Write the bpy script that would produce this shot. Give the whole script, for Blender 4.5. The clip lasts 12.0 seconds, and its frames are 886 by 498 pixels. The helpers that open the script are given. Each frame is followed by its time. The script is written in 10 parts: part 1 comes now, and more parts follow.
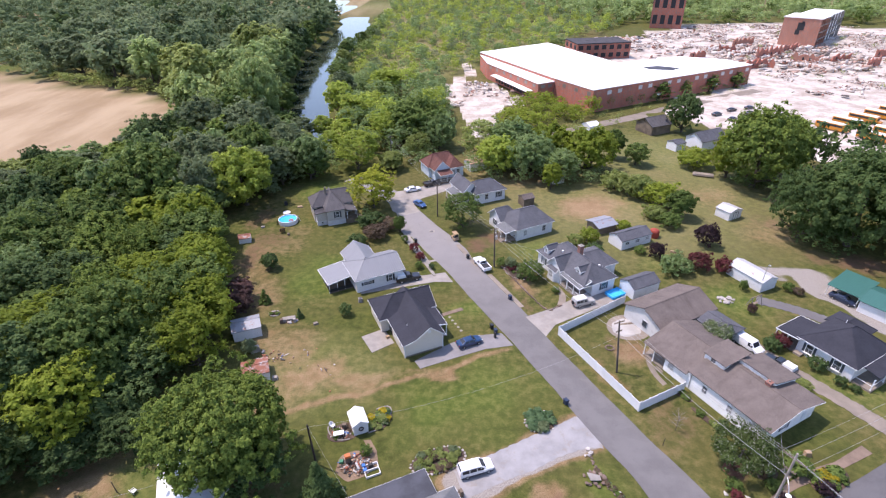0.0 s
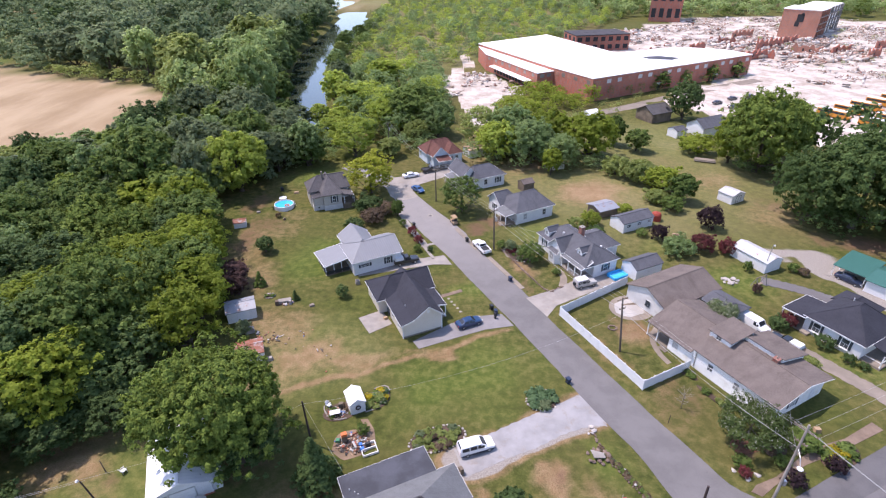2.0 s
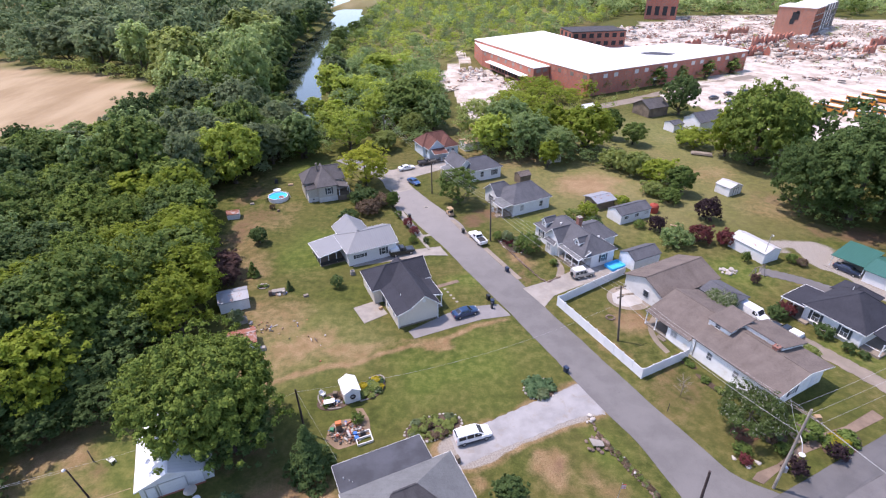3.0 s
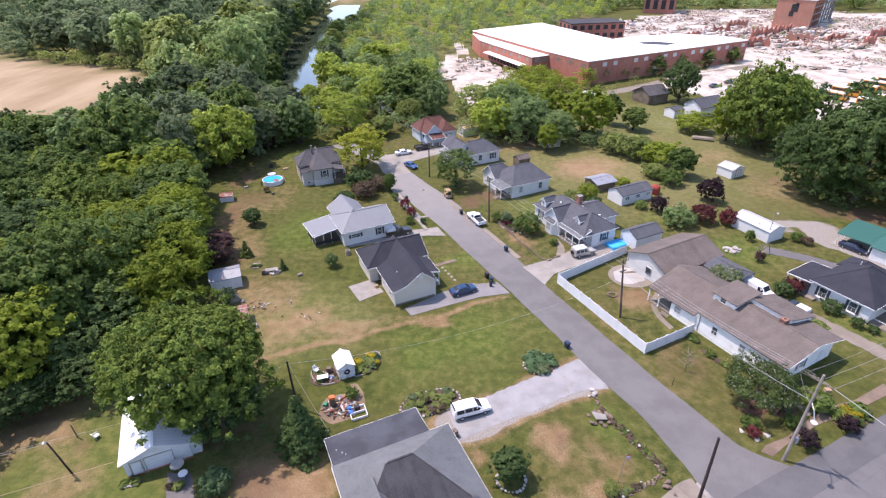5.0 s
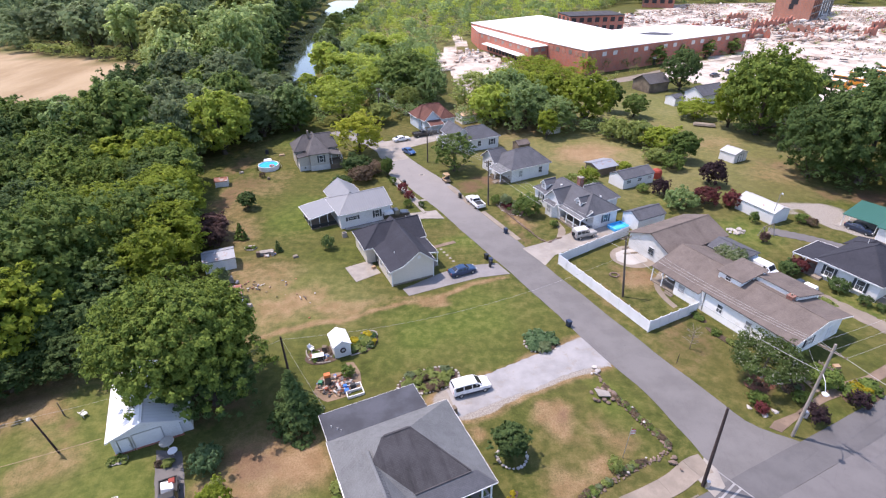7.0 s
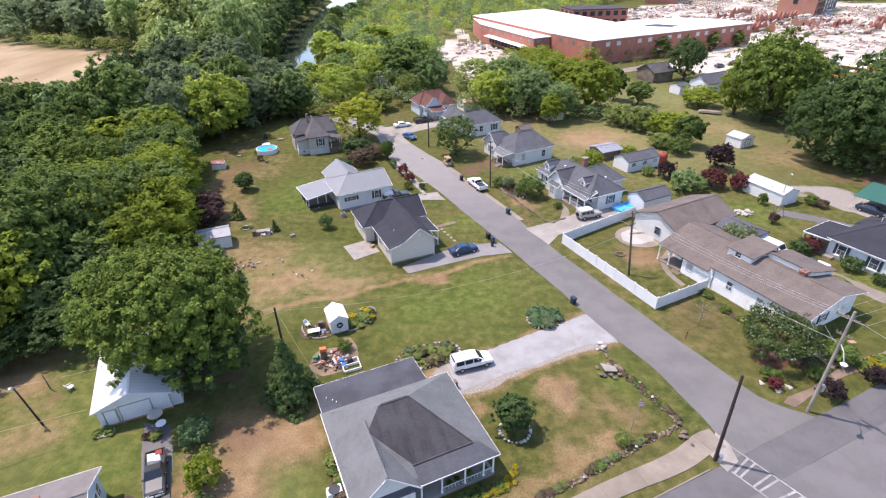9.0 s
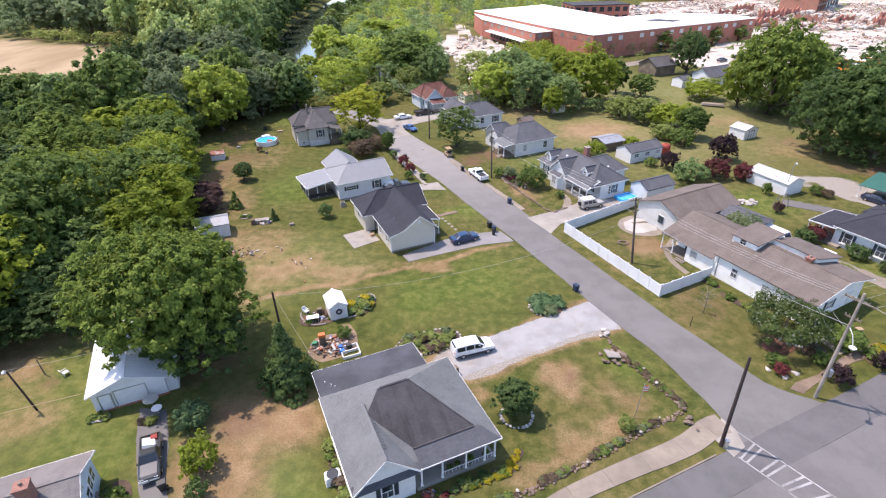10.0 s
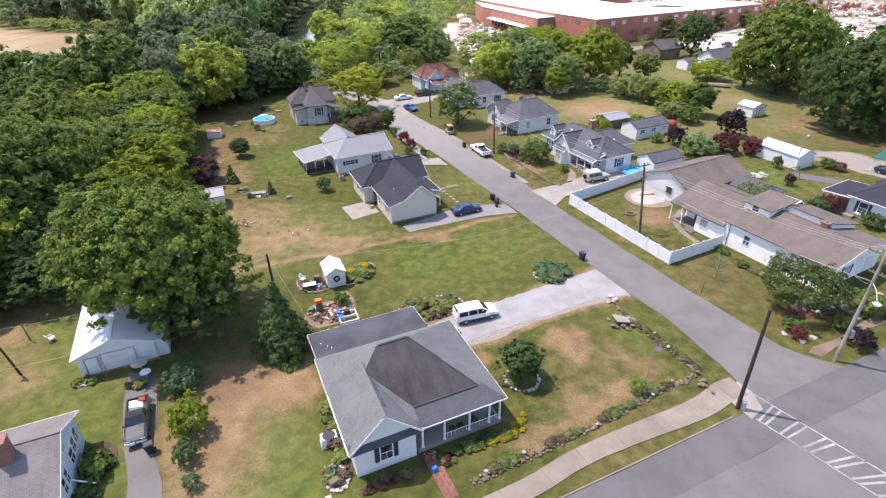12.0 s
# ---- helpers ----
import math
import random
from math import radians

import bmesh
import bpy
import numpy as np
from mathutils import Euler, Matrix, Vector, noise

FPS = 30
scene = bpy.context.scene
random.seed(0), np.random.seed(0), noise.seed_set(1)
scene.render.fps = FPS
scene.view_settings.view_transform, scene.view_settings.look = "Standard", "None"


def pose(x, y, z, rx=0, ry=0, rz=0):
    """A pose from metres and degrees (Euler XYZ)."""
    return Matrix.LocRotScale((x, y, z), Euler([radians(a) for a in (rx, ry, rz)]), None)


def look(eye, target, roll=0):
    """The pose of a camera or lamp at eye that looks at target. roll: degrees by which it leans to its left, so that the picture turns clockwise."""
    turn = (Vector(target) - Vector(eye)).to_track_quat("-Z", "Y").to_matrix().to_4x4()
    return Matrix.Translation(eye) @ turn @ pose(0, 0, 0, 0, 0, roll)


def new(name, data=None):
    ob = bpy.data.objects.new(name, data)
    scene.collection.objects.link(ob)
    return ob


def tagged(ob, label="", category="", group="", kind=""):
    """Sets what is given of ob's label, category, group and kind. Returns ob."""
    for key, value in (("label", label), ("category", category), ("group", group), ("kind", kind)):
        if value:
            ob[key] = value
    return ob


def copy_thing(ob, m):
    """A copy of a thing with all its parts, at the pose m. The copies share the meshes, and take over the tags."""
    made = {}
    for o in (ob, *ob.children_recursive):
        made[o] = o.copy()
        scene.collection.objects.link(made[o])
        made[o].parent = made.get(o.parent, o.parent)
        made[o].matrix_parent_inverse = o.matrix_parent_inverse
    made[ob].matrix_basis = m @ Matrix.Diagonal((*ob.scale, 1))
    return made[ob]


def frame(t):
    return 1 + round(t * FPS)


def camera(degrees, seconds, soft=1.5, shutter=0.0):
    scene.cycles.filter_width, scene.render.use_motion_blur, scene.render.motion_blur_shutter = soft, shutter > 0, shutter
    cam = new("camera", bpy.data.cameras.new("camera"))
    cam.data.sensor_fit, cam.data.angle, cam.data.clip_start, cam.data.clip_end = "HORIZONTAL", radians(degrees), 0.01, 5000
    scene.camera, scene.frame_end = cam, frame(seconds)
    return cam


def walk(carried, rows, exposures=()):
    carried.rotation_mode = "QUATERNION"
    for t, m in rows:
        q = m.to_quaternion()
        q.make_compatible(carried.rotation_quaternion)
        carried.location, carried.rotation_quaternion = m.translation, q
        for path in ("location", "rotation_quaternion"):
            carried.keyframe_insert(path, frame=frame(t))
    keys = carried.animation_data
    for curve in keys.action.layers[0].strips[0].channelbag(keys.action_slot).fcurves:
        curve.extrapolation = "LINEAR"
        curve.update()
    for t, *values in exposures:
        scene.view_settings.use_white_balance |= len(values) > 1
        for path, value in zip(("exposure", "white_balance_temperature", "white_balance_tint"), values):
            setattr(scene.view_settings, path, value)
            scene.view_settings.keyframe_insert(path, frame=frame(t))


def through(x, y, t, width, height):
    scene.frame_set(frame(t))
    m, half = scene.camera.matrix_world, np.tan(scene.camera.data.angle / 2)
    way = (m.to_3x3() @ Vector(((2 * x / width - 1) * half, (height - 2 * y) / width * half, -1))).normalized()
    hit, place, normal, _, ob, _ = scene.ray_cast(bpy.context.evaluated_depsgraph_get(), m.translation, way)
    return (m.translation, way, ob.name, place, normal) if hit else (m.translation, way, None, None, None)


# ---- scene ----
cam = camera(80.5, 12.0, soft=1.2)
PATH = [
    (0, (0.002, 0.07, 62.582), (0.001, 1.795, 61.569), -0.6),
    (0.5, (-0.008, 0.066, 61.589), (0.003, 1.788, 60.572), -0.3),
    (1, (-0.014, 0.041, 60.522), (-0.003, 1.765, 59.507), -0.4),
    (1.5, (-0.026, 0.016, 59.477), (-0.012, 1.739, 58.462), -0.4),
    (2, (-0.051, -0.013, 58.327), (-0.047, 1.711, 57.313), -0.7),
    (2.5, (-0.147, 0.033, 57.204), (-0.133, 1.756, 56.189), -0.5),
    (4.5, (0.022, 0.072, 52.442), (0.048, 1.8, 51.435), -0.4),
    (5, (0.076, -0.045, 51.278), (0.101, 1.68, 50.266), -0.5),
    (5.5, (0.075, -0.066, 50.004), (0.101, 1.658, 48.99), -0.5),
    (6, (0.079, 0.005, 48.975), (0.113, 1.731, 47.965), -0.4),
    (6.5, (0.161, -0.019, 48.197), (0.192, 1.706, 47.186), -0.6),
    (7, (0.169, -0.077, 47.486), (0.197, 1.647, 46.473), -0.6),
    (9, (0.235, -0.002, 43.106), (0.258, 1.725, 42.097), -0.5),
    (9.5, (0.238, -0.053, 42.159), (0.259, 1.673, 41.149), -0.6),
    (10, (0.228, -0.058, 41.085), (0.248, 1.668, 40.075), -0.5),
    (10.5, (0.263, -0.087, 39.954), (0.28, 1.639, 38.943), -0.6),
    (11, (0.246, -0.152, 38.696), (0.257, 1.573, 37.684), -0.7),
    (11.5, (0.232, -0.064, 37.419), (0.245, 1.661, 36.408), -0.6),
    (12, (0.154, -0.015, 36.329), (0.169, 1.708, 35.313), -0.7),
]
walk(cam, [(t, look(eye, target, roll)) for t, eye, target, roll in PATH], exposures=[(0.0, 1.04, 6180, 24), (6.0, 1.14, 6300, 22), (12.0, 1.25, 6480, 18)])

# world, sun
world = bpy.data.worlds.new("sky")
scene.world = world
world.use_nodes = True
SUN_ELEVATION, SUN_HEADING = 64.0, -24.0      # degrees; heading: the way the shadows fall, from +x
wn = world.node_tree.nodes
sky = wn.new("ShaderNodeTexSky")
sky.sky_type, sky.sun_disc = "NISHITA", False
sky.sun_elevation = radians(SUN_ELEVATION)
sky.sun_rotation = radians(90 - (SUN_HEADING + 180))
wn["Background"].inputs["Strength"].default_value = 0.15
world.node_tree.links.new(sky.outputs["Color"], wn["Background"].inputs["Color"])
sun = new("sun", bpy.data.lights.new("sun", "SUN"))
sun.data.energy, sun.data.angle, sun.data.color = 2.85, radians(0.6), (1.0, 0.905, 0.80)
h, e = radians(SUN_HEADING), radians(SUN_ELEVATION)
sun.matrix_world = look((0, 0, 120), (math.cos(h) * math.cos(e), math.sin(h) * math.cos(e), 120 - math.sin(e)))


# ---- materials ----
def nodes_of(name, rough=0.8, metal=0.0, spec=0.3):
    m = bpy.data.materials.new(name)
    m.use_nodes = True
    nt = m.node_tree
    b = nt.nodes["Principled BSDF"]
    b.inputs["Roughness"].default_value = rough
    b.inputs["Metallic"].default_value = metal
    b.inputs["Specular IOR Level"].default_value = spec
    return m, nt, b


def noise_node(nt, scale, detail=4.0, rough=0.6, coords=None, stretch=None):
    n = nt.nodes.new("ShaderNodeTexNoise")
    n.inputs["Scale"].default_value, n.inputs["Detail"].default_value, n.inputs["Roughness"].default_value = scale, detail, rough
    if coords is None:
        coords = nt.nodes.new("ShaderNodeNewGeometry").outputs["Position"]
    if stretch:
        mp = nt.nodes.new("ShaderNodeMapping")
        mp.inputs["Scale"].default_value = stretch
        nt.links.new(coords, mp.inputs["Vector"])
        coords = mp.outputs["Vector"]
    nt.links.new(coords, n.inputs["Vector"])
    return n.outputs["Fac"]


def ramp(nt, fac, lo, hi, a=0.0, b=1.0):
    n = nt.nodes.new("ShaderNodeMapRange")
    n.interpolation_type = "SMOOTHSTEP"
    for k, v in zip(("From Min", "From Max", "To Min", "To Max"), (lo, hi, a, b)):
        n.inputs[k].default_value = v
    nt.links.new(fac, n.inputs["Value"])
    return n.outputs["Result"]


def mix(nt, fac, a, b, mode="MIX"):
    n = nt.nodes.new("ShaderNodeMix")
    n.data_type, n.blend_type = "RGBA", mode
    for sock, v in ((n.inputs["Factor"], fac), (n.inputs["A"], a), (n.inputs["B"], b)):
        if isinstance(v, bpy.types.NodeSocket):
            nt.links.new(v, sock)
        elif isinstance(v, (int, float)):
            sock.default_value = v
        else:
            sock.default_value = (*v, 1.0)
    return n.outputs["Result"]


def bump(nt, b, height, strength, distance):
    n = nt.nodes.new("ShaderNodeBump")
    n.inputs["Strength"].default_value, n.inputs["Distance"].default_value = strength, distance
    nt.links.new(height, n.inputs["Height"])
    nt.links.new(n.outputs["Normal"], b.inputs["Normal"])


def dim(c, k):
    return tuple(min(1.0, v * k) for v in c)


def stuff_mat(name, colour, rough=0.8, metal=0.0, vary=0.25, coarse=0.35, fine=6.0, relief=0.02, spec=0.3, pieces=0.0, stain=None):
    """A weathered surface: stains at a coarse scale, grain at a fine one."""
    m, nt, b = nodes_of(name, rough, metal, spec)
    c = mix(nt, ramp(nt, noise_node(nt, coarse), 0.3, 0.7), dim(colour, 1 - vary), dim(colour, 1 + vary * 0.7))
    f = noise_node(nt, fine, 5.0, 0.7)
    c = mix(nt, ramp(nt, f, 0.25, 0.75, 0.0, 1.0), mix(nt, 0.5, c, (0, 0, 0), "MIX") if vary > 0.5 else mix(nt, vary * 0.5, c, (0.02, 0.02, 0.02)), c)
    if stain:
        c = mix(nt, ramp(nt, noise_node(nt, coarse * 1.7, 6.0, 0.75), 0.52, 0.72, 0.0, 0.8), c, stain)
    if pieces:
        r = nt.nodes.new("ShaderNodeObjectInfo").outputs["Random"]
        c = mix(nt, ramp(nt, r, 0.0, 1.0, 0.0, pieces), c, dim(colour, 0.55))
    nt.links.new(c, b.inputs["Base Color"])
    bump(nt, b, f, 0.35, relief)
    return m


def uv_node(nt):
    return nt.nodes.new("ShaderNodeUVMap").outputs["UV"]


def shingle_mat(name, colour, streak=0.3, course=0.145):
    m, nt, b = nodes_of(name, 0.92, 0.0, 0.2)
    br = nt.nodes.new("ShaderNodeTexBrick")
    br.offset = 0.5
    for k, v in (("Scale", 1.0), ("Mortar Size", 0.012), ("Brick Width", 0.33), ("Row Height", course), ("Bias", -0.1)):
        br.inputs[k].default_value = v
    br.inputs["Color1"].default_value = (*dim(colour, 1.09), 1)
    br.inputs["Color2"].default_value = (*dim(colour, 0.9), 1)
    br.inputs["Mortar"].default_value = (*dim(colour, 0.66), 1)
    uv = uv_node(nt)
    nt.links.new(uv, br.inputs["Vector"])
    st = noise_node(nt, 1.0, 5.0, 0.65, uv, (0.9, 0.16, 1.0))
    c = mix(nt, ramp(nt, st, 0.42, 0.72, 0.0, streak), br.outputs["Color"], dim(colour, 0.35))
    big = noise_node(nt, 0.45, 4.0)
    c = mix(nt, ramp(nt, big, 0.35, 0.7, 0.0, 0.35), c, dim(colour, 1.45))
    gr = noise_node(nt, 14.0, 3.0, 0.8)
    c = mix(nt, ramp(nt, gr, 0.3, 0.7, 0.0, 0.22), c, dim(colour, 0.5))
    nt.links.new(c, b.inputs["Base Color"])
    bump(nt, b, br.outputs["Fac"], 0.3, -0.01)
    return m


def siding_mat(name, colour, board=0.2, dirt=0.25):
    """Lapped boards, with dirt in blotches."""
    m, nt, b = nodes_of(name, 0.6, 0.0, 0.3)
    uv = uv_node(nt)
    w = nt.nodes.new("ShaderNodeTexWave")
    w.wave_type, w.bands_direction, w.wave_profile = "BANDS", "Y", "SAW"
    w.inputs["Scale"].default_value = 0.314 / board
    nt.links.new(uv, w.inputs["Vector"])
    c = mix(nt, ramp(nt, w.outputs["Fac"], 0.86, 1.0, 0.0, 0.45), colour, dim(colour, 0.45))
    d = noise_node(nt, 0.8, 6.0, 0.7)
    c = mix(nt, ramp(nt, d, 0.48, 0.75, 0.0, dirt), c, (0.33, 0.30, 0.25))
    nt.links.new(c, b.inputs["Base Color"])
    bump(nt, b, w.outputs["Fac"], 0.3, 0.015)
    return m


def ribbed_mat(name, colour, rib=0.3, rough=0.45, metal=0.0, rust=0.0, rust_colour=(0.22, 0.07, 0.03)):
    """Ribbed sheet metal, ribs up the slope."""
    m, nt, b = nodes_of(name, rough, metal, 0.5)
    uv = uv_node(nt)
    w = nt.nodes.new("ShaderNodeTexWave")
    w.wave_type, w.bands_direction, w.wave_profile = "BANDS", "X", "SIN"
    w.inputs["Scale"].default_value = 0.314 / rib
    nt.links.new(uv, w.inputs["Vector"])
    c = mix(nt, ramp(nt, w.outputs["Fac"], 0.85, 1.0, 0.0, 0.22), colour, dim(colour, 0.65))
    d = noise_node(nt, 0.6, 6.0, 0.7, uv, (1.0, 0.35, 1.0))
    c = mix(nt, ramp(nt, d, 0.4, 0.7, 0.0, 0.3), c, dim(colour, 0.72))
    if rust:
        c = mix(nt, ramp(nt, noise_node(nt, 0.9, 6.0, 0.75), 0.62 - rust * 0.35, 0.75 - rust * 0.25), c, rust_colour)
    nt.links.new(c, b.inputs["Base Color"])
    bump(nt, b, w.outputs["Fac"], 0.5, 0.02)
    return m


def brick_mat(name, colour):
    m, nt, b = nodes_of(name, 0.9)
    br = nt.nodes.new("ShaderNodeTexBrick")
    for k, v in (("Scale", 1.0), ("Mortar Size", 0.012), ("Brick Width", 0.24), ("Row Height", 0.08)):
        br.inputs[k].default_value = v
    br.inputs["Color1"].default_value = (*dim(colour, 1.15), 1)
    br.inputs["Color2"].default_value = (*dim(colour, 0.75), 1)
    br.inputs["Mortar"].default_value = (0.24, 0.2, 0.17, 1)
    uv = uv_node(nt)
    nt.links.new(uv, br.inputs["Vector"])
    c = mix(nt, ramp(nt, noise_node(nt, 0.5, 6.0, 0.7, uv, (1.0, 0.3, 1.0)), 0.4, 0.75, 0.0, 0.5), br.outputs["Color"], dim(colour, 0.5))
    c = mix(nt, ramp(nt, noise_node(nt, 0.12, 5.0, 0.7), 0.5, 0.75, 0.0, 0.4), c, (0.3, 0.18, 0.13))
    nt.links.new(c, b.inputs["Base Color"])
    bump(nt, b, br.outputs["Fac"], 0.4, -0.01)
    return m


def leaf_mat(name, dark, light, tip=None, through=0.4, tip_share=0.90):
    """Leaves: each clump and each tree takes its own tone."""
    m, nt, b = nodes_of(name, 0.75, 0.0, 0.12)
    dark, light = (dark[0], dark[1], dark[2] * 1.25), (light[0], light[1], light[2] * 1.25)
    isl = nt.nodes.new("ShaderNodeNewGeometry").outputs["Random Per Island"]
    own = nt.nodes.new("ShaderNodeAttribute"); own.attribute_name = "tone"
    add = nt.nodes.new("ShaderNodeMath"); add.operation = "ADD"
    nt.links.new(nt.nodes.new("ShaderNodeObjectInfo").outputs["Random"], add.inputs[0]); nt.links.new(own.outputs["Fac"], add.inputs[1])
    wrap = nt.nodes.new("ShaderNodeMath"); wrap.operation = "FRACT"; nt.links.new(add.outputs[0], wrap.inputs[0])
    tree = wrap.outputs[0]
    c = mix(nt, isl, dark, light)
    c = mix(nt, ramp(nt, tree, 0.0, 0.6, 0.55, 0.0), c, dim(dark, 0.85))
    c = mix(nt, ramp(nt, tree, 0.55, 1.0, 0.0, 0.5), c, dim(light, 1.12))
    if tip:
        c = mix(nt, ramp(nt, isl, tip_share, tip_share + 0.03, 0.0, 0.75), c, tip)
    patch = noise_node(nt, 0.35, 3.0)
    c = mix(nt, ramp(nt, patch, 0.35, 0.7, 0.0, 0.4), c, dim(light, 1.15))
    nt.links.new(c, b.inputs["Base Color"])
    tr = nt.nodes.new("ShaderNodeBsdfTranslucent")
    nt.links.new(mix(nt, 0.5, c, dim(light, 1.9)), tr.inputs["Color"])
    ms = nt.nodes.new("ShaderNodeMixShader")
    ms.inputs["Fac"].default_value = through
    nt.links.new(b.outputs["BSDF"], ms.inputs[1])
    nt.links.new(tr.outputs["BSDF"], ms.inputs[2])
    nt.links.new(ms.outputs["Shader"], nt.nodes["Material Output"].inputs["Surface"])
    return m


def plain_mat(name, colour, rough=0.5, metal=0.0, spec=0.5, coat=0.0):
    m, nt, b = nodes_of(name, rough, metal, spec)
    n = noise_node(nt, 2.5, 4.0)
    nt.links.new(mix(nt, ramp(nt, n, 0.3, 0.7), dim(colour, 0.9), dim(colour, 1.06)), b.inputs["Base Color"])
    b.inputs["Coat Weight"].default_value = coat
    return m


def grass_mat():
    """Turf, dead grass, bare soil, gravel, rubble dust and stubble, laid out by the two cover layers of the ground."""
    m, nt, b = nodes_of("ground_cover", 0.95, 0.0, 0.1)
    A = nt.nodes.new("ShaderNodeAttribute"); A.attribute_name = "cover_a"
    B = nt.nodes.new("ShaderNodeAttribute"); B.attribute_name = "cover_b"
    sa = nt.nodes.new("ShaderNodeSeparateColor"); nt.links.new(A.outputs["Color"], sa.inputs["Color"])
    sb = nt.nodes.new("ShaderNodeSeparateColor"); nt.links.new(B.outputs["Color"], sb.inputs["Color"])
    big, mid, fine = noise_node(nt, 0.09, 5.0), noise_node(nt, 0.7, 6.0, 0.7), noise_node(nt, 5.0, 6.0, 0.8)

    def add(x, y, k):
        n = nt.nodes.new("ShaderNodeMath"); n.operation = "MULTIPLY_ADD"
        nt.links.new(x, n.inputs[0]); n.inputs[1].default_value = k; nt.links.new(y, n.inputs[2])
        return n.outputs[0]
    green = mix(nt, ramp(nt, mid, 0.3, 0.7), (0.041, 0.053, 0.012), (0.100, 0.107, 0.026))
    green = mix(nt, ramp(nt, big, 0.35, 0.65, 0.0, 0.45), green, (0.115, 0.096, 0.034))
    lush = mix(nt, ramp(nt, mid, 0.3, 0.7), (0.056, 0.084, 0.015), (0.118, 0.146, 0.030))
    c = mix(nt, sb.outputs["Blue"], green, lush)
    dryf = add(mid, sa.outputs["Red"], 0.75)
    dryf = add(fine, dryf, 0.14)
    dry = mix(nt, ramp(nt, fine, 0.3, 0.7), (0.205, 0.126, 0.066), (0.34, 0.235, 0.138))
    dry = mix(nt, ramp(nt, noise_node(nt, 0.33, 5.0, 0.65), 0.40, 0.62, 0.0, 0.7), dry, (0.205, 0.122, 0.064))
    c = mix(nt, ramp(nt, dryf, 0.60, 1.22, 0.0, 0.95), c, dry)
    dirtf = add(fine, add(mid, sa.outputs["Green"], 0.65), 0.12)
    c = mix(nt, ramp(nt, dirtf, 0.62, 1.12), c, mix(nt, fine, (0.10, 0.055, 0.032), (0.175, 0.108, 0.068)))
    field = mix(nt, ramp(nt, noise_node(nt, 0.06, 4.0, 0.6, None, (1.0, 0.3, 1.0)), 0.3, 0.7), (0.255, 0.182, 0.104), (0.365, 0.277, 0.172))
    c = mix(nt, sb.outputs["Red"], c, field)
    c = mix(nt, ramp(nt, add(fine, sb.outputs["Green"], 0.3), 0.5, 0.8), c, mix(nt, ramp(nt, fine, 0.3, 0.7), (0.20, 0.175, 0.145), (0.32, 0.295, 0.265)))
    rub = mix(nt, ramp(nt, noise_node(nt, 0.12, 6.0, 0.75), 0.35, 0.65), (0.33, 0.275, 0.225), (0.56, 0.51, 0.45))
    c = mix(nt, ramp(nt, add(mid, sa.outputs["Blue"], 0.5), 0.55, 0.85), c, rub)
    c = mix(nt, ramp(nt, fine, 0.30, 0.55, 0.20, 0.0), c, (0.015, 0.018, 0.008))
    nt.links.new(c, b.inputs["Base Color"])
    bump(nt, b, fine, 0.8, 0.12)
    return m


def asphalt_mat(name, colour, far_glare=None):
    """The last tone lightens the upper stretch, painting distant haze and glare into the colour."""
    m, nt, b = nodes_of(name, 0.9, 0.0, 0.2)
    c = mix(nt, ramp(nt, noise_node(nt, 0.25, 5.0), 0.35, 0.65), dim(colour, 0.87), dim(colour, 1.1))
    if far_glare:
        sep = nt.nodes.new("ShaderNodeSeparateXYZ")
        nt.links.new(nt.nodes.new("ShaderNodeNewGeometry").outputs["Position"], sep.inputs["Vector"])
        c = mix(nt, ramp(nt, sep.outputs["Y"], 72.0, 118.0), c, mix(nt, noise_node(nt, 0.3, 5.0), dim(far_glare, 0.85), dim(far_glare, 1.15)))
    c = mix(nt, ramp(nt, noise_node(nt, 1.1, 6.0, 0.7), 0.58, 0.7, 0.0, 0.35), c, dim(colour, 0.6))
    v = nt.nodes.new("ShaderNodeTexVoronoi")
    v.feature = "DISTANCE_TO_EDGE"
    v.inputs["Scale"].default_value = 0.19
    w = nt.nodes.new("ShaderNodeVectorMath"); w.operation = "ADD"
    g = nt.nodes.new("ShaderNodeNewGeometry").outputs["Position"]
    nz = nt.nodes.new("ShaderNodeTexNoise"); nz.inputs["Scale"].default_value = 0.8
    nt.links.new(g, w.inputs[0]); nt.links.new(nz.outputs["Color"], w.inputs[1])
    nt.links.new(w.outputs["Vector"], v.inputs["Vector"])
    c = mix(nt, ramp(nt, v.outputs["Distance"], 0.0, 0.008, 0.14, 0.0), c, dim(colour, 0.5))
    f = noise_node(nt, 18.0, 3.0, 0.8)
    c = mix(nt, ramp(nt, f, 0.3, 0.7, 0.0, 0.3), c, dim(colour, 1.5))
    nt.links.new(c, b.inputs["Base Color"])
    bump(nt, b, f, 0.3, 0.01)
    return m


def water_mat():
    m, nt, b = nodes_of("river_water", 0.06, 0.0, 0.5)
    b.inputs["Base Color"].default_value = (0.035, 0.045, 0.03, 1)
    bump(nt, b, noise_node(nt, 0.8, 3.0), 0.08, 0.1)
    return m


def glass_mat():
    m, nt, b = nodes_of("window_glass", 0.08, 0.0, 0.6)
    r = nt.nodes.new("ShaderNodeObjectInfo").outputs["Random"]
    c = mix(nt, ramp(nt, noise_node(nt, 0.9, 2.0), 0.35, 0.65), (0.02, 0.025, 0.03), (0.10, 0.11, 0.12))
    nt.links.new(mix(nt, ramp(nt, r, 0.6, 0.62, 0.0, 0.75), c, (0.45, 0.45, 0.44)), b.inputs["Base Color"])
    return m


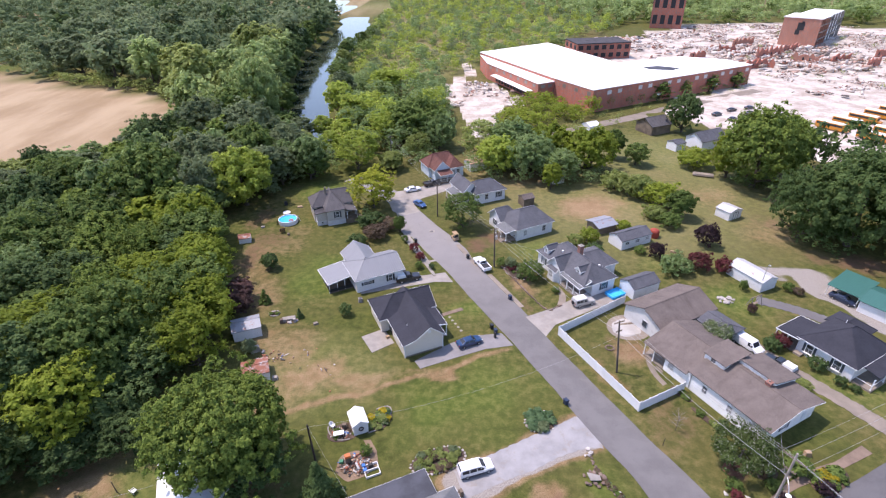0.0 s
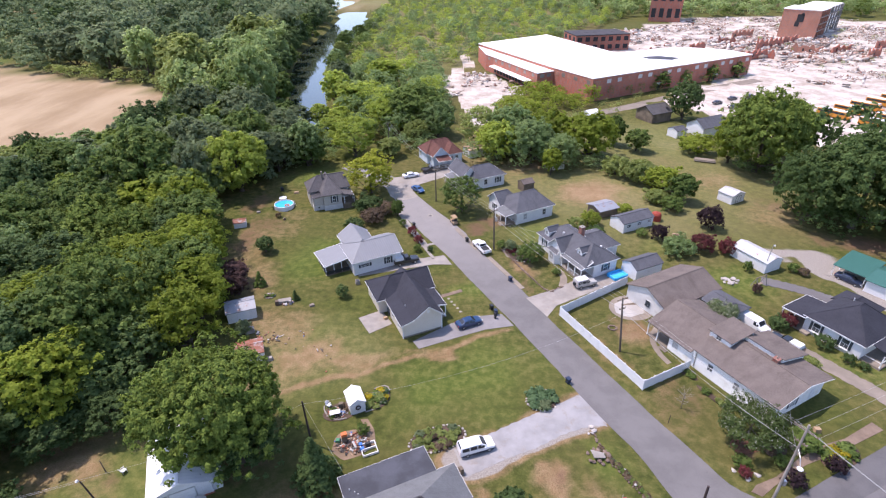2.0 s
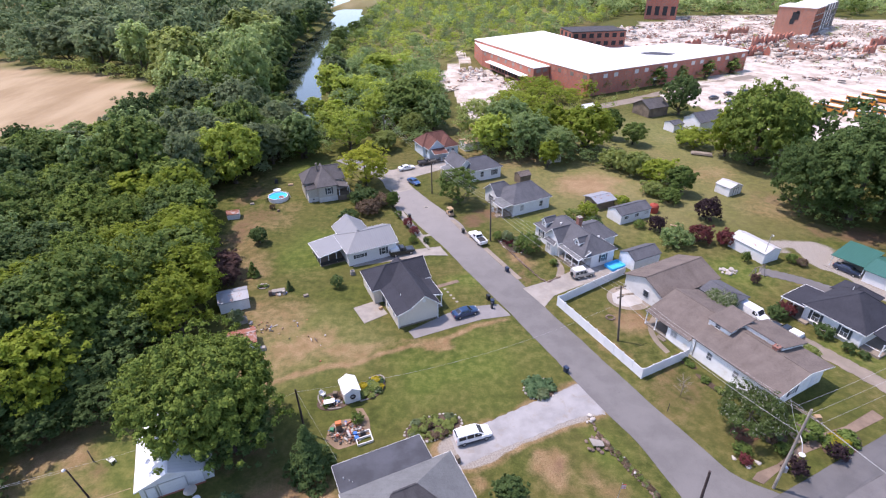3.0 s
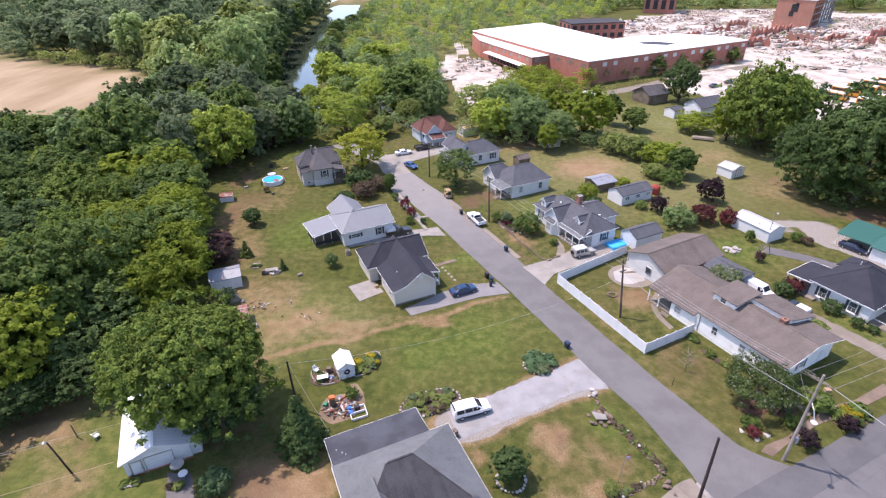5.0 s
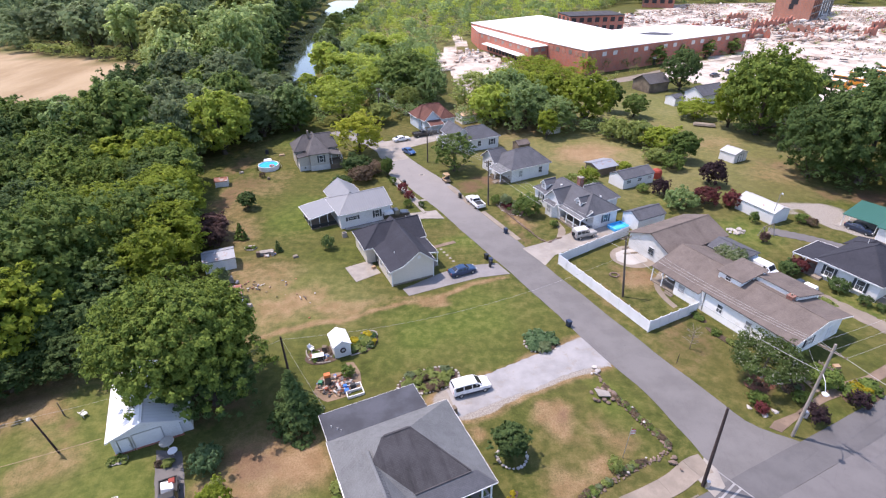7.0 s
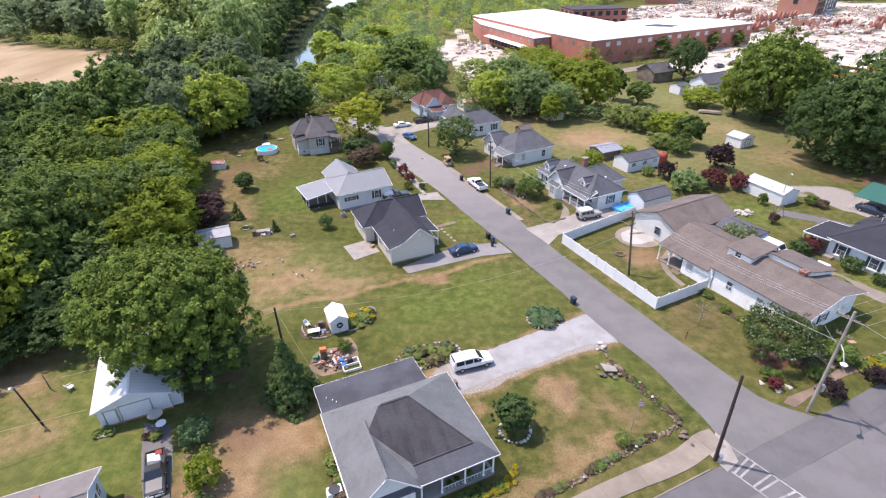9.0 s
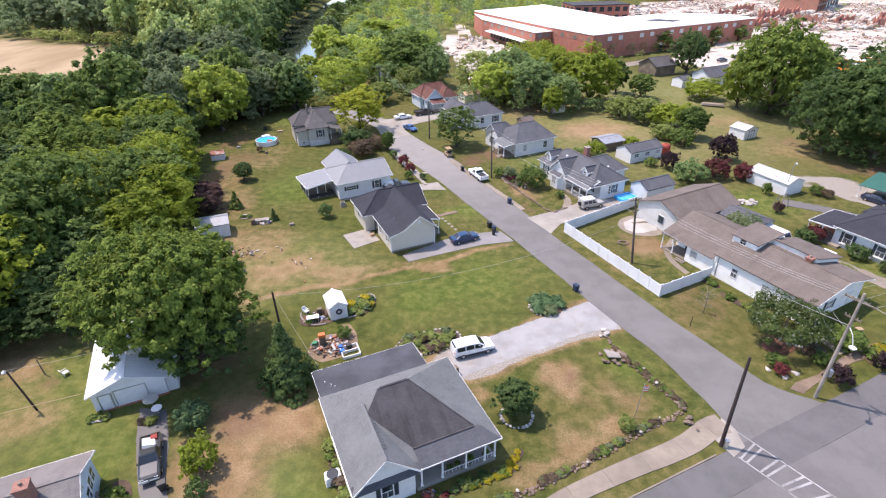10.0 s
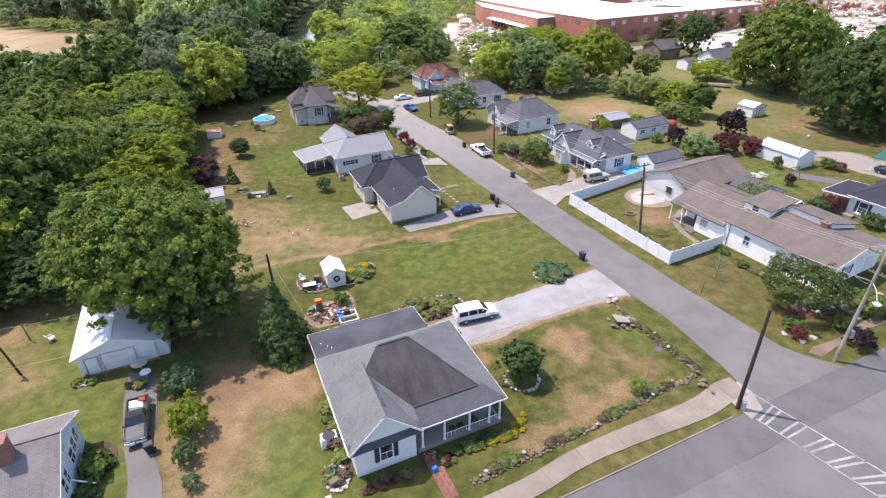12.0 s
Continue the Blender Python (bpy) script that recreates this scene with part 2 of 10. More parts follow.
M = {}
M["ground"] = grass_mat()
M["asphalt"] = asphalt_mat("asphalt_grey", (0.122, 0.115, 0.114))
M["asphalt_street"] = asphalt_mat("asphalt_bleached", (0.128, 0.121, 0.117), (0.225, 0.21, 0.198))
M["asphalt_pale"] = asphalt_mat("worn_pale_drive", (0.185, 0.175, 0.172))
M["asphalt_dark"] = asphalt_mat("asphalt_patched", (0.100, 0.096, 0.096))
M["concrete"] = stuff_mat("concrete", (0.232, 0.194, 0.154), vary=0.2, stain=(0.18, 0.15, 0.12), pieces=0.3)
M["concrete_pale"] = stuff_mat("concrete_pale", (0.27, 0.245, 0.215), vary=0.18, stain=(0.24, 0.2, 0.15))
M["gravel"] = stuff_mat("white_gravel", (0.27, 0.262, 0.258), vary=0.16, fine=9.0, relief=0.04, stain=(0.22, 0.185, 0.145))
M["paint_line"] = stuff_mat("worn_road_paint", (0.31, 0.302, 0.296), vary=0.35, fine=3.0, stain=(0.11, 0.108, 0.106))
M["shingle_grey"] = shingle_mat("shingles_grey", (0.142, 0.146, 0.148), 0.22)
M["shingle_stained"] = shingle_mat("shingles_algae_stained", (0.066, 0.063, 0.066), 0.85)
M["shingle_dark"] = shingle_mat("shingles_charcoal", (0.037, 0.038, 0.047), 0.2)
M["shingle_slate"] = shingle_mat("shingles_slate", (0.094, 0.096, 0.106), 0.3)
M["shingle_brown"] = shingle_mat("shingles_brown", (0.138, 0.114, 0.10), 0.35)
M["shingle_taupe"] = shingle_mat("shingles_taupe", (0.175, 0.160, 0.155), 0.3)
M["shingle_red"] = shingle_mat("shingles_red", (0.125, 0.060, 0.048), 0.5)
M["shingle_old"] = shingle_mat("shingles_weathered", (0.098, 0.092, 0.092), 0.4)
M["concrete_brown"] = stuff_mat("stained_concrete", (0.20, 0.145, 0.105), vary=0.3, stain=(0.12, 0.085, 0.06))
M["membrane"] = stuff_mat("roofing_felt", (0.058, 0.061, 0.072), vary=0.3, fine=5.0, relief=0.006)
M["metal_roof"] = ribbed_mat("metal_roof_grey", (0.185, 0.19, 0.198), 0.45, 0.55)
M["metal_white"] = ribbed_mat("metal_roof_white", (0.78, 0.78, 0.77), 0.5, 0.5)
M["metal_shed"] = ribbed_mat("metal_sheet_dull", (0.24, 0.255, 0.28), 0.25, 0.5, rust=0.25)
M["metal_rust"] = ribbed_mat("metal_sheet_rusty", (0.36, 0.36, 0.36), 0.25, 0.7, rust=0.95, rust_colour=(0.21, 0.07, 0.035))
M["metal_tan"] = ribbed_mat("metal_roof_tan", (0.42, 0.29, 0.19), 0.4, 0.6, rust=0.3)
M["metal_green"] = ribbed_mat("metal_roof_green", (0.035, 0.115, 0.092), 0.4, 0.45)
M["siding_white"] = siding_mat("siding_white", (0.68, 0.68, 0.67))
M["siding_beige"] = siding_mat("siding_beige", (0.60, 0.55, 0.465), dirt=0.1)
M["siding_blue"] = siding_mat("siding_pale_blue", (0.55, 0.62, 0.68))
M["wall_cream"] = siding_mat("wall_cream", (0.46, 0.425, 0.37), dirt=0.35)
M["stucco"] = stuff_mat("stucco_greyish_white", (0.56, 0.55, 0.52), rough=0.8, vary=0.12, stain=(0.4, 0.37, 0.32))
M["stucco_white"] = stuff_mat("stucco_white", (0.80, 0.79, 0.76), rough=0.8, vary=0.07, stain=(0.62, 0.58, 0.5))
M["metal_pale"] = ribbed_mat("metal_roof_pale", (0.42, 0.42, 0.42), 0.3, 0.6, rust=0.12)
M["sand"] = stuff_mat("pale_sand", (0.36, 0.34, 0.31), vary=0.15, fine=6.0, relief=0.02)
M["white"] = stuff_mat("white_paint", (0.70, 0.70, 0.69), rough=0.5, vary=0.08, relief=0.003)
M["vinyl"] = stuff_mat("white_vinyl", (0.72, 0.72, 0.72), rough=0.4, vary=0.05, relief=0.002)
M["roof_white"] = stuff_mat("white_roof_coating", (0.83, 0.82, 0.80), vary=0.1, coarse=0.06, relief=0.01, stain=(0.66, 0.6, 0.5))
M["brick"] = brick_mat("red_brick", (0.50, 0.150, 0.092))
M["brick_dark"] = brick_mat("sooty_brick", (0.27, 0.095, 0.068))
M["brick_pale"] = brick_mat("salmon_brick", (0.50, 0.20, 0.125))
M["shutter"] = plain_mat("shutter_paint", (0.03, 0.04, 0.05), 0.5)
M["glass"] = glass_mat()
M["bark"] = stuff_mat("bark", (0.09, 0.07, 0.052), vary=0.4, fine=9.0, relief=0.06)
M["pole_wood"] = stuff_mat("pole_wood", (0.115, 0.09, 0.072), vary=0.35, fine=9.0)
M["pole_dark"] = stuff_mat("creosoted_pole", (0.045, 0.03, 0.028), vary=0.4, fine=9.0)
M["wood"] = stuff_mat("weathered_wood", (0.18, 0.14, 0.10), vary=0.4, fine=8.0)
M["stone"] = stuff_mat("field_stone", (0.21, 0.15, 0.115), vary=0.4, fine=7.0, relief=0.03, pieces=0.9)
M["stone_pale"] = stuff_mat("whitewashed_stone", (0.46, 0.42, 0.38), vary=0.3, fine=7.0, pieces=0.6)
M["dark"] = plain_mat("dark_recess", (0.02, 0.02, 0.022), 0.7)
M["rubber"] = stuff_mat("rubber", (0.02, 0.02, 0.02), vary=0.2)
M["steel"] = plain_mat("galvanised_steel", (0.5, 0.5, 0.5), 0.4, 0.8)
M["pole_grey"] = stuff_mat("weathered_grey_pole", (0.30, 0.26, 0.22), 0.8, vary=0.3, fine=9.0)
M["wire"] = plain_mat("cable", (0.10, 0.10, 0.11), 0.5)
M["wire_pale"] = plain_mat("aluminium_cable", (0.33, 0.33, 0.32), 0.5)
M["bin"] = plain_mat("bin_plastic", (0.016, 0.028, 0.06), 0.45)
M["bin_black"] = plain_mat("black_plastic", (0.015, 0.016, 0.018), 0.45)
M["pool_blue"] = plain_mat("pool_liner", (0.03, 0.36, 0.72), 0.3)
M["pool_water"] = plain_mat("pool_water", (0.05, 0.42, 0.75), 0.05)
M["pool_pale"] = plain_mat("shallow_pool_water", (0.30, 0.52, 0.58), 0.08)
M["water"] = water_mat()
M["leaf_forest"] = leaf_mat("leaves_forest", (0.033, 0.059, 0.015), (0.092, 0.137, 0.035), through=0.3)
M["leaf_mid"] = leaf_mat("leaves_green", (0.048, 0.082, 0.015), (0.135, 0.186, 0.036), through=0.32)
M["leaf_light"] = leaf_mat("leaves_bright", (0.100, 0.140, 0.013), (0.24, 0.288, 0.032), through=0.48)
M["leaf_shade"] = leaf_mat("leaves_shade_tree", (0.058, 0.094, 0.014), (0.172, 0.226, 0.034), through=0.26)
M["leaf_dark"] = leaf_mat("leaves_dark", (0.042, 0.074, 0.018), (0.115, 0.168, 0.042))
M["leaf_grey"] = leaf_mat("leaves_greyish", (0.078, 0.11, 0.042), (0.18, 0.22, 0.088), through=0.48)
M["leaf_plum"] = leaf_mat("leaves_plum", (0.020, 0.014, 0.013), (0.058, 0.036, 0.032))
M["leaf_red"] = leaf_mat("leaves_and_red_blossom", (0.055, 0.034, 0.020), (0.165, 0.040, 0.036))
M["leaf_white"] = leaf_mat("leaves_and_white_blossom", (0.038, 0.062, 0.014), (0.105, 0.142, 0.034), (0.36, 0.36, 0.29))
M["leaf_blossom"] = leaf_mat("leaves_and_thick_white_blossom", (0.045, 0.075, 0.018), (0.12, 0.165, 0.045), (0.55, 0.54, 0.46), tip_share=0.72)
M["leaf_brown"] = leaf_mat("leaves_dying", (0.075, 0.055, 0.030), (0.17, 0.125, 0.066))
M["leaf_withered"] = leaf_mat("leaves_withered", (0.046, 0.033, 0.023), (0.112, 0.066, 0.046))
# paler leaf tones down to leaf_hazy have distance haze mixed into their colour
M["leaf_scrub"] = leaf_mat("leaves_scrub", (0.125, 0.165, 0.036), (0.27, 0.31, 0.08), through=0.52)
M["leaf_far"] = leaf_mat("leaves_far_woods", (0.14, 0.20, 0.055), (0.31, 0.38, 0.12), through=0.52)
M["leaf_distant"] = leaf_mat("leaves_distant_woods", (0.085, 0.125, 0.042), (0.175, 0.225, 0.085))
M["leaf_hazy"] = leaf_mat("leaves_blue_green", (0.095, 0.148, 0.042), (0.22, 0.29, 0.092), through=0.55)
M["leaf_bright"] = leaf_mat("leaves_sunlit_green", (0.155, 0.205, 0.030), (0.34, 0.40, 0.062), through=0.55)
M["leaf_gold"] = leaf_mat("leaves_golden_green", (0.145, 0.165, 0.014), (0.315, 0.335, 0.034), through=0.5)
M["leaf_hosta"] = leaf_mat("leaves_hosta", (0.055, 0.105, 0.034), (0.13, 0.2, 0.075))
M["leaf_yellow"] = leaf_mat("leaves_yellow", (0.1848, 0.1716, 0.0099), (0.396, 0.3168, 0.0198))

# ---- building helpers ----
def thing(name, x, y, z=0.0, rot=0.0, label="", category="", group="", kind=""):
    ob = new(name)
    ob.empty_display_size = 0.3
    ob.matrix_basis = pose(x, y, z, 0, 0, rot)
    return tagged(ob, label, category, group, kind)


def lay_uv(bm):
    """Metres along the level and up the slope of each face."""
    uv = bm.loops.layers.uv.new("UVMap")
    bm.normal_update()
    for f in bm.faces:
        n = f.normal
        t = Vector((-n.y, n.x, 0.0))
        t = t.normalized() if t.length > 0.02 else Vector((1, 0, 0))
        b = n.cross(t)
        for lp in f.loops:
            lp[uv].uv = (lp.vert.co.dot(t), lp.vert.co.dot(b))


def part(name, bm, material, parent=None, label="", smooth=False):
    """Links a bmesh as one mesh object under a thing or part."""
    if len(bm.faces) < 4000:
        lay_uv(bm)
    me = bpy.data.meshes.new(name)
    bm.to_mesh(me)
    bm.free()
    me.materials.append(material)
    if smooth:
        me.polygons.foreach_set("use_smooth", [True] * len(me.polygons))
    ob = new(name, me)
    ob.parent = parent
    if label:
        ob["label"] = label
    return ob


def again(ob, parent, m=None):
    """Another object on the same mesh."""
    o = new(ob.name.split(".")[0], ob.data)
    o.parent = parent
    if m is not None:
        o.matrix_basis = m
    if "label" in ob:
        o["label"] = ob["label"]
    return o


def BM():
    return bmesh.new()


def hexa(bm, lo, hi):
    """A block from four lower to four upper corners, both counter-clockwise."""
    v = [bm.verts.new(p) for p in (*lo, *hi)]
    for f in ((3, 2, 1, 0), (4, 5, 6, 7), (0, 1, 5, 4), (1, 2, 6, 5), (2, 3, 7, 6), (3, 0, 4, 7)):
        bm.faces.new([v[i] for i in f])
    return v


def box(bm, x0, x1, y0, y1, z0, z1, inset=0.0, dx=0.0, dy=0.0):
    """inset: how far the top draws in; dx, dy: how far it leans."""
    i = inset
    lo = [(x0, y0, z0), (x1, y0, z0), (x1, y1, z0), (x0, y1, z0)]
    hi = [(x0 + i + dx, y0 + i + dy, z1), (x1 - i + dx, y0 + i + dy, z1), (x1 - i + dx, y1 - i + dy, z1), (x0 + i + dx, y1 - i + dy, z1)]
    return hexa(bm, lo, hi)


def bar(bm, a, b, w, h=None, up=(0, 0, 1)):
    """A square bar from a to b."""
    a, b, h = Vector(a), Vector(b), h or w
    d = (b - a).normalized()
    s = d.cross(Vector(up))
    s = s.normalized() if s.length > 1e-4 else Vector((1, 0, 0))
    u = s.cross(d)
    c = [(-1, -1), (1, -1), (1, 1), (-1, 1)]
    hexa(bm, [b + s * (i * w / 2) + u * (j * h / 2) for i, j in c], [a + s * (i * w / 2) + u * (j * h / 2) for i, j in c])


def tube(bm, rings, n=8, cap=True):
    """Loft of rings (centre, radius) with level circles, or along a line."""
    rows = []
    for k, (c, r) in enumerate(rings):
        c = Vector(c)
        p, q = Vector(rings[max(0, k - 1)][0]), Vector(rings[min(len(rings) - 1, k + 1)][0])
        d = (q - p).normalized() if (q - p).length > 1e-6 else Vector((0, 0, 1))
        s = d.cross(Vector((0.3, 0.95, 0.1))).normalized()
        u = d.cross(s)
        rows.append([bm.verts.new(c + (s * math.cos(2 * math.pi * i / n) + u * math.sin(2 * math.pi * i / n)) * r) for i in range(n)])
    for a, b in zip(rows, rows[1:]):
        for i in range(n):
            bm.faces.new((a[i], a[(i + 1) % n], b[(i + 1) % n], b[i]))
    if cap:
        bm.faces.new(rows[0][::-1])
        bm.faces.new(rows[-1])


def slab(bm, pts, z0, z1):
    """A flat plate of any outline (counter-clockwise)."""
    area = sum(a[0] * b[1] - b[0] * a[1] for a, b in zip(pts, pts[1:] + pts[:1]))
    pts = pts if area > 0 else pts[::-1]
    lo = [bm.verts.new((x, y, z0)) for x, y in pts]
    hi = [bm.verts.new((x, y, z1)) for x, y in pts]
    bm.faces.new(hi)
    bm.faces.new(lo[::-1])
    n = len(pts)
    for i in range(n):
        bm.faces.new((lo[i], lo[(i + 1) % n], hi[(i + 1) % n], hi[i]))


def smooth_line(pts, step=1.5):
    """Points along a Catmull-Rom curve through pts."""
    out = []
    p = [Vector(q) for q in pts]
    p = [p[0] * 2 - p[1]] + p + [p[-1] * 2 - p[-2]]
    for a, b, c, d in zip(p, p[1:], p[2:], p[3:]):
        n = max(1, int((c - b).length / step))
        for i in range(n):
            t = i / n
            out.append(0.5 * ((2 * b) + (c - a) * t + (2 * a - 5 * b + 4 * c - d) * t * t + (3 * b - a - 3 * c + d) * t ** 3))
    out.append(p[-2])
    return out


def strip(bm, left, right, z0, z1, rag=0.0, seed=1):
    """A paved strip between two edge lines, with ragged edges."""
    rng = random.Random(seed)
    n = 90
    def even(line):
        line = smooth_line([(*q, 0) for q in line], 1.0)
        seg = [0.0]
        for a, b in zip(line, line[1:]):
            seg.append(seg[-1] + (b - a).length)
        res, k = [], 0
        for i in range(n + 1):
            s = seg[-1] * i / n
            while k < len(seg) - 2 and seg[k + 1] < s:
                k += 1
            t = (s - seg[k]) / max(1e-6, seg[k + 1] - seg[k])
            res.append(line[k].lerp(line[k + 1], t))
        return res
    L, R = even(left), even(right)
    rows = []
    ph = [rng.uniform(0, 6.28) for _ in range(6)]
    for k, (a, b) in enumerate(zip(L, R)):
        d = (b - a).normalized()
        wob = [rag * (0.5 * math.sin(k * 0.9 + ph[j]) + 0.3 * math.sin(k * 2.3 + ph[j + 1]) + 0.3 * rng.uniform(-1, 1)) for j in (0, 3)]
        a, b = a - d * wob[0], b + d * wob[1]
        row = [bm.verts.new((a.lerp(b, t).x, a.lerp(b, t).y, z)) for t, z in ((0, z0), (0, z1), (0.33, z1), (0.67, z1), (1, z1), (1, z0))]
        rows.append(row)
    for p, q in zip(rows, rows[1:]):
        for i in range(5):
            bm.faces.new((p[i], p[i + 1], q[i + 1], q[i]))
    bmesh.ops.recalc_face_normals(bm, faces=bm.faces)


# ---- houses ----
def roof_mesh(x0, x1, y0, y1, ze, zr, axis, hip0=0.0, hip1=0.0, th=0.14, off=0.0):
    """A pitched roof on its eaves' rectangle. axis: the way of the ridge; hip0, hip1: how far its ends stand in; off: the ridge's shift from the middle."""
    bm = BM()
    if axis == "x":
        ym = (y0 + y1) / 2 + off
        e = [(x0, y0), (x1, y0), (x1, y1), (x0, y1)]
        r = [(x0 + hip0, ym), (x1 - hip1, ym)]
        faces = [(0, 1, 5, 4), (2, 3, 4, 5), (1, 2, 5), (3, 0, 4)]
    else:
        xm = (x0 + x1) / 2 + off
        e = [(x0, y0), (x1, y0), (x1, y1), (x0, y1)]
        r = [(xm, y0 + hip0), (xm, y1 - hip1)]
        faces = [(1, 2, 5, 4), (3, 0, 4, 5), (0, 1, 4), (2, 3, 5)]
    top = [bm.verts.new((*p, ze)) for p in e] + [bm.verts.new((*p, zr)) for p in r]
    bot = [bm.verts.new((*p, ze - th)) for p in e] + [bm.verts.new((*p, zr - th)) for p in r]
    for k, f in enumerate(faces):
        gable = k >= 2 and (hip0 if (k == 3) == (axis == "x") else hip1) <= 0
        if gable:
            continue
        bm.faces.new([top[i] for i in f])
        bm.faces.new([bot[i] for i in reversed(f)])
    for a, b in ((0, 1), (1, 2), (2, 3), (3, 0)):
        k = {(0, 1): "s", (1, 2): "e", (2, 3): "n", (3, 0): "w"}[(a, b)]
        open_end = (axis == "x" and ((k == "e" and hip1 <= 0) or (k == "w" and hip0 <= 0))) or (axis == "y" and ((k == "s" and hip0 <= 0) or (k == "n" and hip1 <= 0)))
        if open_end:
            ri = (5 if k in "en" else 4)
            bm.faces.new((bot[a], bot[ri], top[ri], top[a]))
            bm.faces.new((bot[ri], bot[b], top[b], top[ri]))
        else:
            bm.faces.new((bot[a], bot[b], top[b], top[a]))
    bmesh.ops.recalc_face_normals(bm, faces=bm.faces)
    return bm


def board(h, a, b, w=0.04, t=0.15):
    """One white fascia board along an eave or a rake."""
    bm = BM()
    bar(bm, a, b, w, t)
    part("fascia", bm, M["white"], h, "white painted fascia board")


def wing(h, x0, x1, y0, y1, ze, zr, axis, hip0=0.0, hip1=0.0, over=0.4, wall=None, roof=None, base=0.0, trim=True, off=0.0, walls=True, wall_name="wall", bare=()):
    """Walls and pitched roof over the eaves' rectangle x0..x1, y0..y1."""
    if walls:
        bm = BM()
        a0, a1, b0, b1 = x0 + over, x1 - over, y0 + over, y1 - over
        zt = ze - 0.1
        box(bm, a0, a1, b0, b1, base, zt)
        if axis == "x":
            half0, half1 = (y1 - y0) / 2 + off, (y1 - y0) / 2 - off
            peak = zr - 0.16
            lo = ze - 0.16 + (zr - ze) * over / min(half0, half1)
            for hip, xa, xb in ((hip0, a0, a0 + 0.2), (hip1, a1 - 0.2, a1)):
                if hip <= 0:
                    ym = (y0 + y1) / 2 + off
                    vs = [[bm.verts.new((x, y, z)) for y, z in ((b0, zt - 0.01), (b1, zt - 0.01), (b1, lo), (ym, peak), (b0, lo))] for x in (xa, xb)]
                    bm.faces.new(vs[0][::-1]); bm.faces.new(vs[1])
                    for i in range(5):
                        bm.faces.new((vs[0][i], vs[0][(i + 1) % 5], vs[1][(i + 1) % 5], vs[1][i]))
        else:
            half0, half1 = (x1 - x0) / 2 + off, (x1 - x0) / 2 - off
            peak = zr - 0.16
            lo = ze - 0.16 + (zr - ze) * over / min(half0, half1)
            for hip, ya, yb in ((hip0, b0, b0 + 0.2), (hip1, b1 - 0.2, b1)):
                if hip <= 0:
                    xm = (x0 + x1) / 2 + off
                    vs = [[bm.verts.new((x, y, z)) for x, z in ((a0, zt - 0.01), (a1, zt - 0.01), (a1, lo), (xm, peak), (a0, lo))] for y in (ya, yb)]
                    bm.faces.new(vs[0][::-1]); bm.faces.new(vs[1])
                    for i in range(5):
                        bm.faces.new((vs[0][i], vs[0][(i + 1) % 5], vs[1][(i + 1) % 5], vs[1][i]))
        bmesh.ops.recalc_face_normals(bm, faces=bm.faces)
        part(wall_name, bm, wall, h)
    r = part("roof", roof_mesh(x0, x1, y0, y1, ze, zr, axis, hip0, hip1, off=off), roof, h)
    if trim:
        z = ze - 0.09
        t = 0.03
        if axis == "x":
            ym = (y0 + y1) / 2 + off
            board(h, (x0, y0 - t, z), (x1, y0 - t, z)); board(h, (x0, y1 + t, z), (x1, y1 + t, z))
            for n, (hip, x) in enumerate(((hip0, x0 - t), (hip1, x1 + t))):
                if n in bare:
                    continue
                if hip > 0:
                    board(h, (x, y0, z), (x, y1, z))
                else:
                    board(h, (x, y0, z), (x, ym, zr - 0.09)); board(h, (x, ym, zr - 0.09), (x, y1, z))
        else:
            xm = (x0 + x1) / 2 + off
            board(h, (x0 - t, y0, z), (x0 - t, y1, z)); board(h, (x1 + t, y0, z), (x1 + t, y1, z))
            for n, (hip, y) in enumerate(((hip0, y0 - t), (hip1, y1 + t))):
                if n in bare:
                    continue
                if hip > 0:
                    board(h, (x0, y, z), (x1, y, z))
                else:
                    board(h, (x0, y, z), (xm, y, zr - 0.09)); board(h, (xm, y, zr - 0.09), (x1, y, z))
    # ridge cap
    bm = BM()
    if axis == "x":
        ym = (y0 + y1) / 2 + off
        a, b = (x0 + hip0, ym, zr + 0.01), (x1 - hip1, ym, zr + 0.01)
        cs = [((x0, y0, ze), a), ((x0, y1, ze), a)] * (hip0 > 0) + [((x1, y0, ze), b), ((x1, y1, ze), b)] * (hip1 > 0)
    else:
        xm = (x0 + x1) / 2 + off
        a, b = (xm, y0 + hip0, zr + 0.01), (xm, y1 - hip1, zr + 0.01)
        cs = [((x0, y0, ze), a), ((x1, y0, ze), a)] * (hip0 > 0) + [((x0, y1, ze), b), ((x1, y1, ze), b)] * (hip1 > 0)
    bar(bm, a, b, 0.26, 0.05)
    for p, q in cs:
        bar(bm, p, q, 0.22, 0.05)
    part("ridge_cap", bm, roof, h)
    return r


def lean_roof(h, corners, mat, th=0.12, trim=True, name="roof"):
    """A flat or sloping roof plate on four corners (x, y, z), counter-clockwise."""
    bm = BM()
    hexa(bm, [(x, y, z - th) for x, y, z in corners], corners)
    part(name, bm, mat, h)
    if trim:
        for a, b in zip(corners, corners[1:] + corners[:1]):
            board(h, (a[0], a[1], a[2] - 0.08), (b[0], b[1], b[2] - 0.08), 0.07, 0.17)


